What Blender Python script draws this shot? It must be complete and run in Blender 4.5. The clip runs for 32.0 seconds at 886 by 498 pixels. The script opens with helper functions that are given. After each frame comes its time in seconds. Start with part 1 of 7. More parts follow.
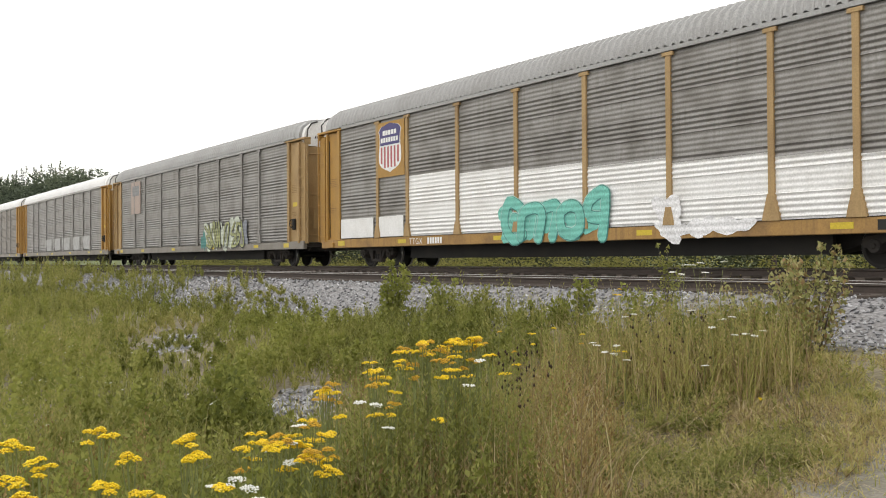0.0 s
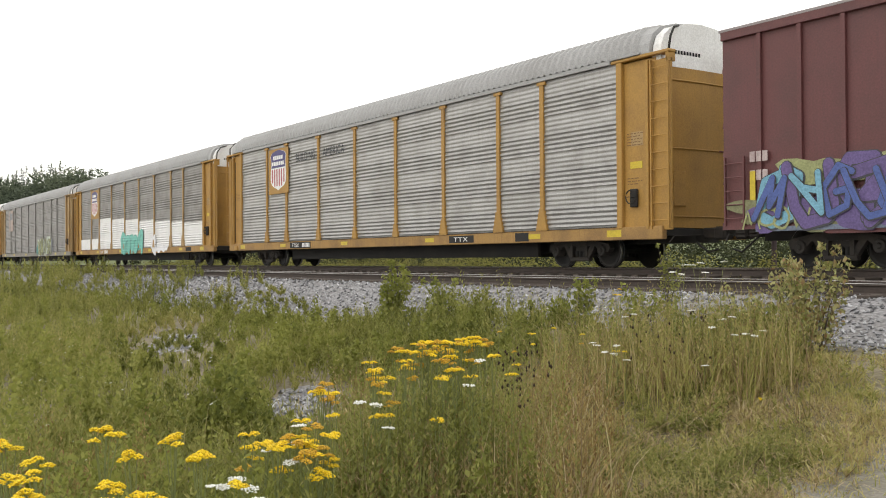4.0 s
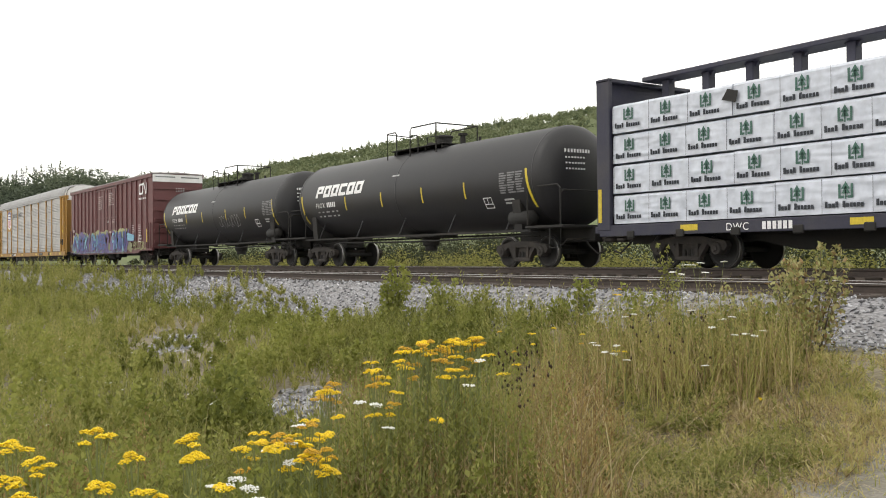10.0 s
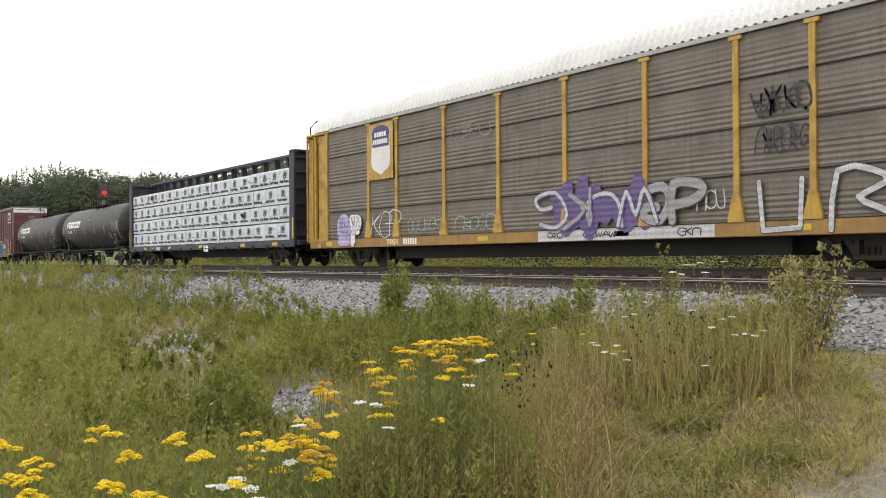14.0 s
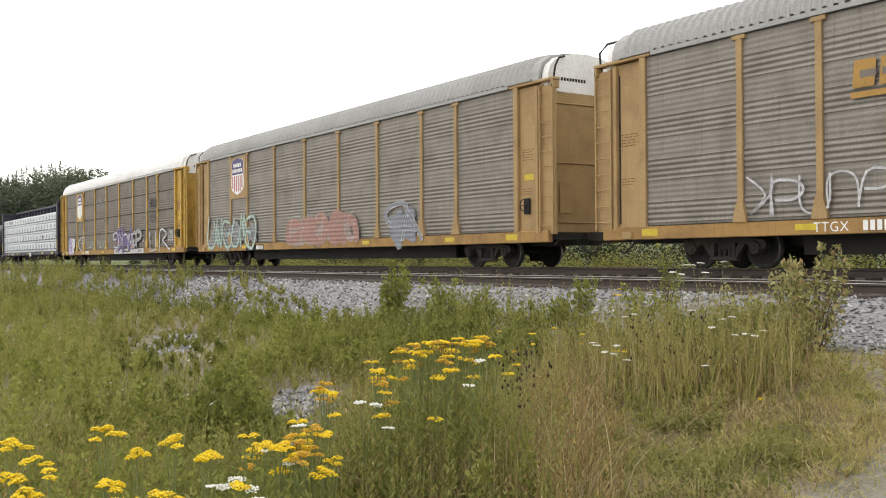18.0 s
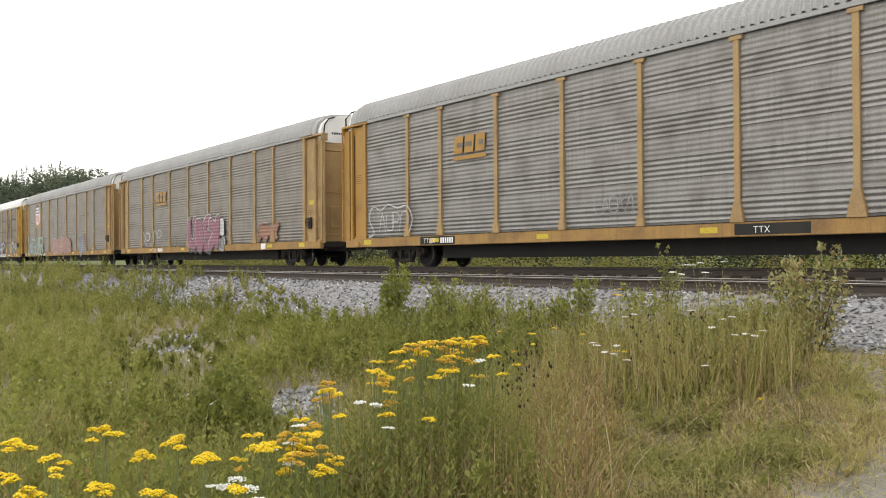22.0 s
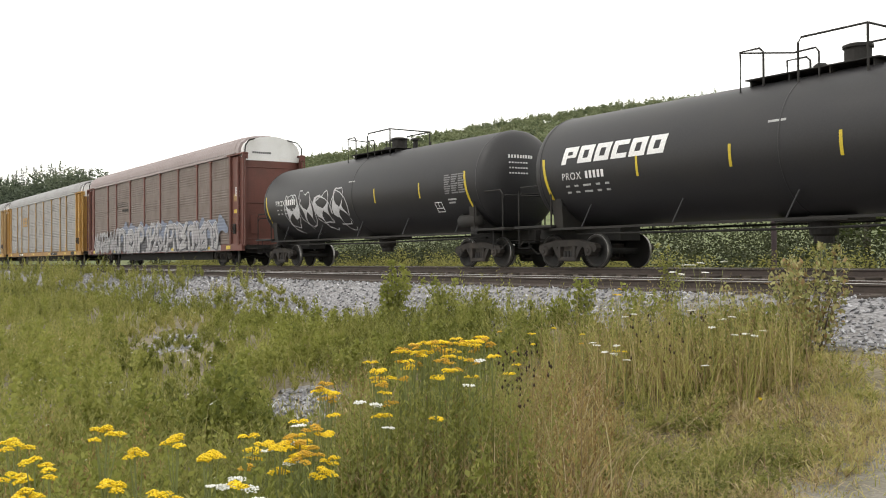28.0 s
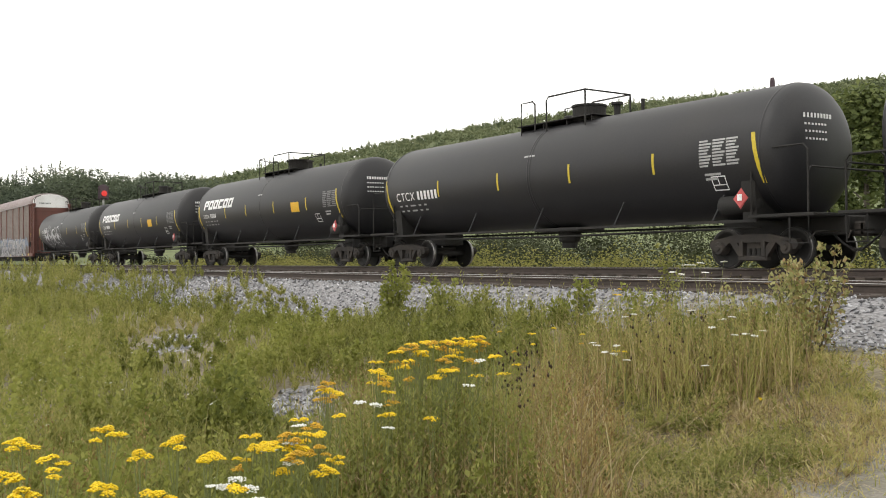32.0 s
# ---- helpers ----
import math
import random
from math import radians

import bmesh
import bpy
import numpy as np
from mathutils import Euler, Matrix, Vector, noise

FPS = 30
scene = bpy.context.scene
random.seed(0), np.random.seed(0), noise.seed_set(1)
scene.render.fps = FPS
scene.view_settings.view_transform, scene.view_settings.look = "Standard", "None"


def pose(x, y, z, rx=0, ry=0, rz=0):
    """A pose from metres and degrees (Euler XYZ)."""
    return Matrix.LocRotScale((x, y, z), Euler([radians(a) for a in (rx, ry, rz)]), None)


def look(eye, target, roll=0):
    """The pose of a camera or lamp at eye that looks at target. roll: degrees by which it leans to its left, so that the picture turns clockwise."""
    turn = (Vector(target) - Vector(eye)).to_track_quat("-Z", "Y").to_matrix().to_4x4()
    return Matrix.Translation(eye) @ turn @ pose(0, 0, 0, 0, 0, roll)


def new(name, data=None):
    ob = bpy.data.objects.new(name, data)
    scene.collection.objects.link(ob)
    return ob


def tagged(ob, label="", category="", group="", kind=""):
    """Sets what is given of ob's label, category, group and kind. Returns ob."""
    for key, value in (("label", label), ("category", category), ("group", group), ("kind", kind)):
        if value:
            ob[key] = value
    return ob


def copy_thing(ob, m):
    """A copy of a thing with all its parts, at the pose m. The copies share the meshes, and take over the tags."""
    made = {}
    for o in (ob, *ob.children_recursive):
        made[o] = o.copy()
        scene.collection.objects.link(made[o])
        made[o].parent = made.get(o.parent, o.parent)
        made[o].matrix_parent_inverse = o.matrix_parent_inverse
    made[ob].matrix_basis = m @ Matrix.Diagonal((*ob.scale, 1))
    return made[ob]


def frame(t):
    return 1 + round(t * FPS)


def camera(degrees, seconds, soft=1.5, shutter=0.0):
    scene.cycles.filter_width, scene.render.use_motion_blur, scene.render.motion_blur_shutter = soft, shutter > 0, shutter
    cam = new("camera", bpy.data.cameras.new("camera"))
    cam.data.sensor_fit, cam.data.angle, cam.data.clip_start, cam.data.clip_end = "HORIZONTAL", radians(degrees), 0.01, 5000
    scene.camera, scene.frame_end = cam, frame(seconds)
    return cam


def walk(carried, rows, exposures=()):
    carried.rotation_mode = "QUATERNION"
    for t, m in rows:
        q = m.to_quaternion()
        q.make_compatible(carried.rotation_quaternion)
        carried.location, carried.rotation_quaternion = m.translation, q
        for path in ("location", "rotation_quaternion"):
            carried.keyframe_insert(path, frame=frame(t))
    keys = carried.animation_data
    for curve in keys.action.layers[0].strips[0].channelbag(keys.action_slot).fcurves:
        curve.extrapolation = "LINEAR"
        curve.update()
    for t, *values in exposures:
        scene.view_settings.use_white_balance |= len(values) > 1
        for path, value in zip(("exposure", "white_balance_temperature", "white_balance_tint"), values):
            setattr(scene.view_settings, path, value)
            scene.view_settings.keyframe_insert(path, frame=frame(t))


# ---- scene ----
# ------------------------------------------------------------------ camera
EYE = (0.0, 0.0, 0.27)
TURN, TILT = radians(34.334), radians(0.579)
AIM = (-math.cos(TURN) * math.cos(TILT), math.sin(TURN) * math.cos(TILT), 0.27 + math.sin(TILT))
cam = camera(49.513, 32.0, soft=1.0)
walk(cam, [(0.0, look(EYE, AIM, -0.392)), (32.0, look(EYE, AIM, -0.392))],
     exposures=[(0.0, 0.24), (3.0, 0.25), (6.0, 0.30), (9.0, 0.33), (10.5, 0.27), (11.3, 0.14), (12.0, 0.02), (13.0, 0.06), (14.0, 0.24), (17.0, 0.33), (22.0, 0.38), (25.0, 0.36), (32.0, 0.36)])

# ------------------------------------------------------------------ light: bright overcast
world = bpy.data.worlds.new("overcast_sky")
scene.world = world
world.use_nodes = True
wn, wl = world.node_tree.nodes, world.node_tree.links
sky = wn.new("ShaderNodeTexSky")
sky.sky_type, sky.sun_disc = "NISHITA", False
sky.sun_elevation, sky.sun_rotation = radians(48), radians(200)
thin = wn.new("ShaderNodeMixRGB")
thin.blend_type = "MIX"
thin.inputs[0].default_value = 0.985
thin.inputs[2].default_value = (1.16, 1.13, 1.06, 1)
wl.new(sky.outputs[0], thin.inputs[1])
wl.new(thin.outputs[0], wn["Background"].inputs[0])
wn["Background"].inputs[1].default_value = 1.0
sun = new("sun", bpy.data.lights.new("sun", "SUN"))
sun.data.energy, sun.data.angle, sun.data.color = 0.5, radians(25), (1.0, 0.96, 0.9)
sun.matrix_world = look((-10, -30, 40), (0, 0, 0))

# ------------------------------------------------------------------ plan
SIDE = 17.12          # wagon side plane
YC = SIDE + 1.5       # centre line of the far track, on which the train runs
YN = 14.30            # centre line of the near track
ZN = -0.15            # its rail top
rng = np.random.default_rng(7)


def travel(t):
    """Way of the train along the track at t seconds."""
    u = t / 10 - 1.6
    return -(10.38890 * t + 3.08499 * u * u + 0.065856 * u ** 3 - 0.013119 * u ** 4)


# ------------------------------------------------------------------ materials
def mat(name, base, rough=0.7, metal=0.0, dirt=None, amount=0.35, scale=1.2, fine=25.0, bump=0.15, streak=0.0, vary=0.12, coat=0.0):
    """Painted or raw surface: base colour, stains, vertical streaks, fine grain and relief."""
    m = bpy.data.materials.new(name)
    m.use_nodes = True
    n, l = m.node_tree.nodes, m.node_tree.links
    b = n["Principled BSDF"]
    b.inputs["Roughness"].default_value, b.inputs["Metallic"].default_value = rough, metal
    b.inputs["Coat Weight"].default_value = coat
    tc, info = n.new("ShaderNodeTexCoord"), n.new("ShaderNodeObjectInfo")
    off = n.new("ShaderNodeVectorMath")
    off.operation = "MULTIPLY_ADD"
    l.new(info.outputs["Random"], off.inputs[0])
    off.inputs[1].default_value = (37, 11, 5)
    l.new(tc.outputs["Object"], off.inputs[2])
    big, small = n.new("ShaderNodeTexNoise"), n.new("ShaderNodeTexNoise")
    big.inputs["Scale"].default_value, big.inputs["Detail"].default_value = scale, 6
    small.inputs["Scale"].default_value, small.inputs["Detail"].default_value = fine, 3
    for q in (big, small):
        l.new(off.outputs[0], q.inputs["Vector"])
    stain = n.new("ShaderNodeMapRange")
    stain.inputs[1].default_value, stain.inputs[2].default_value = 0.45, 0.75
    l.new(big.outputs["Fac"], stain.inputs[0])
    fac = stain.outputs[0]
    if streak:
        mp, st = n.new("ShaderNodeMapping"), n.new("ShaderNodeTexNoise")
        mp.inputs["Scale"].default_value = (9, 9, 0.5)
        st.inputs["Scale"].default_value, st.inputs["Detail"].default_value = 1.0, 5
        l.new(off.outputs[0], mp.inputs[0])
        l.new(mp.outputs[0], st.inputs["Vector"])
        sr = n.new("ShaderNodeMapRange")
        sr.inputs[1].default_value, sr.inputs[2].default_value, sr.inputs[4].default_value = 0.5, 0.75, streak
        l.new(st.outputs["Fac"], sr.inputs[0])
        ad = n.new("ShaderNodeMath")
        ad.operation, ad.use_clamp = "MAXIMUM", True
        l.new(fac, ad.inputs[0])
        l.new(sr.outputs[0], ad.inputs[1])
        fac = ad.outputs[0]
    am = n.new("ShaderNodeMath")
    am.operation = "MULTIPLY"
    am.inputs[1].default_value = amount
    l.new(fac, am.inputs[0])
    mix = n.new("ShaderNodeMixRGB")
    mix.inputs[1].default_value = (*base, 1)
    mix.inputs[2].default_value = (*(dirt or [c * 0.55 for c in base]), 1)
    l.new(am.outputs[0], mix.inputs[0])
    hs = n.new("ShaderNodeHueSaturation")
    val = n.new("ShaderNodeMapRange")
    val.inputs[1].default_value, val.inputs[2].default_value = 0.3, 0.7
    val.inputs[3].default_value, val.inputs[4].default_value = 1 - vary, 1 + vary
    l.new(small.outputs["Fac"], val.inputs[0])
    l.new(val.outputs[0], hs.inputs["Value"])
    l.new(mix.outputs[0], hs.inputs["Color"])
    l.new(hs.outputs[0], b.inputs["Base Color"])
    if bump:
        bp = n.new("ShaderNodeBump")
        bp.inputs["Strength"].default_value, bp.inputs["Distance"].default_value = bump, 0.02
        l.new(small.outputs["Fac"], bp.inputs["Height"])
        l.new(bp.outputs[0], b.inputs["Normal"])
    return m


def leafy(name, colours, rough=0.65, patch=0.5, glow=0.25, even=0.38):
    """Foliage: a colour for each blade or leaf, shifted in patches over the ground, partly translucent."""
    m = bpy.data.materials.new(name)
    m.use_nodes = True
    n, l = m.node_tree.nodes, m.node_tree.links
    b, out = n["Principled BSDF"], n["Material Output"]
    b.inputs["Roughness"].default_value = rough
    b.inputs["Specular IOR Level"].default_value = 0.25
    geo, tc, no = n.new("ShaderNodeNewGeometry"), n.new("ShaderNodeTexCoord"), n.new("ShaderNodeTexNoise")
    no.inputs["Scale"].default_value, no.inputs["Detail"].default_value = patch, 3
    l.new(tc.outputs["Object"], no.inputs["Vector"])
    mx = n.new("ShaderNodeMix")
    mx.inputs[0].default_value = even
    l.new(geo.outputs["Random Per Island"], mx.inputs[2])
    sp = n.new("ShaderNodeMapRange")
    sp.inputs[1].default_value, sp.inputs[2].default_value = 0.3, 0.7
    l.new(no.outputs["Fac"], sp.inputs[0])
    l.new(sp.outputs[0], mx.inputs[3])
    ramp = n.new("ShaderNodeValToRGB")
    el = ramp.color_ramp.elements
    while len(el) < len(colours):
        el.new(0.5)
    for i, c in enumerate(colours):
        el[i].position, el[i].color = i / (len(colours) - 1), (*c, 1)
    l.new(mx.outputs[0], ramp.inputs[0])
    l.new(ramp.outputs[0], b.inputs["Base Color"])
    tr, ms = n.new("ShaderNodeBsdfTranslucent"), n.new("ShaderNodeMixShader")
    ms.inputs[0].default_value = glow
    l.new(ramp.outputs[0], tr.inputs[0])
    l.new(b.outputs[0], ms.inputs[1])
    l.new(tr.outputs[0], ms.inputs[2])
    l.new(ms.outputs[0], out.inputs[0])
    return m


RUST = (0.10, 0.045, 0.025)
GRIME = (0.045, 0.04, 0.035)
yellow = mat("weathered_yellow_paint", (0.40, 0.225, 0.05), 0.6, dirt=(0.22, 0.12, 0.045), amount=0.5, streak=0.5)
yellow_new = mat("bright_yellow_paint", (0.50, 0.315, 0.05), 0.5, dirt=(0.15, 0.06, 0.025), amount=0.7, scale=2.4, streak=0.7)
tan_paint = mat("faded_tan_paint", (0.39, 0.262, 0.118), 0.65, dirt=(0.20, 0.12, 0.055), amount=0.6, streak=0.5)
sill_worn = mat("weathered_sill_paint", (0.36, 0.21, 0.065), 0.7, dirt=(0.13, 0.075, 0.04), amount=0.75, scale=1.4, streak=0.8)
brown = mat("oxide_brown_paint", (0.135, 0.048, 0.036), 0.6, dirt=(0.07, 0.036, 0.028), amount=0.5, streak=0.5)
galv = mat("galvanised_steel", (0.27, 0.262, 0.252), 0.45, 0.55, dirt=(0.12, 0.108, 0.095), amount=0.7, streak=0.6)
galv_light = mat("clean_galvanised_steel", (0.40, 0.393, 0.385), 0.40, 0.55, dirt=(0.22, 0.21, 0.195), amount=0.6, streak=0.6)
galv_warm = mat("dusty_galvanised_steel", (0.24, 0.221, 0.198), 0.5, 0.4, dirt=(0.13, 0.11, 0.088), amount=0.65, streak=0.7)
galv_dark = mat("grimy_galvanised_steel", (0.185, 0.162, 0.138), 0.6, 0.2, dirt=(0.095, 0.08, 0.065), amount=0.7, streak=0.8)
galv_rusty = mat("rust_stained_galvanised_steel", (0.175, 0.143, 0.125), 0.65, 0.1, dirt=(0.095, 0.066, 0.054), amount=0.7, streak=0.8)
white_steel = mat("white_painted_steel", (0.78, 0.78, 0.78), 0.5, dirt=(0.5, 0.48, 0.45), amount=0.4, streak=0.5)
roof_steel = mat("zinc_roof_sheet", (0.34, 0.34, 0.34), 0.5, 0.3, dirt=(0.24, 0.23, 0.22), amount=0.5, scale=0.5)
roof_white = mat("white_roof_sheet", (0.80, 0.80, 0.81), 0.5, dirt=(0.5, 0.48, 0.46), amount=0.4, scale=0.5)
roof_pink = mat("chalky_roof_sheet", (0.33, 0.28, 0.275), 0.5, 0.2, dirt=(0.26, 0.21, 0.20), amount=0.5, scale=0.5)
box_red = mat("mineral_red_paint", (0.128, 0.044, 0.044), 0.55, dirt=(0.070, 0.034, 0.033), amount=0.55, streak=0.5)
tank_black = mat("black_tank_paint", (0.0185, 0.0182, 0.0205), 0.48, dirt=(0.026, 0.024, 0.023), amount=0.6, streak=0.4, bump=0.05, scale=0.7)
tank_black.node_tree.nodes["Principled BSDF"].inputs["Specular IOR Level"].default_value = 0.42
frame_black = mat("grimy_black_steel", (0.016, 0.015, 0.014), 0.8, dirt=(0.034, 0.028, 0.022), amount=0.6)
truck_steel = mat("dusty_cast_steel", (0.028, 0.024, 0.021), 0.85, dirt=(0.07, 0.055, 0.042), amount=0.6, scale=3)
tread_steel = mat("polished_wheel_tread", (0.34, 0.33, 0.32), 0.4, 0.9, amount=0.15, bump=0.0)
beam_blue = mat("dark_blue_black_paint", (0.024, 0.024, 0.045), 0.55, dirt=(0.06, 0.055, 0.05), amount=0.5, streak=0.5)
wrap_white = mat("white_lumber_wrap", (0.57, 0.60, 0.67), 0.30, dirt=(0.38, 0.41, 0.48), amount=0.5, scale=3.2, fine=5, bump=3.2, vary=0.12)
wn, wl = wrap_white.node_tree.nodes, wrap_white.node_tree.links
crease, place, coord, fold = wn.new("ShaderNodeTexNoise"), wn.new("ShaderNodeMapping"), wn.new("ShaderNodeTexCoord"), wn.new("ShaderNodeBump")
crease.noise_type = "RIDGED_MULTIFRACTAL"
crease.inputs["Scale"].default_value, crease.inputs["Detail"].default_value = 1.6, 3
place.inputs["Rotation"].default_value, place.inputs["Scale"].default_value = (0, 0.6, 0), (0.7, 1, 3.2)
fold.inputs["Strength"].default_value, fold.inputs["Distance"].default_value = 0.9, 0.05
wl.new(coord.outputs["Object"], place.inputs[0])
wl.new(place.outputs[0], crease.inputs["Vector"])
wl.new(crease.outputs["Fac"], fold.inputs["Height"])
wl.new(fold.outputs[0], wn["Principled BSDF"].inputs["Normal"])
mark_white = mat("white_lettering", (0.80, 0.80, 0.80), 0.6, amount=0.3, bump=0)
mark_grey = mat("worn_grey_lettering", (0.42, 0.42, 0.42), 0.7, amount=0.6, scale=4, bump=0)
mark_dim = mat("faint_grey_print", (0.20, 0.20, 0.205), 0.75, dirt=(0.10, 0.10, 0.10), amount=0.7, scale=6, bump=0)
mark_green = mat("dark_green_print", (0.05, 0.13, 0.10), 0.5, amount=0.4, bump=0)
mark_dark = mat("dark_grey_print", (0.045, 0.05, 0.06), 0.95, amount=0.2, bump=0)
reflector = mat("yellow_reflector_strip", (0.58, 0.44, 0.03), 0.45, amount=0.35, scale=6, bump=0)
shield_blue = mat("navy_shield_paint", (0.055, 0.045, 0.17), 0.5, amount=0.3, scale=4, bump=0)
shield_red = mat("red_stripe_paint", (0.42, 0.10, 0.11), 0.5, amount=0.3, scale=4, bump=0)
placard_red = mat("red_placard", (0.5, 0.08, 0.08), 0.5, amount=0.2, bump=0)
rail_side = mat("rusty_rail_steel", (0.058, 0.043, 0.036), 0.8, dirt=(0.03, 0.024, 0.02), amount=0.6, scale=4)
rail_top = mat("polished_rail_head", (0.50, 0.48, 0.46), 0.32, 0.9, amount=0.3, bump=0.0)
tie_wood = mat("creosoted_sleeper_wood", (0.07, 0.055, 0.045), 0.9, dirt=(0.13, 0.11, 0.09), amount=0.6, scale=5)
pole_steel = mat("dark_mast_steel", (0.075, 0.05, 0.06), 0.7, amount=0.4)
bark = mat("grey_bark", (0.12, 0.10, 0.08), 0.9, amount=0.5, scale=6)

PAINTS = {}


def paint(key):
    """Spray paint of one colour."""
    table = {"teal": (0.17, 0.52, 0.44), "teal_dark": (0.05, 0.22, 0.20), "teal_pale": (0.40, 0.62, 0.56), "dark": (0.03, 0.03, 0.04), "white": (0.78, 0.78, 0.80), "lilac": (0.48, 0.42, 0.68),
             "rose": (0.28, 0.115, 0.16), "rose_pale": (0.42, 0.20, 0.27), "blue": (0.075, 0.115, 0.33), "sky": (0.17, 0.38, 0.50), "lime": (0.30, 0.32, 0.14),
             "pale": (0.50, 0.54, 0.46), "silver": (0.33, 0.325, 0.33), "violet": (0.13, 0.09, 0.24), "coral": (0.36, 0.195, 0.165),
             "rust": (0.28, 0.14, 0.09), "mint": (0.40, 0.52, 0.46), "grey": (0.30, 0.29, 0.30), "ink": (0.055, 0.055, 0.065), "faint": (0.22, 0.23, 0.24), "chalk": (0.52, 0.52, 0.54), "dull_mint": (0.29, 0.36, 0.31), "haze": (0.22, 0.235, 0.275), "slate": (0.16, 0.19, 0.26), "moss": (0.20, 0.20, 0.10), "coral_pale": (0.36, 0.27, 0.24)}
    if key not in PAINTS:
        m = PAINTS[key] = mat("spray_paint_" + key, table[key.replace("flat_", "")], 0.55, amount=0.5, scale=2.2, bump=0.03, vary=0.2)
        if key.startswith("flat_"):           # on smooth sheet: no ridges
            return m
        n, l = m.node_tree.nodes, m.node_tree.links
        wave, ridge, tc = n.new("ShaderNodeTexWave"), n.new("ShaderNodeBump"), n.new("ShaderNodeTexCoord")
        wave.bands_direction, wave.inputs["Scale"].default_value, wave.inputs["Distortion"].default_value = "Z", 1.975, 0.0
        ridge.inputs["Strength"].default_value, ridge.inputs["Distance"].default_value = 0.22, 0.05
        l.new(tc.outputs["Object"], wave.inputs["Vector"])
        l.new(wave.outputs["Fac"], ridge.inputs["Height"])
        l.new(ridge.outputs[0], n["Principled BSDF"].inputs["Normal"])
    return PAINTS[key]


# ------------------------------------------------------------------ mesh tools
class Shape:
    """Gathers boxes, tubes and sheets into one mesh."""

    def __init__(self):
        self.v, self.f = [], []

    def add(self, verts, faces):
        k = len(self.v)
        self.v += [tuple(p) for p in verts]
        self.f += [tuple(i + k for i in f) for f in faces]
        return self

    def box(self, x0, x1, y0, y1, z0, z1, bevel=0.0):
        if bevel:
            b = min(bevel, (x1 - x0) / 3, (y1 - y0) / 3, (z1 - z0) / 3)
            ring = lambda z, e: [(x0 + e, y0, z), (x1 - e, y0, z), (x1, y0 + e, z), (x1, y1 - e, z), (x1 - e, y1, z), (x0 + e, y1, z), (x0, y1 - e, z), (x0, y0 + e, z)]
            low = [(x + (b if x == x0 else -b if x == x1 else 0), y + (b if y == y0 else -b if y == y1 else 0), z0) for x, y, _ in ring(z0, b)]
            top = [(x, y, z1) for x, y, _ in low]
            return self.add(low + ring(z0 + b, b) + ring(z1 - b, b) + top,
                            [tuple(range(7, -1, -1)), tuple(range(24, 32))] + [(r * 8 + i, r * 8 + (i + 1) % 8, r * 8 + 8 + (i + 1) % 8, r * 8 + 8 + i) for r in range(3) for i in range(8)])
        p = [(x, y, z) for z in (z0, z1) for x, y in ((x0, y0), (x1, y0), (x1, y1), (x0, y1))]
        return self.add(p, [(3, 2, 1, 0), (4, 5, 6, 7), (0, 1, 5, 4), (1, 2, 6, 5), (2, 3, 7, 6), (3, 0, 4, 7)])

    def prism(self, outline, y0, y1):
        """An outline in x, z with thickness along y."""
        n = len(outline)
        return self.add([(x, y0, z) for x, z in outline] + [(x, y1, z) for x, z in outline],
                        [tuple(range(n)), tuple(range(2 * n - 1, n - 1, -1))] + [(i + n, (i + 1) % n + n, (i + 1) % n, i) for i in range(n)])

    def prism_x(self, outline, x0, x1):
        """An outline in y, z with thickness along x."""
        n = len(outline)
        return self.add([(x0, y, z) for y, z in outline] + [(x1, y, z) for y, z in outline],
                        [tuple(range(n - 1, -1, -1)), tuple(range(n, 2 * n))] + [(i, (i + 1) % n, (i + 1) % n + n, i + n) for i in range(n)])

    def tube(self, points, r, sides=6):
        pts = [Vector(p) for p in points]
        k, rings = len(self.v), []
        for i, p in enumerate(pts):
            d = (pts[min(i + 1, len(pts) - 1)] - pts[max(i - 1, 0)]).normalized()
            a = d.cross(Vector((0, 0, 1)) if abs(d.z) < 0.9 else Vector((1, 0, 0))).normalized()
            b = d.cross(a)
            rr = r[i] if isinstance(r, (list, tuple)) else r
            rings.append([tuple(p + (a * math.cos(s) + b * math.sin(s)) * rr) for s in (2 * math.pi * j / sides for j in range(sides))])
        faces = [(i * sides + j, i * sides + (j + 1) % sides, (i + 1) * sides + (j + 1) % sides, (i + 1) * sides + j) for i in range(len(pts) - 1) for j in range(sides)]
        faces += [tuple(range(sides - 1, -1, -1)), tuple(range((len(pts) - 1) * sides, len(pts) * sides))]
        return self.add([q for ring in rings for q in ring], faces)

    def lathe_y(self, profile, cx, cz, sides=24, caps=True):
        """Turned about an axis along y: profile of (radius, y)."""
        n = len(profile)
        v = [(cx + r * math.cos(2 * math.pi * j / sides), y, cz + r * math.sin(2 * math.pi * j / sides)) for r, y in profile for j in range(sides)]
        f = [(i * sides + j, i * sides + (j + 1) % sides, (i + 1) * sides + (j + 1) % sides, (i + 1) * sides + j) for i in range(n - 1) for j in range(sides)]
        return self.add(v, f + ([tuple(range(sides - 1, -1, -1)), tuple(range((n - 1) * sides, n * sides))] if caps else []))

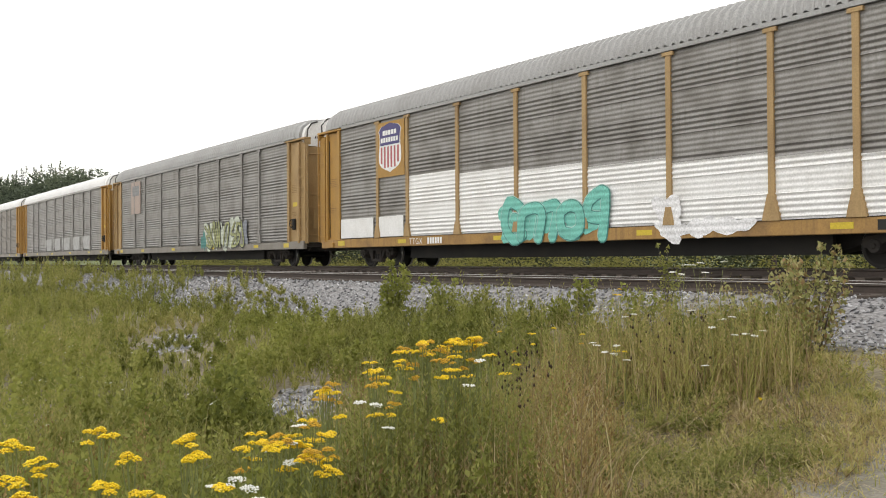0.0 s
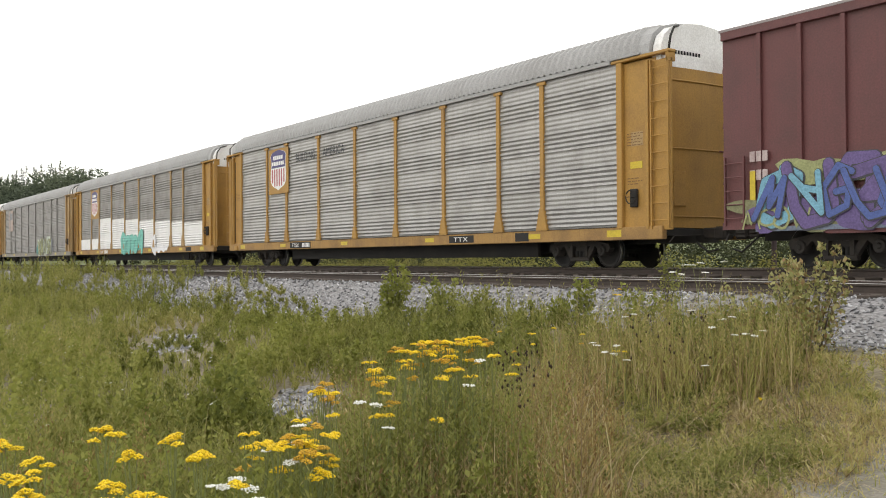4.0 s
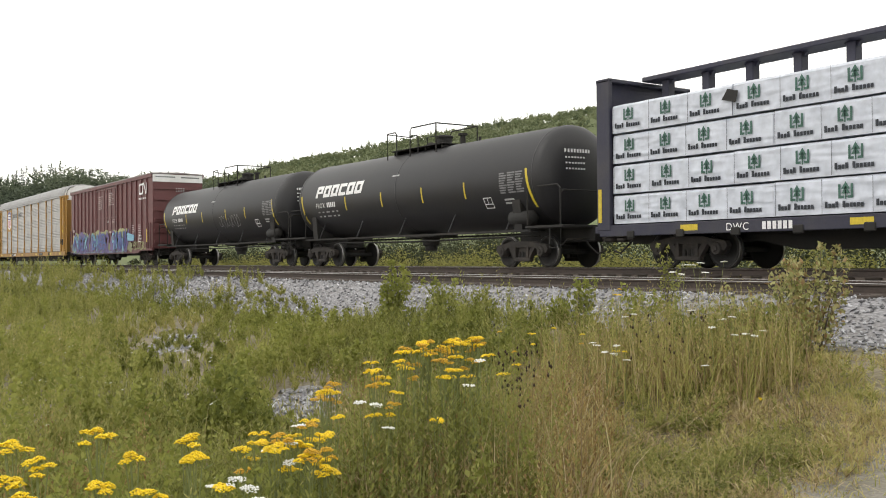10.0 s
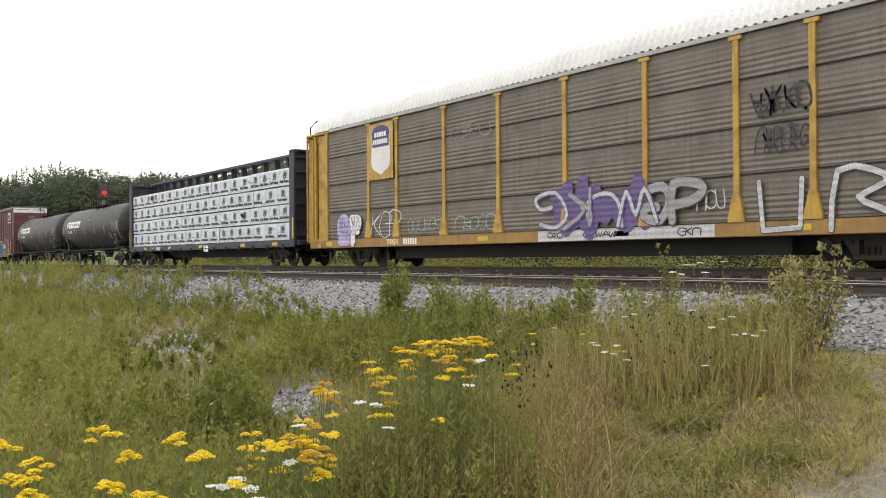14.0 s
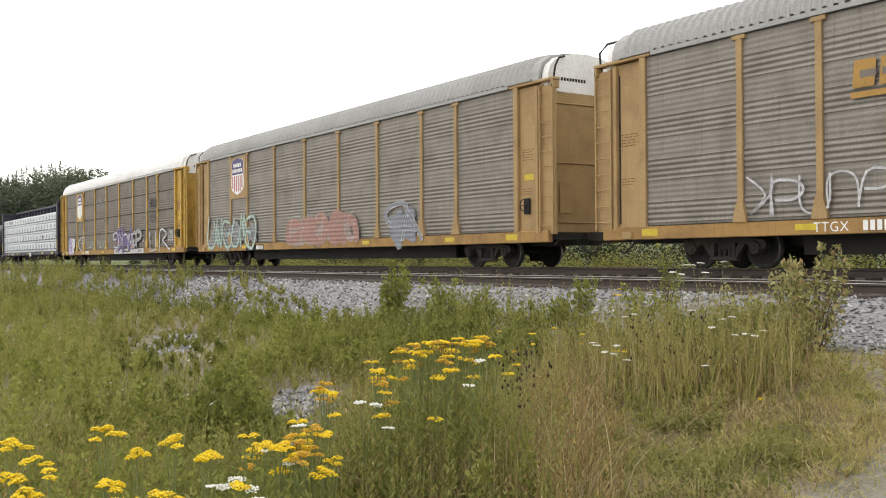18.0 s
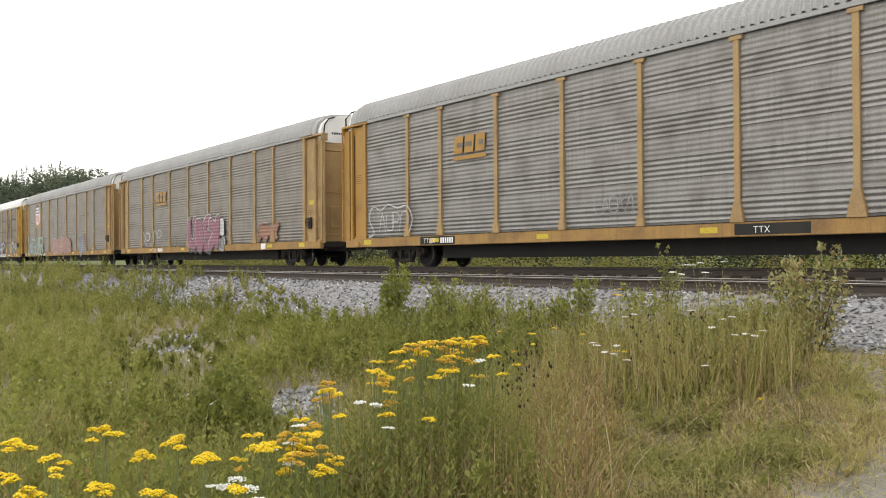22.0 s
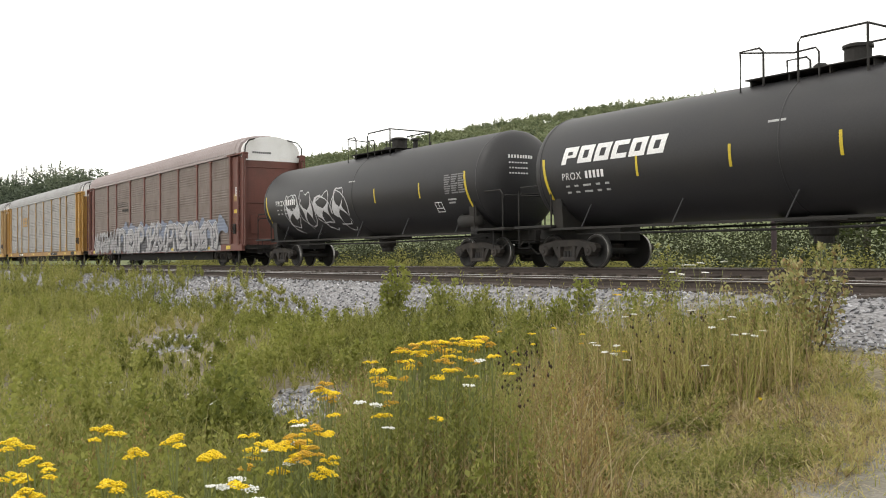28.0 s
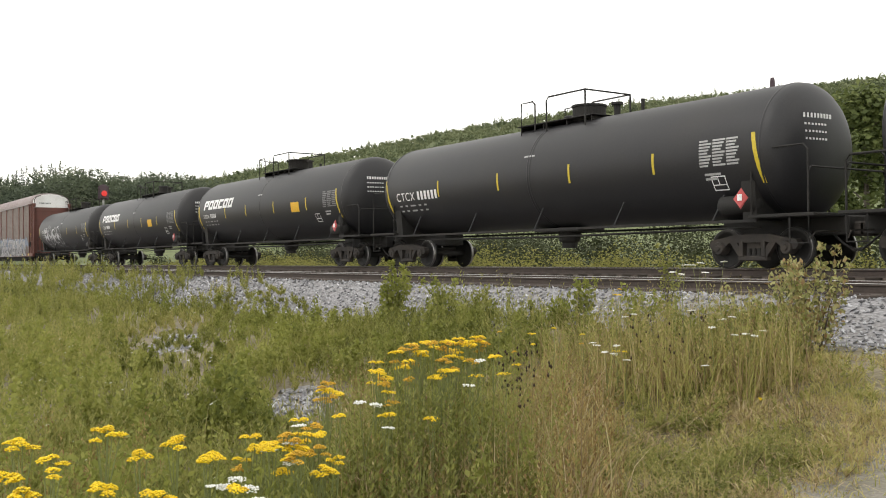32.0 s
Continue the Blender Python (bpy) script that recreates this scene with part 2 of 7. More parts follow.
    def lathe_x(self, profile, cy, cz, sides=48):
        n = len(profile)
        v = [(x, cy + r * math.cos(2 * math.pi * j / sides), cz + r * math.sin(2 * math.pi * j / sides)) for r, x in profile for j in range(sides)]
        f = [(i * sides + j, i * sides + (j + 1) % sides, (i + 1) * sides + (j + 1) % sides, (i + 1) * sides + j) for i in range(n - 1) for j in range(sides)]
        return self.add(v, f + [tuple(range(sides - 1, -1, -1)), tuple(range((n - 1) * sides, n * sides))])

    def lathe_z(self, profile, cx, cy, sides=20):
        n = len(profile)
        v = [(cx + r * math.cos(2 * math.pi * j / sides), cy + r * math.sin(2 * math.pi * j / sides), z) for r, z in profile for j in range(sides)]
        f = [(i * sides + j, i * sides + (j + 1) % sides, (i + 1) * sides + (j + 1) % sides, (i + 1) * sides + j) for i in range(n - 1) for j in range(sides)]
        return self.add(v, f + [tuple(range(sides - 1, -1, -1)), tuple(range((n - 1) * sides, n * sides))])

    def mesh(self, name, material, smooth=False):
        me = bpy.data.meshes.new(name)
        me.from_pydata(self.v, [], self.f)
        me.materials.append(material)
        if smooth:
            me.polygons.foreach_set("use_smooth", [True] * len(me.polygons))
        me.update()
        return me


SHARED = {}
PRINT = {"wagon_number", "stencil_print", "notice_print", "data_panel", "wrap_print", "end_print", "end_notice", "emblem_print", "mark_print", "stencil_box", "tag", "spring_group"}      # small print, too fine to part


def shared(key, name, material, build, smooth=False):
    """One mesh for all alike parts."""
    k = (key, material.name)
    if k not in SHARED:
        s = Shape()
        build(s)
        SHARED[k] = s.mesh(name, material, smooth)
    return SHARED[k]


def part(name, data, material=None, parent=None, label="", at=(0, 0, 0), smooth=False):
    """Links a Shape or a shared mesh as one mesh object under a thing or a part."""
    ob = new(name, data.mesh(name, material, smooth) if isinstance(data, Shape) else data)
    ob.parent = parent
    ob.location = at
    if label:
        ob["label"] = label
    if name in PRINT:
        ob["kind"] = "stuff"
    return ob


def thing(name, label, category, group=""):
    return tagged(new(name), label, category, group)


def array_mesh(name, verts, quads, tris, material):
    """A mesh from arrays of corners."""
    me = bpy.data.meshes.new(name)
    nq, nt = len(quads), len(tris)
    me.vertices.add(len(verts))
    me.vertices.foreach_set("co", np.asarray(verts, np.float32).ravel())
    me.loops.add(nq * 4 + nt * 3)
    me.loops.foreach_set("vertex_index", np.concatenate([np.asarray(quads).ravel(), np.asarray(tris).ravel()]).astype(np.int32))
    me.polygons.add(nq + nt)
    me.polygons.foreach_set("loop_start", np.concatenate([np.arange(nq) * 4, nq * 4 + np.arange(nt) * 3]).astype(np.int32))
    me.polygons.foreach_set("use_smooth", [False] * (nq + nt))
    me.materials.append(material)
    me.update(calc_edges=True)
    me.validate()
    return me


# ------------------------------------------------------------------ ground
def step(a, b, x):
    u = np.clip((x - a) / (b - a), 0, 1)
    return u * u * (3 - 2 * u)


def ground_z(x, y):
    """Height of the ground: verge, ballast bank with two tracks, low scrub behind, then a wooded hill."""
    x, y = np.asarray(x, float), np.asarray(y, float)
    right = step(-24, -11, x)
    toe = -1.38 + 0.50 * right
    verge = -1.62 + 0.12 * right + (toe + 1.62 - 0.12 * right) * step(5.0, 10.6, y)
    bank = toe + (-0.36 - toe) * np.clip((y - 10.6) / 2.3, 0, 1)
    z = np.where(y < 10.6, verge, bank)
    z = np.where(y > 20.6, -0.36 - 0.75 * step(20.6, 23.0, y), z)
    z = z + 0.15 * np.clip((y - 17) / 2.0, 0, 1) * (y < 20.7)
    lump = 0.05 * np.sin(1.7 * x + 0.6 * y) * np.sin(1.3 * y - 0.4 * x) + 0.03 * np.sin(4.1 * x) * np.sin(3.7 * y)
    z = z + lump * ((y < 10.2) | (y > 23.5))
    away = np.hypot(x, y)
    beta = np.degrees(np.arctan2(y, -x))
    crest = np.interp(beta, [-40, 3, 18, 22, 24.5, 30, 36.5, 43, 47.4, 57, 90, 130, 180], [0, 60, 66, 79, 94, 115, 139, 157, 163, 173, 178, 150, 0])
    low = np.interp(beta, [-40, 3, 18, 26, 60, 120, 180], [0, 10, 10, 6, 4, 4, 0])
    return z + (step(330, 1150, away) * crest + step(80, 260, away) * low) * np.clip((y - 24) / 20, 0, 1)


ground_mat = mat("dry_grassy_soil", (0.20, 0.172, 0.118), 0.95, dirt=(0.105, 0.092, 0.052), amount=0.9, scale=0.8, fine=14, bump=0.8, vary=0.35)
gravel_mat = mat("grey_ballast_bed", (0.24, 0.235, 0.24), 0.95, dirt=(0.12, 0.11, 0.10), amount=0.6, scale=1.5, fine=16, bump=1.0, vary=0.5)
dirt_mat = mat("grey_track_soil", (0.22, 0.205, 0.175), 0.95, dirt=(0.16, 0.145, 0.10), amount=0.7, scale=2.0, fine=30, bump=0.7, vary=0.25)


def patchy(x, y, scale, seed):
    """Smooth 0 to 1 pattern over the ground."""
    return 0.5 + 0.25 * (np.sin(x / scale + seed) * np.cos(0.8 * y / scale - seed) + np.sin(0.7 * (x + y) / scale + 2 * seed) + 0.5 * np.sin(2.3 * (x - 0.6 * y) / scale)) / 1.1


def bare(x, y):
    """1 where gravel shows between the plants or the dirt track runs."""
    r, b = np.hypot(x, y), np.degrees(np.arctan2(y, -x))
    rough = 0.5 + patchy(x, y, 1.1, 2.0)
    patch = np.exp(-((b - 18.6) / 2.8) ** 2 - ((r - 22) / 5.5) ** 2) * rough * 0.62
    spot = np.exp(-((b - 26.0) / 2.3) ** 2 - ((r - 11.6) / 1.5) ** 2) * rough * 1.6
    spot = spot + np.exp(-((b - 20.8) / 1.8) ** 2 - ((r - 12.2) / 1.1) ** 2) * rough
    worn = np.exp(-((b - 49.0) / 2.6) ** 2 - ((r - 9.5) / 0.55) ** 2) * rough * 0.6 + np.exp(-((b - 53.5) / 2.2) ** 2 - ((r - 7.6) / 0.5) ** 2) * rough * 0.6
    track = 1 / (1 + np.exp(-(x + 4.15 + 0.15 * (y - 6.15)) / 0.12)) * (y < 10.2)
    return np.clip(patch + spot + worn + track, 0, 1)


def low_growth(x, y):
    """Less than 1 before the gravel patches, where the plants stay short."""
    r, b = np.hypot(x, y), np.degrees(np.arctan2(y, -x))
    return 1 - 0.72 * np.exp(-((b - 26.0) / 2.4) ** 4) * step(6.8, 8.0, r) * (1 - step(12.5, 14, r)) - 0.45 * np.exp(-((b - 18.6) / 3.6) ** 4) * step(11, 14, r) * (1 - step(24, 28, r))


def build_ground():
    xs = np.unique(np.concatenate([np.linspace(-4000, -200, 30), np.linspace(-200, -70, 40), np.linspace(-70, 15, 171), np.linspace(15, 200, 40), np.linspace(200, 4000, 30)]))
    ys = np.unique(np.concatenate([np.linspace(-4000, -40, 20), np.linspace(-40, 0, 21), np.linspace(0, 26, 105), np.linspace(26, 120, 40), np.linspace(120, 700, 60), np.linspace(700, 4000, 20)]))
    gx, gy = np.meshgrid(xs, ys, indexing="ij")
    v = np.stack([gx, gy, ground_z(gx, gy)], -1).reshape(-1, 3)
    i, j = np.meshgrid(np.arange(len(xs) - 1), np.arange(len(ys) - 1), indexing="ij")
    a = (i * len(ys) + j).ravel()
    q = np.stack([a, a + len(ys), a + len(ys) + 1, a + 1], -1)
    me = array_mesh("ground", v, q, np.zeros((0, 3), int), ground_mat)
    me.materials.append(gravel_mat)
    me.materials.append(dirt_mat)
    me.materials.append(mat("green_scrub_floor", (0.12, 0.145, 0.055), 0.95, dirt=(0.075, 0.095, 0.04), amount=0.8, scale=0.06, fine=0.4, bump=0.0, vary=0.3))
    cx, cy = v[q][:, :, 0].mean(1), v[q][:, :, 1].mean(1)
    idx = np.where((cy > 10.7) & (cy < 22.4), 1, 0)
    idx = np.where((cx > -4.1 - 0.15 * (cy - 6.15)) & (cx < 40) & (cy < 10.2) & (cy > 1.5), 2, idx)
    idx = np.where((cy < 10.7) & (cx < -8) & (bare(cx, cy) > 0.55), 1, idx)
    idx = np.where((cy < 10.7) & (cx >= -8) & (bare(cx, cy) > 0.45), 2, idx)
    idx = np.where(cy > 22.6, 3, idx)
    me.polygons.foreach_set("material_index", idx.astype(np.int32))
    me.polygons.foreach_set("use_smooth", [True] * len(q))
    tagged(new("ground", me), "grassy verge rising to a grey ballast bank and wooded hills", "ground", kind="structure")


def build_track(yc, z, name, label):
    """Two rails on sleepers."""
    base = tagged(new(name), label, "railway track", kind="structure")
    for side in (-0.7525, 0.7525):
        y = yc + side
        web = Shape().prism_x([(y - 0.075, z - 0.172), (y + 0.075, z - 0.172), (y + 0.07, z - 0.155), (y + 0.012, z - 0.14), (y + 0.012, z - 0.05), (y + 0.036, z - 0.035), (y + 0.036, z - 0.006), (y - 0.036, z - 0.006), (y - 0.036, z - 0.035), (y - 0.012, z - 0.05), (y - 0.012, z - 0.14), (y - 0.07, z - 0.155)], -700, 120)
        rail = part("rail", web, rail_side, base)
        part("rail_head", Shape().prism_x([(y - 0.036, z - 0.006), (y + 0.036, z - 0.006), (y + 0.030, z), (y - 0.030, z)], -700, 120), rail_top, rail, "polished running surface")
    me = shared("sleeper", "sleeper", tie_wood, lambda s: s.box(-0.11, 0.11, -1.3, 1.3, -0.18, 0, 0.012))
    for k in range(170):
        part("sleeper", me, parent=base, at=(-78 + 0.55 * k + 0.03 * math.sin(7 * k), yc, z - 0.158))


def scatter_stones():
    """Ballast stones on the near bank and between the tracks."""
    n = 40000
    x = -55 + 62 * rng.random(n) ** 0.8
    y = 10.5 + 8.3 * rng.random(n) ** 1.35
    m = 9000                                 # loose stones in the bare patches of the verge
    b, r = np.radians(np.concatenate([14.5 + 8 * rng.random(m - 2500), 22.5 + 6.5 * rng.random(2500)])), np.concatenate([15 + 15 * rng.random(m - 2500), 9.4 + 3.6 * rng.random(2500)])
    px, py = -r * np.cos(b), r * np.sin(b)
    keep = bare(px, py) > 0.45 + 0.9 * rng.random(m)
    x, y = np.concatenate([x, px[keep]]), np.concatenate([y, py[keep]])
    n = len(x)
    z = ground_z(x, y)
    size = 0.018 + 0.030 * rng.random(n) ** 1.4 + 0.01 * (np.hypot(x, y) > 30)
    octa = np.array([(1, 0, 0), (-1, 0, 0), (0, 1, 0), (0, -1, 0), (0, 0, 1), (0, 0, -1)], float)
    v = octa[None] * size[:, None, None] * (0.6 + 0.8 * rng.random((n, 6, 1)))
    ang = rng.random(n) * 6.28
    c, s = np.cos(ang)[:, None], np.sin(ang)[:, None]
    vx, vy = v[..., 0] * c - v[..., 2] * s, v[..., 1] * c + v[..., 0] * s
    v = np.stack([vx + x[:, None], vy + y[:, None], v[..., 2] * 0.8 + z[:, None] + 0.012], -1).reshape(-1, 3)
    t = np.array([(0, 2, 4), (2, 1, 4), (1, 3, 4), (3, 0, 4), (2, 0, 5), (1, 2, 5), (3, 1, 5), (0, 3, 5)])
    f = (t[None] + 6 * np.arange(n)[:, None, None]).reshape(-1, 3)
    stone = leafy("crushed_grey_stone", [(0.10, 0.098, 0.10), (0.22, 0.22, 0.228), (0.34, 0.34, 0.355), (0.60, 0.60, 0.62)], 0.9, 0.6, 0.0, 0.18)
    tagged(new("ballast_stones", array_mesh("ballast_stones", v, np.zeros((0, 4), int), f, stone)), "crushed grey stone ballast beside the rails", "ballast", kind="stuff")


build_ground()
build_track(YN, ZN, "track_near", "empty near track of rusty rails on wooden sleepers")
build_track(YC, 0.0, "track_far", "far track of worn rails carrying the freight train")
scatter_stones()


# ------------------------------------------------------------------ wagon parts
TRAIN = []            # (wagon, place of its origin on the train)


def truck(wagon, x, dark=False):
    """Two-axle bogie with cast side frames, under x of the wagon."""
    def bolster(s):
        s.box(-0.22, 0.22, -1.0, 1.0, 0.42, 0.66, 0.03).box(-0.10, 0.10, -0.2, 0.2, 0.66, 0.80, 0.02)

    def frame_side(s):
        top = [(-1.18, 0.52), (-1.12, 0.64), (-0.85, 0.68), (-0.45, 0.76), (0.45, 0.76), (0.85, 0.68), (1.12, 0.64), (1.18, 0.52)]
        s.prism(top + [(1.10, 0.42), (0.80, 0.44), (0.62, 0.58), (-0.62, 0.58), (-0.80, 0.44), (-1.10, 0.42)], -0.09, 0.09)
        s.prism([(-0.62, 0.60), (-0.44, 0.60), (-0.20, 0.26), (-0.34, 0.22)], -0.07, 0.07)
        s.prism([(0.44, 0.60), (0.62, 0.60), (0.34, 0.22), (0.20, 0.26)], -0.07, 0.07)
        s.box(-0.38, 0.38, -0.09, 0.09, 0.17, 0.29, 0.03).box(-0.34, -0.24, -0.1, 0.1, 0.28, 0.62).box(0.24, 0.34, -0.1, 0.1, 0.28, 0.62)

    def spring(s):
        for k in (-0.14, 0, 0.14):
            s.tube([(k, 0, 0.28), (k, 0, 0.46)], 0.055, 8)

    def bearing(s):
        s.lathe_y([(0.13, -0.14), (0.15, -0.10), (0.15, 0.10), (0.10, 0.12)], 0, 0.46, 14)
        s.lathe_y([(0.05, -0.17), (0.07, -0.14), (0.07, -0.12)], 0, 0.46, 10)

    def wheel(s):
        s.lathe_y([(0.10, -0.085), (0.14, -0.075), (0.17, -0.03), (0.33, -0.005), (0.36, -0.066), (0.435, -0.066), (0.438, -0.060)], 0, 0.455, 32)
        s.lathe_y([(0.448, 0.035), (0.475, 0.045), (0.475, 0.062), (0.38, 0.066), (0.15, 0.05)], 0, 0.455, 32)

    def tread(s):
        s.lathe_y([(0.430, -0.0655), (0.443, -0.060), (0.448, 0.036), (0.44, 0.040)], 0, 0.455, 40, False)

    base = part("truck", shared("bolster", "truck", truck_steel, bolster), parent=wagon, at=(x, 0, 0), label="dusty cast steel bogie")
    for y in (-0.99, 0.99):
        part("side_frame", shared("sideframe", "side_frame", truck_steel, frame_side), parent=base, at=(0, y, 0))
        part("spring_group", shared("springs", "spring_group", frame_black, spring), parent=base, at=(0, y, 0))
        for dx in (-0.89, 0.89):
            part("axle_bearing", shared("bearing", "axle_bearing", truck_steel, bearing), parent=base, at=(dx, y, 0))
    for dx in (-0.89, 0.89):
        part("axle", shared("axle", "axle", frame_black, lambda s: s.lathe_y([(0.08, -0.7), (0.085, 0.7)], 0, 0.455, 10)), parent=base, at=(dx, 0, 0))
        for y, turn in ((-0.76, 0), (0.76, math.pi)):
            w = part("wheel", shared("wheel", "wheel", frame_black, wheel, True), parent=base, at=(dx, y, 0))
            w.rotation_euler = (0, 0, turn)
            r = part("wheel_tread", shared("tread", "wheel_tread", tread_steel, tread, True), parent=base, at=(dx, y, 0), label="polished steel tyre")
            r.rotation_euler = (0, 0, turn)


def coupler(wagon, x, way):
    """Draw head, cut lever and a hanging air hose at one end."""
    s = Shape().box(min(x, x + way * 0.45), max(x, x + way * 0.45), -0.12, 0.12, 0.72, 0.98, 0.03)
    s.box(min(x + way * 0.4, x + way * 0.75), max(x + way * 0.4, x + way * 0.75), -0.2, 0.16, 0.68, 1.0, 0.05)
    part("coupler", s, truck_steel, wagon)
    part("air_hose", Shape().tube([(x - way * 0.1, -0.35, 0.75), (x + way * 0.15, -0.38, 0.55), (x + way * 0.4, -0.36, 0.38), (x + way * 0.66, -0.34, 0.45)], 0.025), frame_black, wagon)
    part("cut_lever", Shape().tube([(x + way * 0.05, -1.35, 0.62), (x + way * 0.08, -1.2, 0.78), (x + way * 0.08, -0.25, 0.8)], 0.016, 5), truck_steel, wagon)


def ladder(wagon, x0, x1, y, z0, z1, count, material, name="ladder"):
    s = Shape()
    for x in (x0, x1):
        s.box(x - 0.02, x + 0.02, y - 0.03, y + 0.03, z0, z1)
    lad = part(name, s, material, wagon)
    for k in range(count):
        z = z0 + (z1 - z0) * (k + 0.5) / count
        part("rung", shared(("rung", round(x1 - x0, 3)), "rung", material, lambda q: q.tube([(0, 0, 0), (x1 - x0, 0, 0)], 0.013, 5)), parent=lad, at=(x0, y - 0.02, z))
    return lad


def bars(s, x, z, height, count, y, width=None, gap=0.25, depth=0.003):
    """Unreadable or withheld writing: a row of plain upright bars that starts at x, z."""
    w = width or height * 0.55
    for k in range(count):
        x0 = x + k * w * (1 + gap)
        s.box(x0, x0 + w, y - depth, y, z, z + height)
    return s


def lines(s, x, z, length, rows, y, pitch, thick, ragged=0.3, seed=0, depth=0.003):
    """Small print: rows of short bars of uneven length."""
    r = random.Random(seed)
    for k in range(rows):
        at = x
        end = x + length * (1 - ragged * r.random())
        while at < end - 0.03:
            w = min(end - at, 0.05 + 0.13 * r.random())
            s.box(at, at + w, y - depth, y, z - k * pitch, z - k * pitch + thick)
            at += w + 0.035
    return s


def blob(s, cx, cz, rx, rz, y, r, pts=22, rough=0.22):
    """A bubble-shaped fill."""
    a0, a1, a2 = (r.random() * 6.28 for _ in range(3))
    v = []
    for i in range(pts):
        a = 2 * math.pi * i / pts
        k = 1 + rough * (0.5 * math.sin(2 * a + a0) + 0.6 * math.sin(3 * a + a1) + 0.35 * math.sin(5 * a + a2))
        sq = (abs(math.cos(a)) ** 3 + abs(math.sin(a)) ** 3) ** (-1 / 3)
        v.append((cx + rx * k * sq * math.cos(a), y, cz + rz * k * sq * math.sin(a)))
    s.add(v + [(cx, y, cz)], [(i, (i + 1) % pts, pts) for i in range(pts)])


def stroke(s, pts, width, y):
    """A painted line of even width through the points x, z, mitred at its bends."""
    v, n = [], len(pts)
    for i, (px, pz) in enumerate(pts):
        (ax, az), (bx, bz) = pts[max(i - 1, 0)], pts[min(i + 1, n - 1)]
        d0 = Vector((px - ax, pz - az)) if i else Vector((bx - px, bz - pz))
        d1 = Vector((bx - px, bz - pz)) if i < n - 1 else d0
        d0, d1 = d0.normalized(), d1.normalized()
        m = Vector((-d0.y - d1.y, d0.x + d1.x))
        m = m.normalized() if m.length > 0.3 else Vector((-d0.y, d0.x))
        k = width / 2 / max(0.45, abs(m.dot(Vector((-d1.y, d1.x)))))
        e = -d0 * width * 0.35 if i == 0 else d1 * width * 0.35 if i == n - 1 else Vector((0, 0))
        v += [(px + m.x * k + e.x, y, pz + m.y * k + e.y), (px - m.x * k + e.x, y, pz - m.y * k + e.y)]
    s.add(v, [(2 * i + 1, 2 * i + 3, 2 * i + 2, 2 * i) for i in range(n - 1)])


def spray(s, pts, width, y):
    """A round-ended painted line of even width, as one connected sheet: a disc at each bend and a strip between."""
    h, verts, faces, out = width / 2, [], [], None
    pts = [p for k, p in enumerate(pts) if k == 0 or math.dist(p, pts[k - 1]) > 0.01]
    turn = [math.atan2(b[1] - a[1], b[0] - a[0]) for a, b in zip(pts, pts[1:])]
    for i, (px, pz) in enumerate(pts):
        angles = [(2 * math.pi * k / 10 + 0.0137, "") for k in range(10)]
        if i:
            angles += [(turn[i - 1] + math.pi / 2, "in0"), (turn[i - 1] - math.pi / 2, "in1")]
        if i < len(pts) - 1:
            angles += [(turn[i] + math.pi / 2 + 0.003, "out0"), (turn[i] - math.pi / 2 + 0.003, "out1")]
        angles = sorted((a % (2 * math.pi), tag) for a, tag in angles)
        at = {}
        for k, (a, tag) in enumerate(angles):
            at[tag] = len(verts) + k
        first = len(verts)
        verts += [(px + h * math.cos(a), y - 0.00016 * i, pz + h * math.sin(a)) for a, tag in angles]
        faces.append(tuple(range(first, len(verts))))
        if i:
            faces.append((out[0], out[1], at["in1"], at["in0"]))
        if i < len(pts) - 1:
            out = (at["out0"], at["out1"])
    s.add(verts, faces)


FORMS = [[(0, 0), (0, 0.7), (0.25, 1), (0.75, 1), (1, 0.7), (1, 0)],
         [(0.5, 1), (0.05, 0.8), (0.05, 0.2), (0.5, 0), (0.95, 0.2), (0.95, 0.8), (0.45, 1)],
         [(0, 0), (0.05, 1), (0.8, 1), (1, 0.72), (0.7, 0.45), (0.12, 0.45)],
         [(0, 0.95), (0.95, 1), (0.15, 0.5), (0.95, 0.45), (0.1, 0)],
         [(0.05, 1), (0, 0.15), (0.5, 0), (0.95, 0.2), (1, 1)],
         [(0, 1), (0.3, 0.02), (0.52, 0.7), (0.74, 0), (1, 1)],
         [(0, 0), (0.45, 1), (0.98, 0.05), (0.75, 0.42), (0.2, 0.4)],
         [(0.95, 0.9), (0.4, 1), (0.05, 0.55), (0.4, 0), (1, 0.15), (0.95, 0.45), (0.55, 0.45)],
         [(0.1, 1), (0.1, 0), (0.12, 0.5), (0.9, 1), (0.3, 0.5), (1, 0)]]


def rounded(pts, steps=4):
    """A smooth path through the points."""
    q = [pts[0]] + list(pts) + [pts[-1]]
    out = []
    for a, b, c, d in zip(q, q[1:], q[2:], q[3:]):
        for k in range(steps):
            t = k / steps
            out.append(tuple(0.5 * (2 * b[i] + (c[i] - a[i]) * t + (2 * a[i] - 5 * b[i] + 4 * c[i] - d[i]) * t * t + (3 * b[i] - a[i] - 3 * c[i] + d[i]) * t ** 3) for i in (0, 1)))
    return out + [pts[-1]]


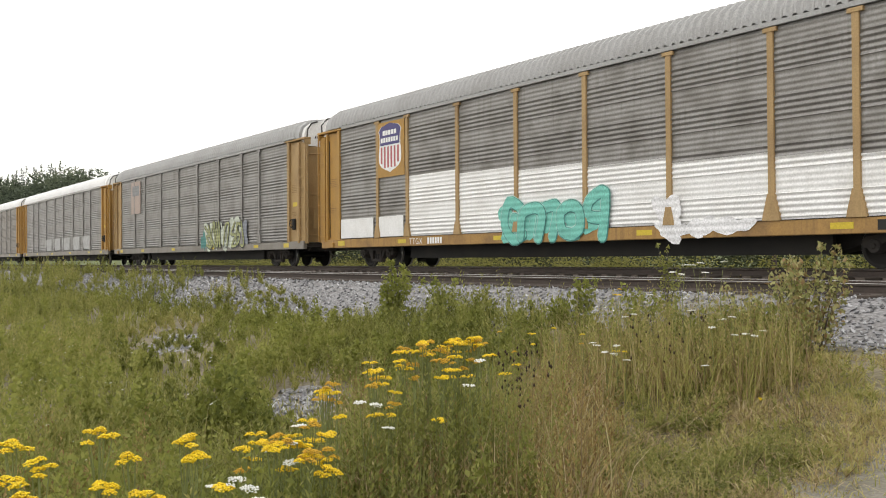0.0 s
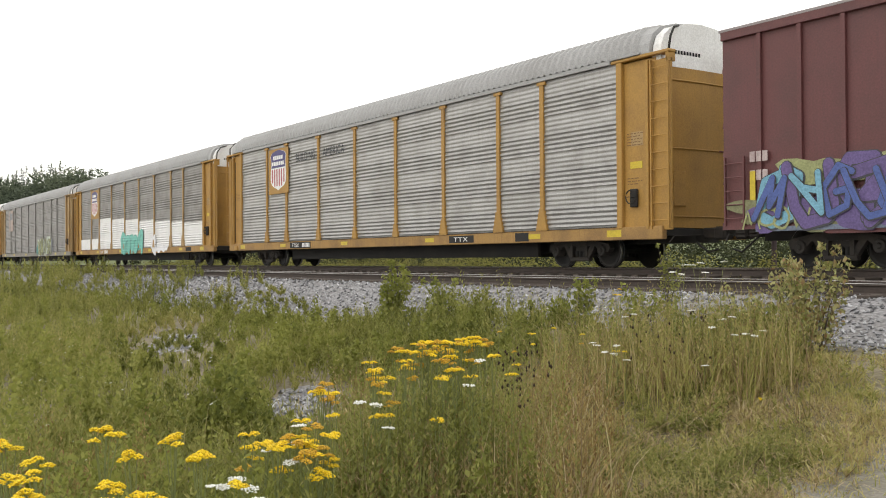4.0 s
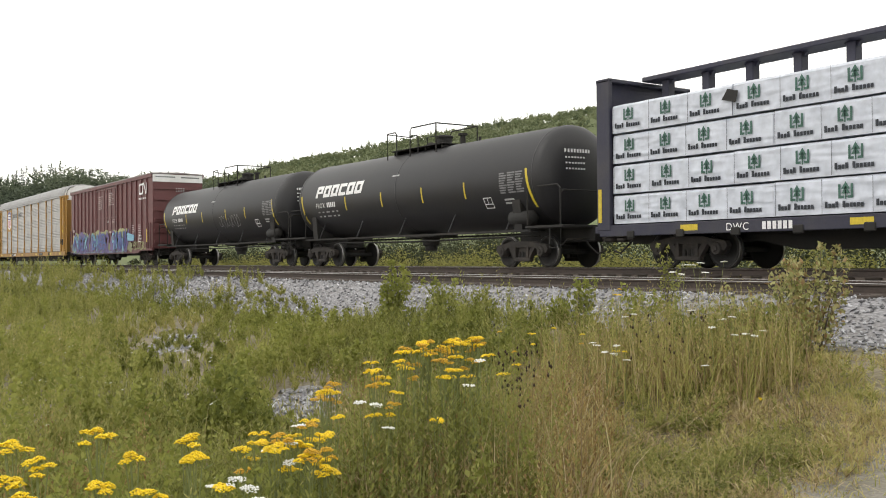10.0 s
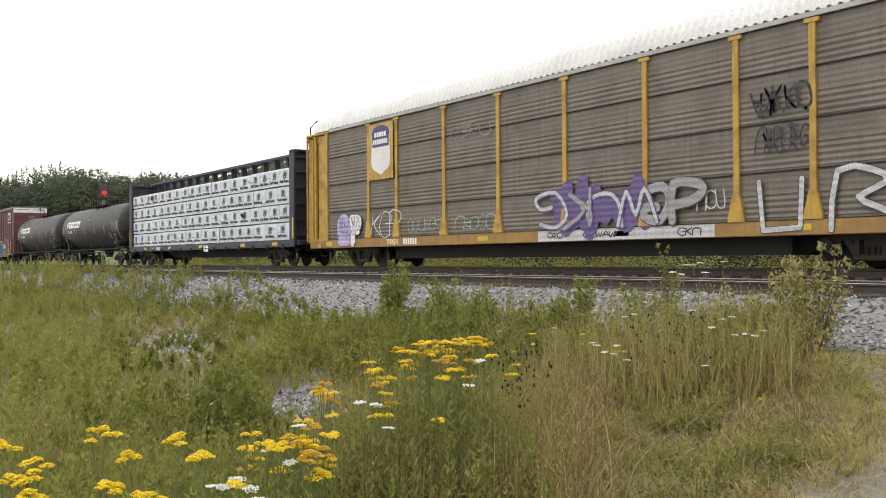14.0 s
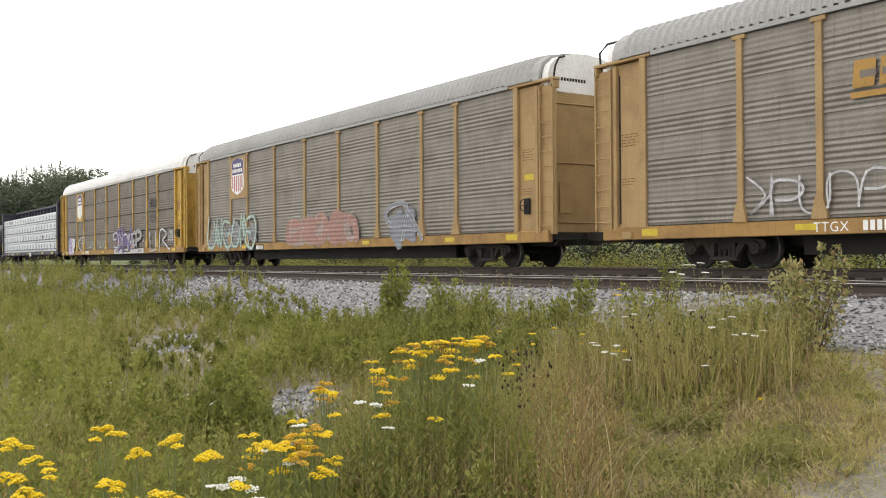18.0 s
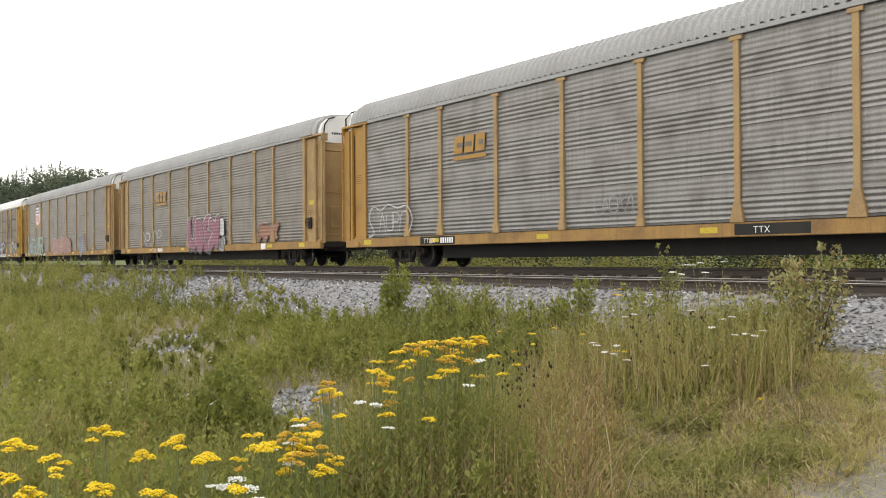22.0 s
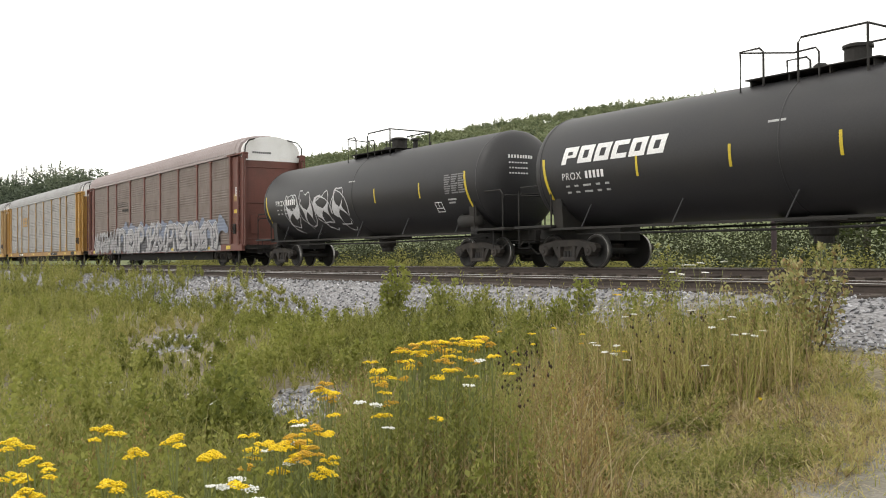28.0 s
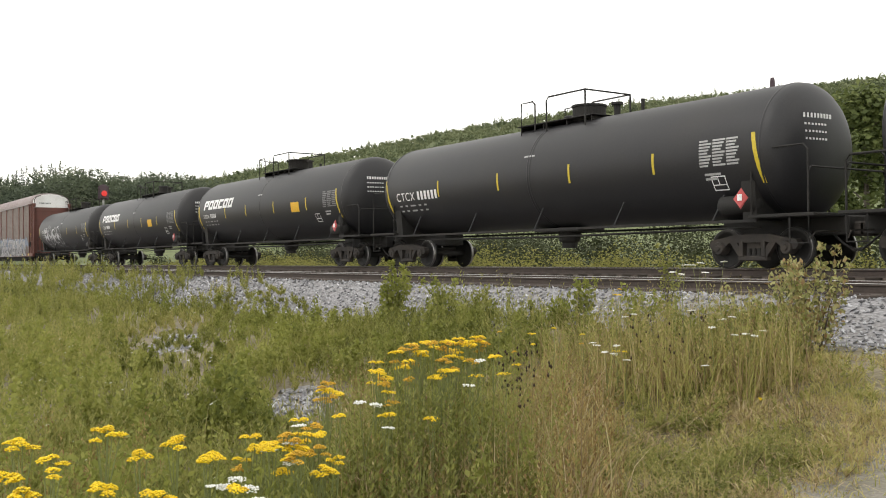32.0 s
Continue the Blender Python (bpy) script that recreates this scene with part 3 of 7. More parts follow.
def wildstyle(wagon, x0, x1, z0, z1, y, fill, edge, halo, count, seed, thick=0.22, line=0.04, slant=0.12, second="", steps=3, grow=0.0):
    """Spray-painted piece of interlocking bent bars, each filled, outlined and edged."""
    r = random.Random(seed)
    w = (x1 - x0) / count
    last = -1
    for k in range(count):
        top = z1 + grow * (k / max(1, count - 1) - 0.5)
        h = top - z0
        pick = r.randrange(len(FORMS))
        pick = (pick + 1) % len(FORMS) if pick == last else pick
        last = pick
        wide, tall, flip, over = w * (1.05 + 0.35 * r.random()) - thick, h * (0.84 + 0.16 * r.random()) - thick, r.random() < 0.5, r.random() < 0.5
        lean, bx, bz = slant * r.choice((-1, 0.6, 1)), x0 + w * (k + 0.5) - wide / 2, z0 + thick / 2 + 0.06 * h * r.random()
        pts = rounded([(bx + wide * ((1 - u) if flip else u) + lean * v * h + 0.05 * w * r.uniform(-1, 1), bz + tall * ((1 - v) if over else v) + 0.05 * h * r.uniform(-1, 1)) for u, v in FORMS[pick]], steps)
        yy = y - 0.014 * (k % 2)
        under, body, rim = Shape(), Shape(), Shape()
        spray(under, [(a + 0.45 * line, c - 0.45 * line) for a, c in pts], thick + 2.2 * line, yy - 0.0045)
        spray(body, pts, thick, yy - 0.009)
        form = part("graffiti_form", under, paint(edge), wagon, "dark outline of a sprayed form")
        part("form_fill", body, paint(second if second and r.random() < 0.35 else fill), form, "sprayed colour fill")
        if halo:
            spray(rim, pts, thick + 3.4 * line, yy)
            part("form_halo", rim, paint(halo), form, "thin sprayed rim")


def mist(wagon, x0, x1, z0, z1, y, colour, count, seed):
    """Soft-edged background spray behind a piece, as a low ragged cloud."""
    r, s = random.Random(seed), Shape()
    w = (x1 - x0) / count
    for k in range(count):
        blob(s, x0 + w * (k + 0.5), (z0 + z1) / 2 + 0.12 * (z1 - z0) * r.uniform(-1, 1), w * 0.66, (z1 - z0) * (0.38 + 0.14 * r.random()), y - 0.0005 * (k % 3), r, rough=0.4)
    part("graffiti_cloud", s, paint(colour), wagon, "sprayed background patch")


def scrawl(wagon, x0, x1, z0, z1, y, colour, seed, width=0.035, count=6):
    """A quick tag: a row of bent strokes run close together."""
    r, s = random.Random(seed), Shape()
    w, h = (x1 - x0) / count, z1 - z0
    for k in range(count):
        flip, over, lean = r.random() < 0.5, r.random() < 0.4, 0.18 * r.uniform(-0.4, 1)
        tall, wide = h * r.uniform(0.72, 1.0), w * r.uniform(0.85, 1.2)
        bx, bz = x0 + w * k, z0 + (h - tall) * r.random()
        pts = rounded([(bx + wide * ((1 - u) if flip else u) + lean * v * h, bz + tall * ((1 - v) if over else v)) for u, v in FORMS[r.randrange(len(FORMS))]], 3)
        stroke(s, pts, width * r.uniform(0.8, 1.2), y - 0.0008 * (k % 3))
    part("tag", s, paint(colour), wagon, "loose painted tag")


def outlined(wagon, pts, thick, line, y, fill, edge):
    """One sprayed form along a path: filled bar on a darker outline."""
    under, body = Shape(), Shape()
    spray(under, pts, thick + 2 * line, y)
    spray(body, pts, thick, y - 0.0045)
    form = part("graffiti_form", under, paint(edge), wagon, "dark outline of a sprayed form")
    part("form_fill", body, paint(fill), form, "sprayed colour fill")


# ------------------------------------------------------------------ autorack wagons
rust_ink = mat("brown_print", (0.20, 0.11, 0.035), 0.6, amount=0.3, bump=0)
RACK = 27.4
EAVE = 5.19           # under edge of an autorack roof
ROOF_LINE = [(-1.54, EAVE), (-1.51, 5.42), (-1.40, 5.67), (-1.12, 5.88), (-0.60, 6.01), (0, 6.06), (0.60, 6.01), (1.12, 5.88), (1.40, 5.67), (1.51, 5.42), (1.54, EAVE)]
POSTS = [4.5, 6.45, 9.35, 12.25, 15.1, 17.98, 20.82, 22.78]


def panel_profile(ribbed, z0, z1):
    """Depth of a side panel over its height: four tiers of shallow round ridges with a plain band between."""
    out, z, tier = [], z0, (EAVE - 0.09 - 1.03) / 4
    while z < z1 - 1e-6:
        u = ((z - 1.03) / tier) % 1.0
        ridge = 0.5 - 0.5 * math.cos(2 * math.pi * u / 0.124)
        out.append((ribbed * (0.030 * ridge if 0.06 < u < 0.56 else 0.010 * ridge), z))
        z += tier / 62.0
    return out + [(0.0, z1)]


def side_panel(wagon, x0, x1, z0, z1, material, ribbed, mirror=1):
    prof = panel_profile(ribbed, z0, z1)
    n, xs = len(prof), (0.0, x1 - x0)

    def build(s):
        v = [(x, -1.475 - d, z) for x in xs for d, z in prof]
        s.add(v, [(i, i + n, i + n + 1, i + 1) for i in range(n - 1)])
        s.add([(x, -1.445, z) for x in xs for z in (z0, z1)], [(0, 1, 3, 2)])

    ob = part("side_panel", shared(("panel", round(x1 - x0, 2), z0, z1, ribbed), "side_panel", material, build), parent=wagon, at=(x0 if mirror > 0 else x1, 0, 0))
    if mirror < 0:
        ob.rotation_euler = (0, 0, math.pi)
    return ob


def post_shape(flare, top=EAVE - 0.10):
    def build(s):
        w, f = 0.075, 0.085 + flare
        s.prism([(-w, 1.03), (w, 1.03), (w, top), (-w, top)], -1.537, -1.48)
        s.prism([(-0.17, top - 0.09), (0.17, top - 0.09), (0.17, top), (-0.17, top)], -1.552, -1.48)
        if flare:
            s.prism([(-f, 1.02), (f, 1.02), (f * 0.92, 1.14), (w + 0.01, 1.14 + 3.4 * flare), (-w - 0.01, 1.14 + 3.4 * flare), (-f * 0.92, 1.14)], -1.562, -1.48)
    return build


def autorack(place, label, skin, trim, roof, ribbed=1.0, flares=(0.09, 0.10, 0.08, 0.05, 0.05, 0.09, 0.13, 0.13), post=None, posts=POSTS, split=None, low_skin=None, ends=None, gable=None, left_skin=None, sill=None):
    """Enclosed car-carrying wagon. split: bays from that number on have another skin below the given height."""
    w = thing("autorack_wagon", label, "railway wagon", "wagons of the freight train")
    post, ends = post or trim, ends or trim
    edges = [1.75] + list(posts) + [RACK - 1.75]
    for mirror in (1, -1):
        y0, y1 = sorted((-1.53 * mirror, -1.36 * mirror))
        part("side_sill", Shape().box(0.25, RACK - 0.25, y0, y1, 0.70, 1.02, 0.015), sill or (trim if trim is brown else sill_worn), w)
        # shade between sill and panels, laid on as a solid black strip
        y0, y1 = sorted((-1.536 * mirror, -1.47 * mirror))
        part("sill_gap", Shape().box(1.8, RACK - 1.8, y0, y1, 1.018, 1.034), frame_black, w, "black strip painted as the shaded gap above the sill")
        y0, y1 = sorted((-1.56 * mirror, -1.50 * mirror))
        part("top_rail", Shape().box(1.93, RACK - 1.93, y0, y1, EAVE - 0.085, EAVE + 0.03, 0.01), roof if roof is not roof_white else galv_light, w)
        for i, (a, b) in enumerate(zip(edges, edges[1:])):
            if split and mirror > 0 and i >= split[0]:
                cut = split[1](0.5 * (a + b))
                side_panel(w, a, b, cut, EAVE - 0.09, skin, ribbed)
                side_panel(w, a, b, 1.03, cut, low_skin, ribbed)
            else:
                side_panel(w, a, b, 1.03, EAVE - 0.09, skin, ribbed, mirror)
        for i, x in enumerate(posts):
            p = part("post", shared(("post", flares[i % len(flares)]), "post", post, post_shape(flares[i % len(flares)])), parent=w, at=(x, 0, 0))
            if mirror < 0:
                p.rotation_euler = (0, 0, math.pi)
        for i, (a, b) in enumerate(zip(edges, edges[1:])):      # warning stripe patches along the sill
            if mirror > 0 and i in (1, 3, 5, 7):
                part("reflector_patch", Shape().box(0.5 * (a + b) + 0.4, 0.5 * (a + b) + 0.9, -1.5375, -1.531, 0.80, 0.93), reflector, w, "yellow reflector")
    part("floor", Shape().box(0.3, RACK - 0.3, -1.36, 1.36, 0.80, 0.96), frame_black, w)
    part("centre_sill", Shape().prism([(0.2, 0.62), (4.6, 0.62), (6.2, 0.30), (21.2, 0.30), (22.8, 0.62), (RACK - 0.2, 0.62), (RACK - 0.2, 0.80), (0.2, 0.80)], -0.42, 0.42), frame_black, w)
    for y in (-0.8, 0.8):
        part("skirt_beam", Shape().box(5.6, 21.8, y - 0.05, y + 0.05, 0.30, 0.80), frame_black, w)

    def roof_build(s):
        n, x0, x1 = len(ROOF_LINE), 1.0, RACK - 1.0
        count = 4 * int((x1 - x0) / 0.25)
        v = []
        for k in range(count + 1):
            up = 0.06 if k % 4 in (1, 2) else 0.0
            v += [(x0 + (x1 - x0) * k / count, y * (1 + up * 0.4), z + up) for y, z in ROOF_LINE]
        s.add(v, [(k * n + i, (k + 1) * n + i, (k + 1) * n + i + 1, k * n + i + 1) for k in range(count) for i in range(n - 1)])
        s.add([(x, y * 0.98, z - 0.04) for x in (x0, x1) for y, z in ROOF_LINE], [(i + 1, n + i + 1, n + i, i) for i in range(n - 1)])

    part("roof", shared("rackroof", "roof", roof, roof_build), parent=w)
    for way in (0, 1):
        def m(x):
            return RACK - x if way else x

        def span(a, b):
            return (min(m(a), m(b)), max(m(a), m(b)))
        cap = Shape().prism_x([(y * 0.995, z) for y, z in ROOF_LINE][::1], *span(0.62, 1.02))
        part("roof_end", cap, roof, w)
        for side in (-1, 1):
            y0, y1 = sorted((1.50 * side, 1.585 * side))
            part("eave_strip", Shape().box(*span(0.9, 1.925), y0, y1, EAVE - 0.006, EAVE + 0.06, 0.008), roof, w)
        part("end_gable", Shape().prism_x([(y * 0.93, max(4.86, z - 0.06)) for y, z in ROOF_LINE] + [(1.43, 4.86), (-1.43, 4.86)], *span(0.34, 0.60)), gable or white_steel, w, "white upper end panel")
        s = Shape()
        bars(s, 0, 5.18, 0.09, 9, 0, 0.07, 0.5)
        s.v = [(m(0.336), -0.95 + x, z) for x, _, z in s.v[0::1]]
        part("end_print", s, mark_dark, w)
        # rounded end door: curved leaf from one corner post to the other
        arc = [(m(0.52 - 0.20 * math.cos(math.pi * k / 20) ** 0.8 if k < 10 else 0.52), 1.40 * math.sin(math.pi * k / 20)) for k in range(11)]
        arc = [(x, -y) for x, y in arc[:0:-1]] + arc
        v = [(x, y, z) for z in (0.98, 4.86) for x, y in arc]
        k = len(arc)
        door = Shape().add(v, [(i, i + 1, k + i + 1, k + i) for i in range(k - 1)] + [tuple(range(k - 1, -1, -1)), tuple(range(k, 2 * k))])
        leaf = part("end_door", door, ends, w)
        for z in (1.25, 2.9, 4.55):
            part("door_rail", Shape().tube([(x + (0.012 if way else -0.012), y, z) for x, y in arc], 0.022, 5), ends, leaf)
        part("wicket", Shape().box(*span(0.30, 0.335), -1.05, -0.62, 1.5, 2.35, 0.01), ends, leaf, "small hatch in the end door")
        for side in (-1, 1):
            y0, y1 = sorted((1.36 * side, 1.44 * side))
            part("end_sheet", Shape().box(*span(0.48, 1.75), y0, y1, 1.0, EAVE - 0.12), ends, w)
            y0, y1 = sorted((1.44 * side, 1.545 * side))
            part("end_post", Shape().box(*span(1.55, 1.74), y0, y1, 0.98, EAVE - 0.07, 0.012), ends, w)
            part("corner_post", Shape().box(*span(0.66, 0.76), y0, y1, 0.95, EAVE - 0.17, 0.012), ends, w)
            y0, y1 = sorted((1.30 * side, 1.56 * side))
            part("corner_bracket", Shape().box(*span(-0.02, 1.9), y0, y1, EAVE - 0.09, EAVE - 0.01, 0.015).box(*span(0.0, 0.08), y0, y1, EAVE - 0.3, EAVE - 0.09, 0.01), ends, w)
            y0, y1 = sorted((1.40 * side, 1.46 * side))
            part("corner_panel", Shape().box(*span(0.0, 0.62), y0, y1, 0.92, EAVE - 0.2, 0.01), ends, w)
            ladder(w, *span(0.03, 0.57), 1.53 * side, 0.95, EAVE - 0.2, 10, ends)
            part("end_hose", Shape().tube([(m(0.12), 1.42 * side, EAVE - 0.1), (m(0.05), 1.40 * side, 5.5), (m(0.12), 1.2 * side, 5.75), (m(0.3), 0.85 * side, 5.86), (m(0.6), 0.7 * side, 5.9)], 0.03, 5), frame_black, w, "black rubber strap over the roof corner")
        s = Shape()
        lines(s, min(m(0.85), m(1.45)), 3.30, 0.6, 5, -1.446, 0.07, 0.022, 0.3, 3 + way)
        lines(s, min(m(0.85), m(1.45)), 2.2, 0.5, 3, -1.446, 0.07, 0.022, 0.4, 8 + way)
        part("notice_print", s, rust_ink, w)
        # no slot is cut: a black strip on the sheet stands in for its shade
        part("slot_shadow_gap", Shape().box(*span(0.78, 0.82), -1.453, -1.441, 1.1, 4.8), frame_black, w, "black strip on the end sheet, painted as the shade of a slot")
        if way:
            cx, ring = m(1.2), [(0.17 * math.cos(0.5236 * i), 0.17 * math.sin(0.5236 * i)) for i in range(13)]
            hand = part("hand_brake_wheel", Shape().tube([(cx + u, -1.60, 1.75 + v) for u, v in ring], 0.016, 5), frame_black, w, "black hand brake wheel")
            for u, v in ring[:12:3]:
                part("spoke", Shape().tube([(cx, -1.59, 1.75), (cx + u, -1.60, 1.75 + v)], 0.010, 4), frame_black, hand)
            part("brake_shaft", Shape().tube([(cx, -1.44, 1.75), (cx, -1.6, 1.75)], 0.02, 5).box(cx - 0.12, cx + 0.12, -1.52, -1.44, 1.5, 1.95, 0.02), frame_black, w)
            part("notice_plate", Shape().box(m(1.35), m(0.95), -1.448, -1.441, 2.45, 2.62), reflector, w, "small yellow notice")
            part("notice_frame", Shape().box(m(1.32), m(0.92), -1.446, -1.441, 3.0, 3.35), tan_paint, w)
        else:
            part("jack_pad", Shape().box(*span(1.0, 1.3), -1.6, -1.5, 0.72, 0.9, 0.01), trim, w)
        part("reflector_patch", Shape().box(*span(1.6, 2.1), -1.537, -1.53, 0.78, 0.95), reflector, w, "yellow reflector")
        truck(w, m(3.65))
        coupler(w, m(0.25), 1 if way else -1)
    TRAIN.append((w, place))
    return w


def shield(w, x0, x1, z0, z1, y, striped, back):
    """Two-colour shield emblem on a yellow plate, without lettering."""
    part("emblem_plate", Shape().box(x0, x1, y - 0.012, y, z0, z1), back, w, "yellow emblem plate")
    cx, hw, h = 0.5 * (x0 + x1), 0.40 * (x1 - x0), z1 - z0
    zt, zb = z1 - 0.06 * h, z0 + 0.12 * h
    def outline(k):
        right = [(0.30, 0.015), (0.52, 0.0), (0.75, -0.015), (0.88, -0.05), (1.0, -0.10), (0.93, -0.16), (0.90, -0.26), (0.92, -0.38), (0.97, -0.50), (0.98, -0.60), (0.92, -0.69), (0.75, -0.755), (0.45, -0.80), (0.2, -0.83)]
        pts = [(0, 0.035)] + right + [(0, -0.86)]
        return [(cx + hw * k * u, zt + h * v) for u, v in pts] + [(cx - hw * k * u, zt + h * v) for u, v in right[::-1]]
    part("emblem_shield", Shape().prism(outline(1.0)[::-1], y - 0.018, y - 0.013), mark_white, w, "white shield")
    o = outline(0.95)
    top = o[:8] + [(cx + hw * 0.85, zt - 0.36 * h), (cx - hw * 0.85, zt - 0.36 * h)] + o[-7:]
    blue = part("emblem_band", Shape().prism(top[::-1], y - 0.023, y - 0.019), shield_blue, w, "navy band of the shield")
    s = Shape()
    bars(s, cx - hw * 0.62, zt - 0.18 * h, 0.085 * h, 5, y - 0.0235, hw * 0.2)
    bars(s, cx - hw * 0.78, zt - 0.31 * h, 0.085 * h, 7, y - 0.0235, hw * 0.17, 0.3)
    part("emblem_print", s, mark_white, w)
    if striped:
        s = Shape()
        for k in range(6):
            xx = cx - hw * 0.80 + k * hw * 0.29
            s.box(xx, xx + hw * 0.14, y - 0.023, y - 0.019, zb + (0.13 if k in (0, 5) else 0.05) * h, zt - 0.39 * h)
        part("emblem_stripes", s, shield_red, w, "red stripes")




def ad_plate(w, x0, x1, z0, z1, y, back):
    """Company mark: three slanting block shapes over a bar."""
    h, wd = z1 - z0, x1 - x0
    for k in range(3):
        a = x0 + wd * (0.02 + 0.33 * k)
        s = Shape().prism([(a, z0 + 0.27 * h), (a + wd * 0.27, z0 + 0.27 * h), (a + wd * 0.30, z1), (a + wd * 0.03, z1)], y - 0.004, y)
        block = part("company_shape", s, back, w, "yellow block shape")
        part("shape_slot", Shape().box(a + wd * (0.10 if k != 1 else 0.04), a + wd * (0.30 if k == 0 else 0.24), y - 0.007, y - 0.005, z0 + 0.52 * h, z0 + 0.72 * h), galv_dark, block, "dark slot in the shape")
    part("company_bar", Shape().box(x0, x1, y - 0.004, y, z0, z0 + 0.16 * h), back, w, "yellow bar under the shapes")


def lettering(w, words, x, z, height, y, material, name="lettering", tank=None, label="white lettering", span=0.0):
    """Words in block letters on a flat side at y, or laid on a barrel of radius and axis height tank. Returns where they end."""
    text = bpy.data.curves.new(name, "FONT")
    text.body, text.size, text.space_character = words, height / 0.72, 1.12
    flat = bpy.data.objects.new(name, text)
    me = bpy.data.meshes.new_from_object(flat)
    bpy.data.objects.remove(flat)
    me.materials.clear()
    me.materials.append(material)
    end = max(v.co.x for v in me.vertices)
    squeeze = span / end if span else 1.0
    end *= squeeze
    for v in me.vertices:
        zz = z + v.co.y
        yy = y if tank is None else -math.sqrt(max(0.0, (tank[0] + 0.008) ** 2 - (zz - tank[1]) ** 2))
        v.co = (x + v.co.x * squeeze, yy, zz)
    me.update()
    part(name, me, parent=w, label=label)
    return x + end


def wagon_marks(w, x, z=0.76, y=-1.5345, material=None, count=6, height=0.2, words="TTGX", plate=False):
    """Owner's mark and a number, its figures as plain bars."""
    ink = material or mark_white
    end = lettering(w, words, x, z, height, y - 0.0035, ink)
    s = Shape()
    bars(s, end + 0.30, z, height, count, y - 0.0005, height * 0.50, 0.45)
    part("wagon_number", s, ink, w, "white wagon number")
    if plate:
        part("number_panel", Shape().box(x - 0.2, end + 0.35 + count * height * 0.73, y, y + 0.003, z - 0.04, z + height + 0.04), frame_black, w, "black number panel")


def build_racks():
    for place, lab in ((-111.3, "grey autorack wagon with yellow ends, far down the train"), (-83.0, "silver autorack wagon with yellow ends and patched lower panels")):
        w = autorack(place, lab, galv if place > -90 else galv_warm, yellow, roof_white, post=galv, sill=galv_warm)
        s = Shape()
        for k in range(5):
            s.box(9 + 2.9 * k, 11.2 + 2.9 * k, -1.52, -1.515, 1.1, 2.0)
        if place > -90:
            part("overpaint_patch", s, mark_grey, w, "pale overpainted patches")
    w = autorack(-54.55, "dusty silver autorack wagon with green graffiti", galv, tan_paint, roof_steel, post=galv, sill=galv_warm)
    part("emblem_plate", Shape().box(3.9, 5.7, -1.532, -1.52, 3.05, 4.95), mat("faded_pink_plate_paint", (0.42, 0.33, 0.29), 0.7, dirt=(0.27, 0.23, 0.21), amount=0.7, streak=0.7), w, "faded pinkish emblem plate")
    part("emblem_band", Shape().box(4.15, 5.45, -1.538, -1.534, 4.1, 4.7), paint("faint"), w, "faded grey band")
    mist(w, 16.3, 20.8, 0.85, 2.15, -1.546, "pale", 5, 7)
    mist(w, 15.8, 16.6, 0.85, 1.7, -1.544, "teal_dark", 2, 8)
    mist(w, 20.3, 21.4, 0.85, 2.0, -1.544, "haze", 2, 9)
    wildstyle(w, 16.2, 21.2, 0.85, 2.2, -1.550, "lime", "dark", "", 9, 3, 0.13, 0.03, 0.25, "pale")
    w = autorack(-26.05, "silver autorack wagon with white lower panels and teal graffiti", galv, yellow, roof_steel, post=tan_paint, split=(2, lambda x: 3.42 - 0.0485 * x), low_skin=white_steel, left_skin=white_steel)
    part("overpaint_patch", Shape().box(1.8, 4.2, -1.517, -1.513, 1.05, 1.75).box(4.5, 6.2, -1.517, -1.513, 1.05, 1.75), white_steel, w, "white overpainted patches")
    shield(w, 4.45, 6.32, 3.1, 5.0, -1.52, True, yellow)
    mist(w, 11.6, 15.7, 0.80, 1.75, -1.540, "teal", 6, 12)
    wildstyle(w, 11.6, 15.8, 0.68, 1.98, -1.544, "teal", "teal_dark", "teal_pale", 5, 11, 0.30, 0.022, 0.15)
    mist(w, 17.7, 20.2, 0.7, 1.2, -1.546, "white", 4, 13)
    mist(w, 17.65, 18.3, 0.9, 1.8, -1.549, "white", 1, 14)
    wagon_marks(w, 6.6)
    part("notice_box", Shape().box(23.2, 24.0, -1.5345, -1.531, 0.76, 0.96), frame_black, w)
    w = autorack(2.88, "clean silver autorack wagon with ribbed panels and yellow ends", galv_light, yellow, roof_steel, post=yellow, ribbed=1.05, flares=(0.10, 0.11, 0.10, 0.09, 0.09, 0.11, 0.14, 0.14))
    shield(w, 4.75, 6.7, 3.05, 4.95, -1.53, True, yellow)
    wagon_marks(w, 7.0, 0.78, plate=True, height=0.16)
    part("mark_panel", Shape().box(18.3, 19.6, -1.5345, -1.531, 0.75, 0.97), frame_black, w, "black panel")
    lettering(w, "TTX", 18.55, 0.79, 0.14, -1.538, mark_white, span=0.75)
    part("notice_box", Shape().box(21.6, 22.2, -1.5345, -1.531, 0.74, 0.98), frame_black, w, "small black notice plate")
    for words, x in (("BUILDING", 7.35), ("AMERICA", 9.75)):
        lettering(w, words, x, 4.25, 0.34, -1.520, mark_dark, "slogan_lettering", label="dark slogan lettering", span=1.72)
    w = autorack(111.0, "grimy dark autorack wagon with bright yellow posts, white roof and shield", galv_dark, yellow_new, roof_white, ribbed=0.6, flares=(0.14, 0.14, 0.13, 0.13, 0.13, 0.13, 0.14, 0.14), posts=[4.85, 6.75, 9.6, 12.4, 15.3, 18.2, 20.9, 22.8])
    shield(w, 4.98, 6.62, 3.05, 5.0, -1.56, False, yellow_new)
    s = Shape()
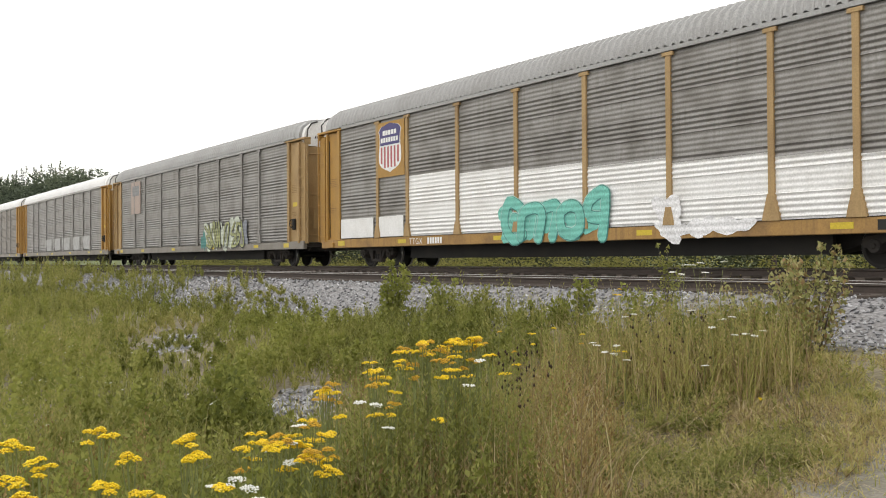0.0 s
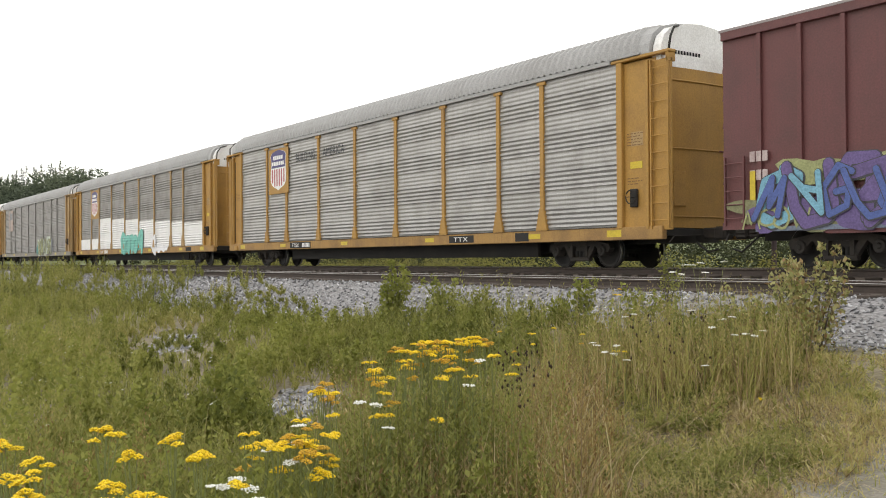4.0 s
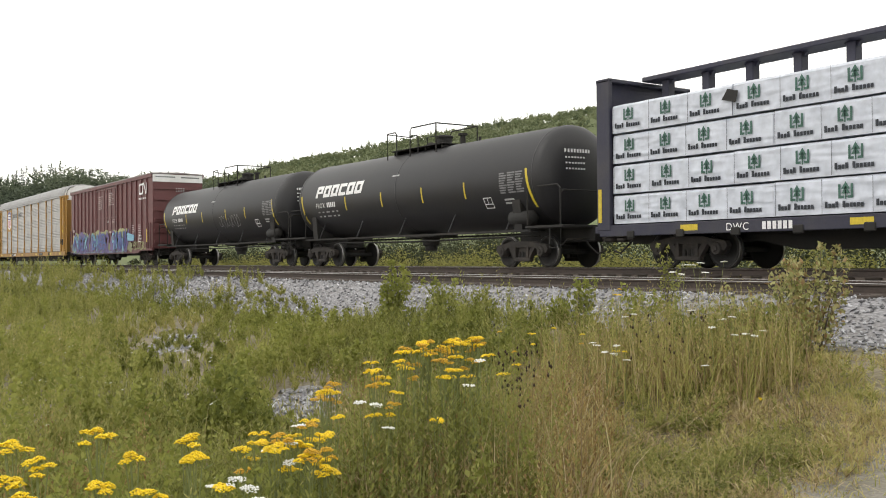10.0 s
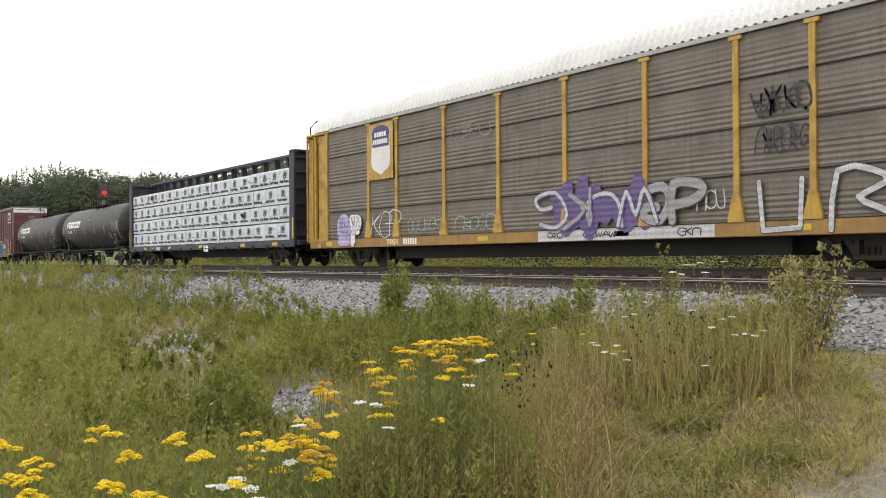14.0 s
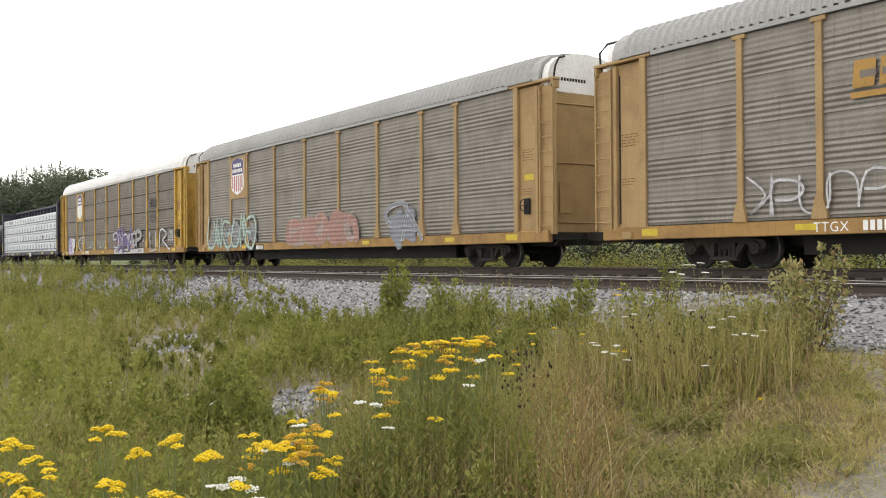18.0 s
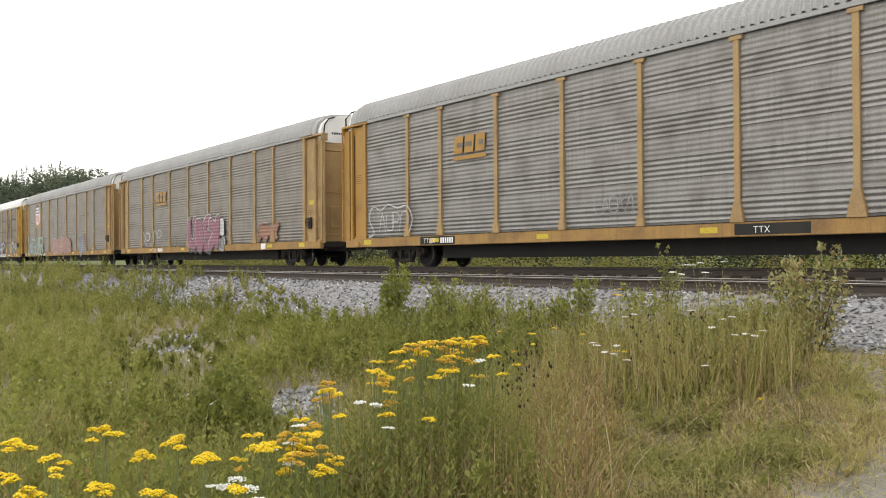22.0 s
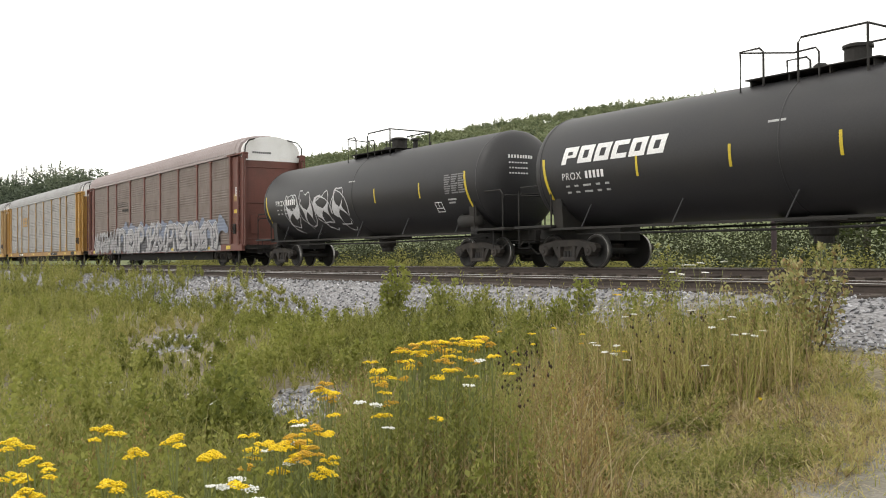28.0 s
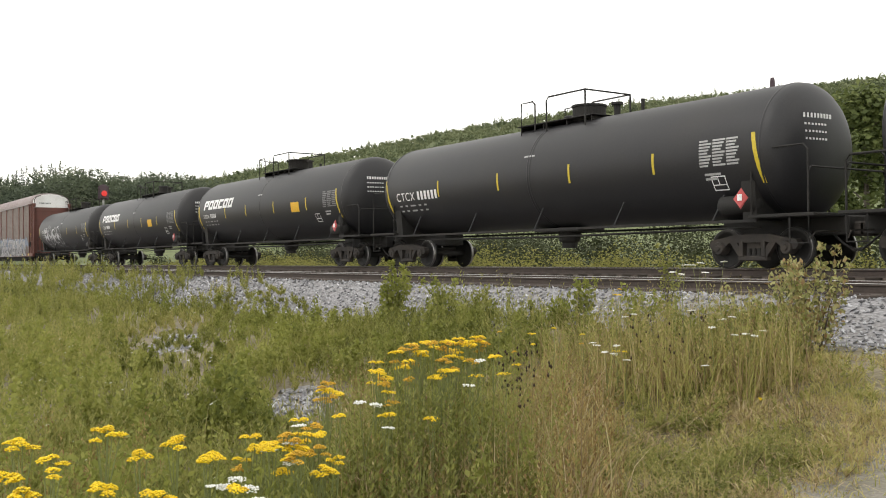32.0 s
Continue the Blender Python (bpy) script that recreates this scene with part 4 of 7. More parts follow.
    for z in (2.05, 3.08, 4.12):
        s.box(1.8, 25.4, -1.512, -1.48, z - 0.013, z + 0.013)
    part("panel_seam", s, frame_black, w, "dark seams between panel tiers")
    for x, rx, zz, rz, tone, yy in ((3.15, 0.62, 1.35, 0.56, "lilac", -1.540), (3.05, 0.42, 1.0, 0.26, "lilac", -1.546), (3.95, 0.40, 1.55, 0.38, "white", -1.552), (3.75, 0.16, 1.05, 0.32, "white", -1.549)):
        g, edge_shape, face = random.Random(int(100 * x)), Shape(), Shape()
        keep = g.getstate()
        blob(edge_shape, x, zz, rx + 0.02, rz + 0.02, yy, g, 26, 0.14)
        g.setstate(keep)
        blob(face, x, zz, rx, rz, yy - 0.003, g, 26, 0.14)
        form = part("graffiti_form", edge_shape, paint("dark"), w, "outline of a sprayed form")
        part("form_fill", face, paint(tone), form, "sprayed colour fill")
    scrawl(w, 2.7, 4.3, 1.0, 1.85, -1.562, "dark", 22, 0.018, 4)
    scrawl(w, 5.0, 7.0, 1.0, 2.0, -1.553, "white", 23, 0.03, 3)
    scrawl(w, 7.5, 9.4, 1.15, 1.6, -1.53, "mint", 24, 0.02, 6)
    scrawl(w, 10.2, 12.2, 1.1, 1.6, -1.53, "mint", 25, 0.02, 5)
    scrawl(w, 10.0, 12.0, 3.95, 4.35, -1.53, "grey", 26, 0.03, 4)
    part("overpaint_band", Shape().box(14.2, 20.3, -1.5375, -1.531, 0.72, 1.0), paint("chalk"), w, "pale sprayed band along the sill")
    scrawl(w, 14.6, 15.2, 0.78, 0.95, -1.541, "ink", 50, 0.03, 3)
    scrawl(w, 16.0, 17.2, 0.78, 0.95, -1.541, "ink", 53, 0.03, 5)
    scrawl(w, 19.2, 19.9, 0.76, 0.96, -1.541, "ink", 54, 0.03, 3)
    mist(w, 14.9, 18.3, 0.95, 2.1, -1.555, "violet", 5, 20)
    wildstyle(w, 14.3, 18.4, 0.98, 2.05, -1.560, "silver", "violet", "", 4, 27, 0.10, 0.03, 0.1, "chalk")
    wildstyle(w, 18.2, 20.0, 0.98, 2.1, -1.560, "silver", "ink", "", 2, 40, 0.22, 0.02, 0.0, "chalk")
    outlined(w, [(21.5, 1.85), (21.6, 0.82), (22.5, 0.86), (22.55, 1.86)], 0.11, 0.018, -1.545, "chalk", "ink")
    outlined(w, rounded([(23.2, 0.8), (23.35, 1.95), (24.1, 1.92), (24.4, 1.68), (23.8, 1.42), (24.2, 1.2), (24.95, 0.86)], 2), 0.12, 0.018, -1.545, "chalk", "ink")
    scrawl(w, 24.6, 25.5, 1.25, 1.95, -1.543, "chalk", 28, 0.05, 4)
    scrawl(w, 19.8, 20.6, 1.3, 1.8, -1.543, "chalk", 35, 0.035, 3)
    scrawl(w, 21.3, 22.7, 3.2, 3.85, -1.545, "dark", 29, 0.06, 5)
    scrawl(w, 21.4, 22.7, 2.45, 3.0, -1.545, "dark", 36, 0.045, 6)
    wagon_marks(w, 6.1)
    w = autorack(140.03, "dusty tan autorack wagon with faded red and white graffiti", galv_warm, tan_paint, roof_steel, ribbed=0.62)
    shield(w, 4.45, 6.32, 3.1, 5.0, -1.52, True, tan_paint)
    mist(w, 2.0, 7.3, 0.85, 1.9, -1.538, "faint", 6, 39)
    wildstyle(w, 1.9, 7.4, 0.80, 2.35, -1.545, "mint", "dull_mint", "", 6, 31, 0.10, 0.022, 0.2, "dull_mint")
    scrawl(w, 2.2, 7.4, 1.0, 2.2, -1.553, "chalk", 37, 0.03, 6)
    mist(w, 11.2, 16.0, 0.85, 1.7, -1.540, "coral_pale", 6, 34)
    wildstyle(w, 10.9, 16.6, 0.80, 2.1, -1.545, "coral", "coral_pale", "", 5, 32, 0.38, 0.025, 0.2, "rust")
    scrawl(w, 11.0, 16.6, 1.0, 2.15, -1.558, "chalk", 38, 0.022, 6)
    mist(w, 18.9, 20.4, 0.8, 1.8, -1.540, "haze", 2, 35)
    wildstyle(w, 18.5, 20.8, 0.8, 2.1, -1.545, "faint", "chalk", "", 2, 33, 0.12, 0.02, 0.2, "haze")
    wagon_marks(w, 6.5, 0.74, height=0.17, plate=True)
    w = autorack(169.05, "dusty autorack wagon with tan posts and maroon graffiti", galv_warm, tan_paint, roof_steel, post=tan_paint, ribbed=0.62)
    ad_plate(w, 7.15, 8.85, 3.32, 4.05, -1.53, yellow)
    scrawl(w, 4.7, 7.95, 1.15, 1.98, -1.545, "chalk", 41, 0.05, 5)
    scrawl(w, 9.9, 12.3, 0.85, 1.75, -1.545, "ink", 42, 0.022, 6)
    mist(w, 12.3, 13.0, 0.9, 1.8, -1.540, "haze", 2, 49)
    mist(w, 12.6, 16.5, 0.75, 1.9, -1.552, "ink", 6, 44)
    wildstyle(w, 12.4, 16.7, 0.72, 2.4, -1.560, "rose", "ink", "chalk", 4, 43, 0.46, 0.05, 0.1, "rose_pale")
    head, body = Shape(), Shape()
    blob(head, 17.0, 1.85, 0.36, 0.40, -1.568, random.Random(5), 24, 0.1)
    blob(body, 17.0, 1.05, 0.42, 0.36, -1.566, random.Random(8), 24, 0.2)
    part("painted_patch", head, paint("chalk"), w, "white sprayed patch")
    part("painted_patch", body, paint("silver"), w, "pale sprayed patch")
    scrawl(w, 16.65, 17.35, 0.8, 1.35, -1.573, "ink", 48, 0.022, 3)
    mist(w, 21.3, 23.2, 1.15, 1.95, -1.545, "rust", 3, 45)
    outlined(w, rounded([(21.35, 1.15), (21.3, 1.6), (21.7, 1.9), (22.3, 1.85)], 3), 0.05, 0.01, -1.560, "coral_pale", "rust")
    part("notice_box", Shape().box(21.5, 22.0, -1.5345, -1.531, 0.74, 0.98), mark_white, w, "small white notice plate")
    wagon_marks(w, 6.3)
    w = autorack(198.05, "silver autorack wagon with yellow ends and a white scrawl", galv, yellow, roof_steel, post=tan_paint, ribbed=0.8)
    ad_plate(w, 7.2, 8.9, 3.30, 4.03, -1.53, yellow)
    outlined(w, rounded([(2.0, 1.05), (2.35, 1.2), (2.0, 1.7), (2.3, 2.12), (2.8, 1.95), (3.3, 2.15), (3.9, 2.0), (4.5, 2.05), (4.85, 1.6), (4.6, 1.1)], 3), 0.05, 0.008, -1.545, "chalk", "grey")
    scrawl(w, 2.7, 4.5, 1.2, 1.85, -1.545, "chalk", 51, 0.04, 4)
    scrawl(w, 13.5, 14.9, 1.35, 1.85, -1.55, "silver", 52, 0.03, 5)
    for a, b in ((17.9, 19.8), (24.2, 25.2)):
        part("number_plate", Shape().box(a, b, -1.5345, -1.531, 0.74, 0.98), frame_black, w, "black number panel")
    wagon_marks(w, 5.5, 0.77, height=0.17, plate=True)
    lettering(w, "TTX", 18.4, 0.78, 0.15, -1.538, mark_white)
    w = autorack(227.0, "oxide-brown autorack wagon with silver graffiti along its foot", galv_rusty, brown, roof_pink, ribbed=0.55, post=mat("faded_oxide_post_paint", (0.17, 0.072, 0.058), 0.65, dirt=(0.15, 0.085, 0.07), amount=0.7, streak=0.7), flares=(0, 0, 0, 0, 0, 0, 0, 0), posts=[5.05, 6.97, 9.9, 12.7, 15.55, 18.54, 21.36, 23.25])
    mist(w, 7.5, 19.5, 1.5, 2.4, -1.546, "slate", 13, 64)
    mist(w, 20.0, 25.2, 1.45, 2.3, -1.546, "slate", 6, 65)
    part("overpaint_band", Shape().box(9.2, 24.6, -1.5345, -1.531, 0.74, 1.0), paint("silver"), w, "silver sprayed band along the sill")
    mist(w, 2.0, 7.0, 0.85, 1.6, -1.542, "grey", 7, 71)
    mist(w, 7.0, 24.2, 0.85, 1.75, -1.542, "ink", 20, 72)
    wildstyle(w, 1.9, 7.2, 0.76, 2.1, -1.553, "silver", "ink", "chalk", 8, 61, 0.15, 0.03, 0.15, "grey", steps=1)
    wildstyle(w, 7.0, 12.8, 0.74, 2.2, -1.553, "silver", "ink", "chalk", 6, 66, 0.27, 0.045, 0.05, "grey")
    wildstyle(w, 13.2, 18.4, 0.74, 2.3, -1.553, "silver", "ink", "chalk", 7, 67, 0.20, 0.04, 0.2, "grey", steps=1)
    wildstyle(w, 18.4, 24.3, 0.76, 2.2, -1.553, "silver", "ink", "chalk", 7, 68, 0.24, 0.045, 0.12, "grey", steps=1)
    wagon_marks(w, 6.2, 0.74, height=0.19, plate=True)
    for x0, x1, z0, z1 in ((26.25, 26.85, 3.25, 3.27), (26.25, 26.85, 3.63, 3.65), (26.25, 26.27, 3.27, 3.63), (26.83, 26.85, 3.27, 3.63)):
        part("notice_frame", Shape().box(x0, x1, -1.449, -1.441, z0, z1), mark_white, w, "white stencilled notice border")
    lines_at = Shape()
    lines(lines_at, 26.32, 3.55, 0.5, 4, -1.449, 0.075, 0.03, 0.2, 6)
    part("notice_print", lines_at, mark_white, w)
    lines_at = Shape()
    lines(lines_at, 7.4, 3.85, 2.2, 3, -1.512, 0.12, 0.035, 0.4, 5)
    bars(lines_at, 8.3, 3.28, 0.16, 8, -1.512, 0.11, 0.4)
    part("notice_print", lines_at, frame_black, w)


# ------------------------------------------------------------------ boxcar
def build_boxcar():
    n = 18.85
    w = thing("boxcar_wagon", "mineral-red steel boxcar with blue graffiti and white end panel", "railway wagon", "wagons of the freight train")
    body = Shape()
    body.prism_x([(-1.46, 0.98), (1.46, 0.98), (1.46, 5.22), (0, 5.25), (-1.46, 5.22)][::1], 0.0, n)
    part("body", body, box_red, w)
    part("roof", Shape().prism_x([(-1.55, 5.225), (-1.55, 5.28), (0, 5.35), (1.55, 5.28), (1.55, 5.225), (0, 5.27)], -0.04, n + 0.04), mat("galvanised_boxcar_roof", (0.3, 0.27, 0.27), 0.6, 0.2), w)
    for side in (-1, 1):
        y0, y1 = sorted((1.40 * side, 1.52 * side))
        part("side_sill", Shape().prism([(0.0, 0.86), (2.2, 0.86), (2.6, 0.72), (n - 2.6, 0.72), (n - 2.2, 0.86), (n, 0.86), (n, 1.02), (0, 1.02)], y0, y1), box_red, w)
        y0, y1 = sorted((1.45 * side, 1.545 * side))
        part("top_chord", Shape().box(0, n, y0, y1, 5.04, 5.23, 0.01), box_red, w)
        y0, y1 = sorted((1.455 * side, 1.53 * side))
        for k in range(1, 7):
            for x in (0.99 * k, 11.9 + 0.99 * k):
                part("side_post", shared(("boxpost", side), "side_post", box_red, lambda s: s.prism_x([(y0, 1.02), (y1, 1.02), (y1, 5.04), (y0, 5.04)] if side > 0 else [(y0, 1.02), (y1, 1.02), (y1, 5.04), (y0, 5.04)], -0.05, 0.05)), parent=w, at=(x, 0, 0))
        for x0, x1 in ((6.95, 9.42), (9.46, 11.9)):
            y0, y1 = sorted((1.462 * side, 1.505 * side))
            door = part("plug_door", Shape().box(x0, x1, y0, y1, 1.06, 4.95, 0.015), box_red, w, "plug door with locking bars")
            yo, yi = sorted((1.507 * side, 1.545 * side))
            for z in (1.1, 2.2, 3.05, 4.9):
                part("door_bar", Shape().box(x0 + 0.05, x1 - 0.05, yo, yi, z - 0.04, z + 0.04, 0.008), box_red, door)
            for f in (0.12, 0.5, 0.86):
                x = x0 + f * (x1 - x0)
                part("lock_rod", Shape().tube([(x, 1.53 * side, 1.1), (x, 1.53 * side, 4.9)], 0.022, 6), box_red, door)
        for x in (6.9, 11.95):
            part("door_post", Shape().box(x - 0.06, x + 0.06, *sorted((1.46 * side, 1.56 * side)), 1.02, 5.04, 0.01), box_red, w)
        for x in (n - 0.62, 0.10):
            ladder(w, x, x + 0.5, 1.54 * side, 0.95, 2.45, 5, box_red, "side_ladder")
        part("stirrup", Shape().tube([(n - 0.55, 1.45 * side, 0.9), (n - 0.55, 1.45 * side, 0.62), (n - 0.15, 1.45 * side, 0.62), (n - 0.15, 1.45 * side, 0.9)], 0.018, 5), box_red, w)
    for x, way in ((0.0, -1), (n, 1)):
        for k in range(6):
            z = 1.35 + 0.62 * k
            xs = sorted((x, x + way * 0.075))
            part("end_rib", Shape().prism_x([(-1.40, z - 0.10), (1.40, z - 0.10), (1.36, z + 0.10), (-1.36, z + 0.10)], *xs), box_red, w)
        xs = sorted((x + way * 0.002, x + way * 0.03))
        part("end_band", Shape().box(*xs, -1.46, 1.46, 4.78, 5.21), white_steel, w, "white upper end band")
        xs = sorted((x + way * 0.031, x + way * 0.033))
        s = Shape()
        for k in range(9):
            s.box(*xs, -1.3 + 0.13 * k, -1.3 + 0.13 * k + 0.09, 5.03, 5.10)
            s.box(*xs, 0.2 + 0.12 * k, 0.2 + 0.12 * k + 0.08, 5.02, 5.09)
        part("end_notice", s, mark_dark, w)
        xs = sorted((x + way * 0.0765, x + way * 0.079))
        s = Shape()
        for row, z in enumerate((4.38, 3.74, 3.12)):
            for q in range(3):
                for k in range(4):
                    s.box(*xs, -0.15 + 0.14 * k, -0.06 + 0.14 * k, z - 0.18 - 0.09 * q + 0.2, z - 0.145 - 0.09 * q + 0.2)
        part("end_print", s, mark_grey, w)
        xs = sorted((x + way * 0.08, x + way * 0.42))
        part("brake_platform", Shape().box(*xs, -0.5, 0.45, 1.22, 1.27, 0.01), box_red, w)
        part("brake_wheel", Shape().lathe_x([(0.05, x + way * 0.12), (0.26, x + way * 0.2), (0.28, x + way * 0.23), (0.05, x + way * 0.24)], 0.1, 2.2, 18), truck_steel, w)
        part("grab_iron", Shape().tube([(x + way * 0.10, -1.4, 2.62), (x + way * 0.16, -1.4, 2.62), (x + way * 0.16, 1.4, 2.62), (x + way * 0.10, 1.4, 2.62)], 0.016, 5), box_red, w)
        coupler(w, x, way)
    part("underframe", Shape().box(0.3, n - 0.3, -0.45, 0.45, 0.62, 0.98), frame_black, w)
    part("brake_gear", Shape().lathe_x([(0.2, 8.0), (0.24, 8.1), (0.24, 9.2), (0.2, 9.3)], -0.8, 0.62, 14).box(10.2, 10.9, -1.1, -0.6, 0.5, 0.85, 0.03), frame_black, w)
    s = Shape()
    pts = [(17.66, 4.66), (17.66, 4.06), (17.56, 4.0), (17.20, 4.62), (17.06, 4.62), (16.98, 4.10), (16.90, 4.02), (16.40, 4.02), (16.33, 4.10), (16.33, 4.50), (16.42, 4.60), (16.96, 4.60)]
    pts = [(0.25 + x, 4.74 + 0.92 * (z - 4.62)) for x, z in pts]
    stroke(s, pts, 0.11, -1.536)
    part("company_emblem", s, mark_white, w, "white ribbon emblem")
    s = Shape()
    bars(s, 16.5, 3.84, 0.11, 3, -1.534, 0.13, 0.45)
    bars(s, 17.22, 3.84, 0.11, 2, -1.534, 0.11, 0.45)
    bars(s, 17.62, 3.84, 0.11, 2, -1.534, 0.10, 0.45)
    part("emblem_print", s, mark_white, w)
    s = Shape()
    lines(s, 7.75, 4.45, 1.0, 7, -1.547, 0.13, 0.06, 0.3, 1)
    lines(s, 10.15, 4.55, 1.2, 7, -1.547, 0.12, 0.06, 0.3, 2)
    lines(s, 10.9, 2.85, 0.6, 3, -1.547, 0.09, 0.04, 0.3, 3)
    bars(s, 8.05, 2.0, 0.12, 3, -1.547, 0.12)
    bars(s, 10.2, 2.05, 0.12, 4, -1.547, 0.12)
    bars(s, 0.75, 2.30, 0.22, 3, -1.534, 0.13)
    bars(s, 0.75, 1.9, 0.22, 3, -1.534, 0.13)
    bars(s, 1.62, 1.9, 0.22, 3, -1.534, 0.13)
    lines(s, 15.1, 2.35, 0.5, 7, -1.534, 0.11, 0.05, 0.3, 4)
    lines(s, 16.35, 2.35, 0.55, 6, -1.534, 0.11, 0.05, 0.3, 5)
    part("stencil_print", s, mat("faded_stencil_paint", (0.46, 0.38, 0.37), 0.6, dirt=(0.25, 0.15, 0.14), amount=0.8, scale=4), w, "faded white stencilled notices")
    s = Shape()
    s.box(16.35, 16.95, -1.534, -1.531, 1.38, 1.41).box(16.35, 16.95, -1.534, -1.531, 1.75, 1.78).box(16.35, 16.38, -1.534, -1.531, 1.4, 1.76).box(16.92, 16.95, -1.534, -1.531, 1.4, 1.76).box(16.62, 16.65, -1.534, -1.531, 1.55, 1.76).box(16.37, 16.93, -1.534, -1.531, 1.54, 1.57)
    s.box(9.9, 10.05, -1.551, -1.547, 2.72, 2.86)
    part("stencil_box", s, mark_white, w)
    for x in (0.75, 17.9):
        part("reflector_strip", Shape().box(x, x + 0.14, -1.538, -1.532, 1.35, 2.1), reflector, w, "yellow reflector")
    mist(w, 0.5, 15.0, 0.88, 1.45, -1.550, "flat_moss", 14, 70)
    for a, b, q in ((0.9, 5.2, 71), (5.8, 9.9, 75), (10.6, 14.2, 74)):
        mist(w, a, b, 0.85, 1.5, -1.554, "flat_violet", 5, q)
        wildstyle(w, a, b, 0.80, 2.2, -1.557, "flat_violet", "flat_ink", "", 5, q + 1, 0.24, 0.03, 0.2, "flat_sky", steps=1)
        wildstyle(w, a + 0.3, b - 0.3, 1.0, 2.1, -1.588, "flat_blue", "flat_ink", "", 6, q + 5, 0.13, 0.02, 0.3, "flat_sky", steps=1)
        mist(w, a + 0.6, b - 0.2, 1.7, 2.25, -1.552, "flat_lime", 3, q + 2)
    wildstyle(w, 14.0, 15.6, 1.45, 1.95, -1.557, "flat_sky", "flat_violet", "", 1, 78, 0.16, 0.03, 0.0)
    part("overpaint_band", Shape().box(0.9, 14.0, -1.5535, -1.551, 0.80, 0.90), paint("flat_slate"), w, "blue-grey sprayed band")
    scrawl(w, 15.2, 17.9, 0.9, 1.4, -1.556, "flat_lime", 73, 0.05, 7)
    scrawl(w, 0.6, 2.2, 0.85, 1.3, -1.572, "flat_lime", 79, 0.05, 4)
    truck(w, 2.55)
    truck(w, n - 2.55)
    TRAIN.append((w, 31.8))


# ------------------------------------------------------------------ tank wagons
def on_tank(s, x0, x1, z0, z1, r, zc, lift=0.006, lean=0.0, cuts=6):
    """A patch laid on the near side of the barrel, between two heights."""
    v = []
    for k in range(cuts + 1):
        z = z0 + (z1 - z0) * k / cuts
        y = -math.sqrt(max(0.0, (r + lift) ** 2 - (z - zc) ** 2))
        v += [(x0 + lean * (z - z0), y, z), (x1 + lean * (z - z0), y, z)]
    s.add(v, [(2 * k, 2 * k + 1, 2 * k + 3, 2 * k + 2) for k in range(cuts)])


def block_logo(s, x, z, wd, ht, r, zc):
    """A bold slanting word mark as six plain slotted blocks."""
    each = wd / 6
    for k in range(6):
        a = x + k * each
        t = ht * 0.27
        on_tank(s, a, a + each * 0.86, z, z + t, r, zc, lean=0.25) if k not in (0,) else on_tank(s, a, a + each * 0.28, z, z + t, r, zc, lean=0.25)
        on_tank(s, a + 0.25 * (ht - t), a + 0.25 * (ht - t) + each * 0.86, z + ht - t, z + ht, r, zc, lean=0.25)
        on_tank(s, a + 0.25 * t, a + 0.25 * t + each * 0.28, z + t, z + ht - t, r, zc, lean=0.25)
        if k not in (3,):
            zm = z + (ht * 0.45 if k == 0 else t)
            on_tank(s, a + 0.25 * (zm - z) + each * 0.58, a + 0.25 * (zm - z) + each * 0.86, zm, z + ht - t, r, zc, lean=0.25)
        if k == 0:
            on_tank(s, a + 0.25 * ht * 0.36, a + 0.25 * ht * 0.36 + each * 0.86, z + ht * 0.36, z + ht * 0.52, r, zc, lean=0.25)


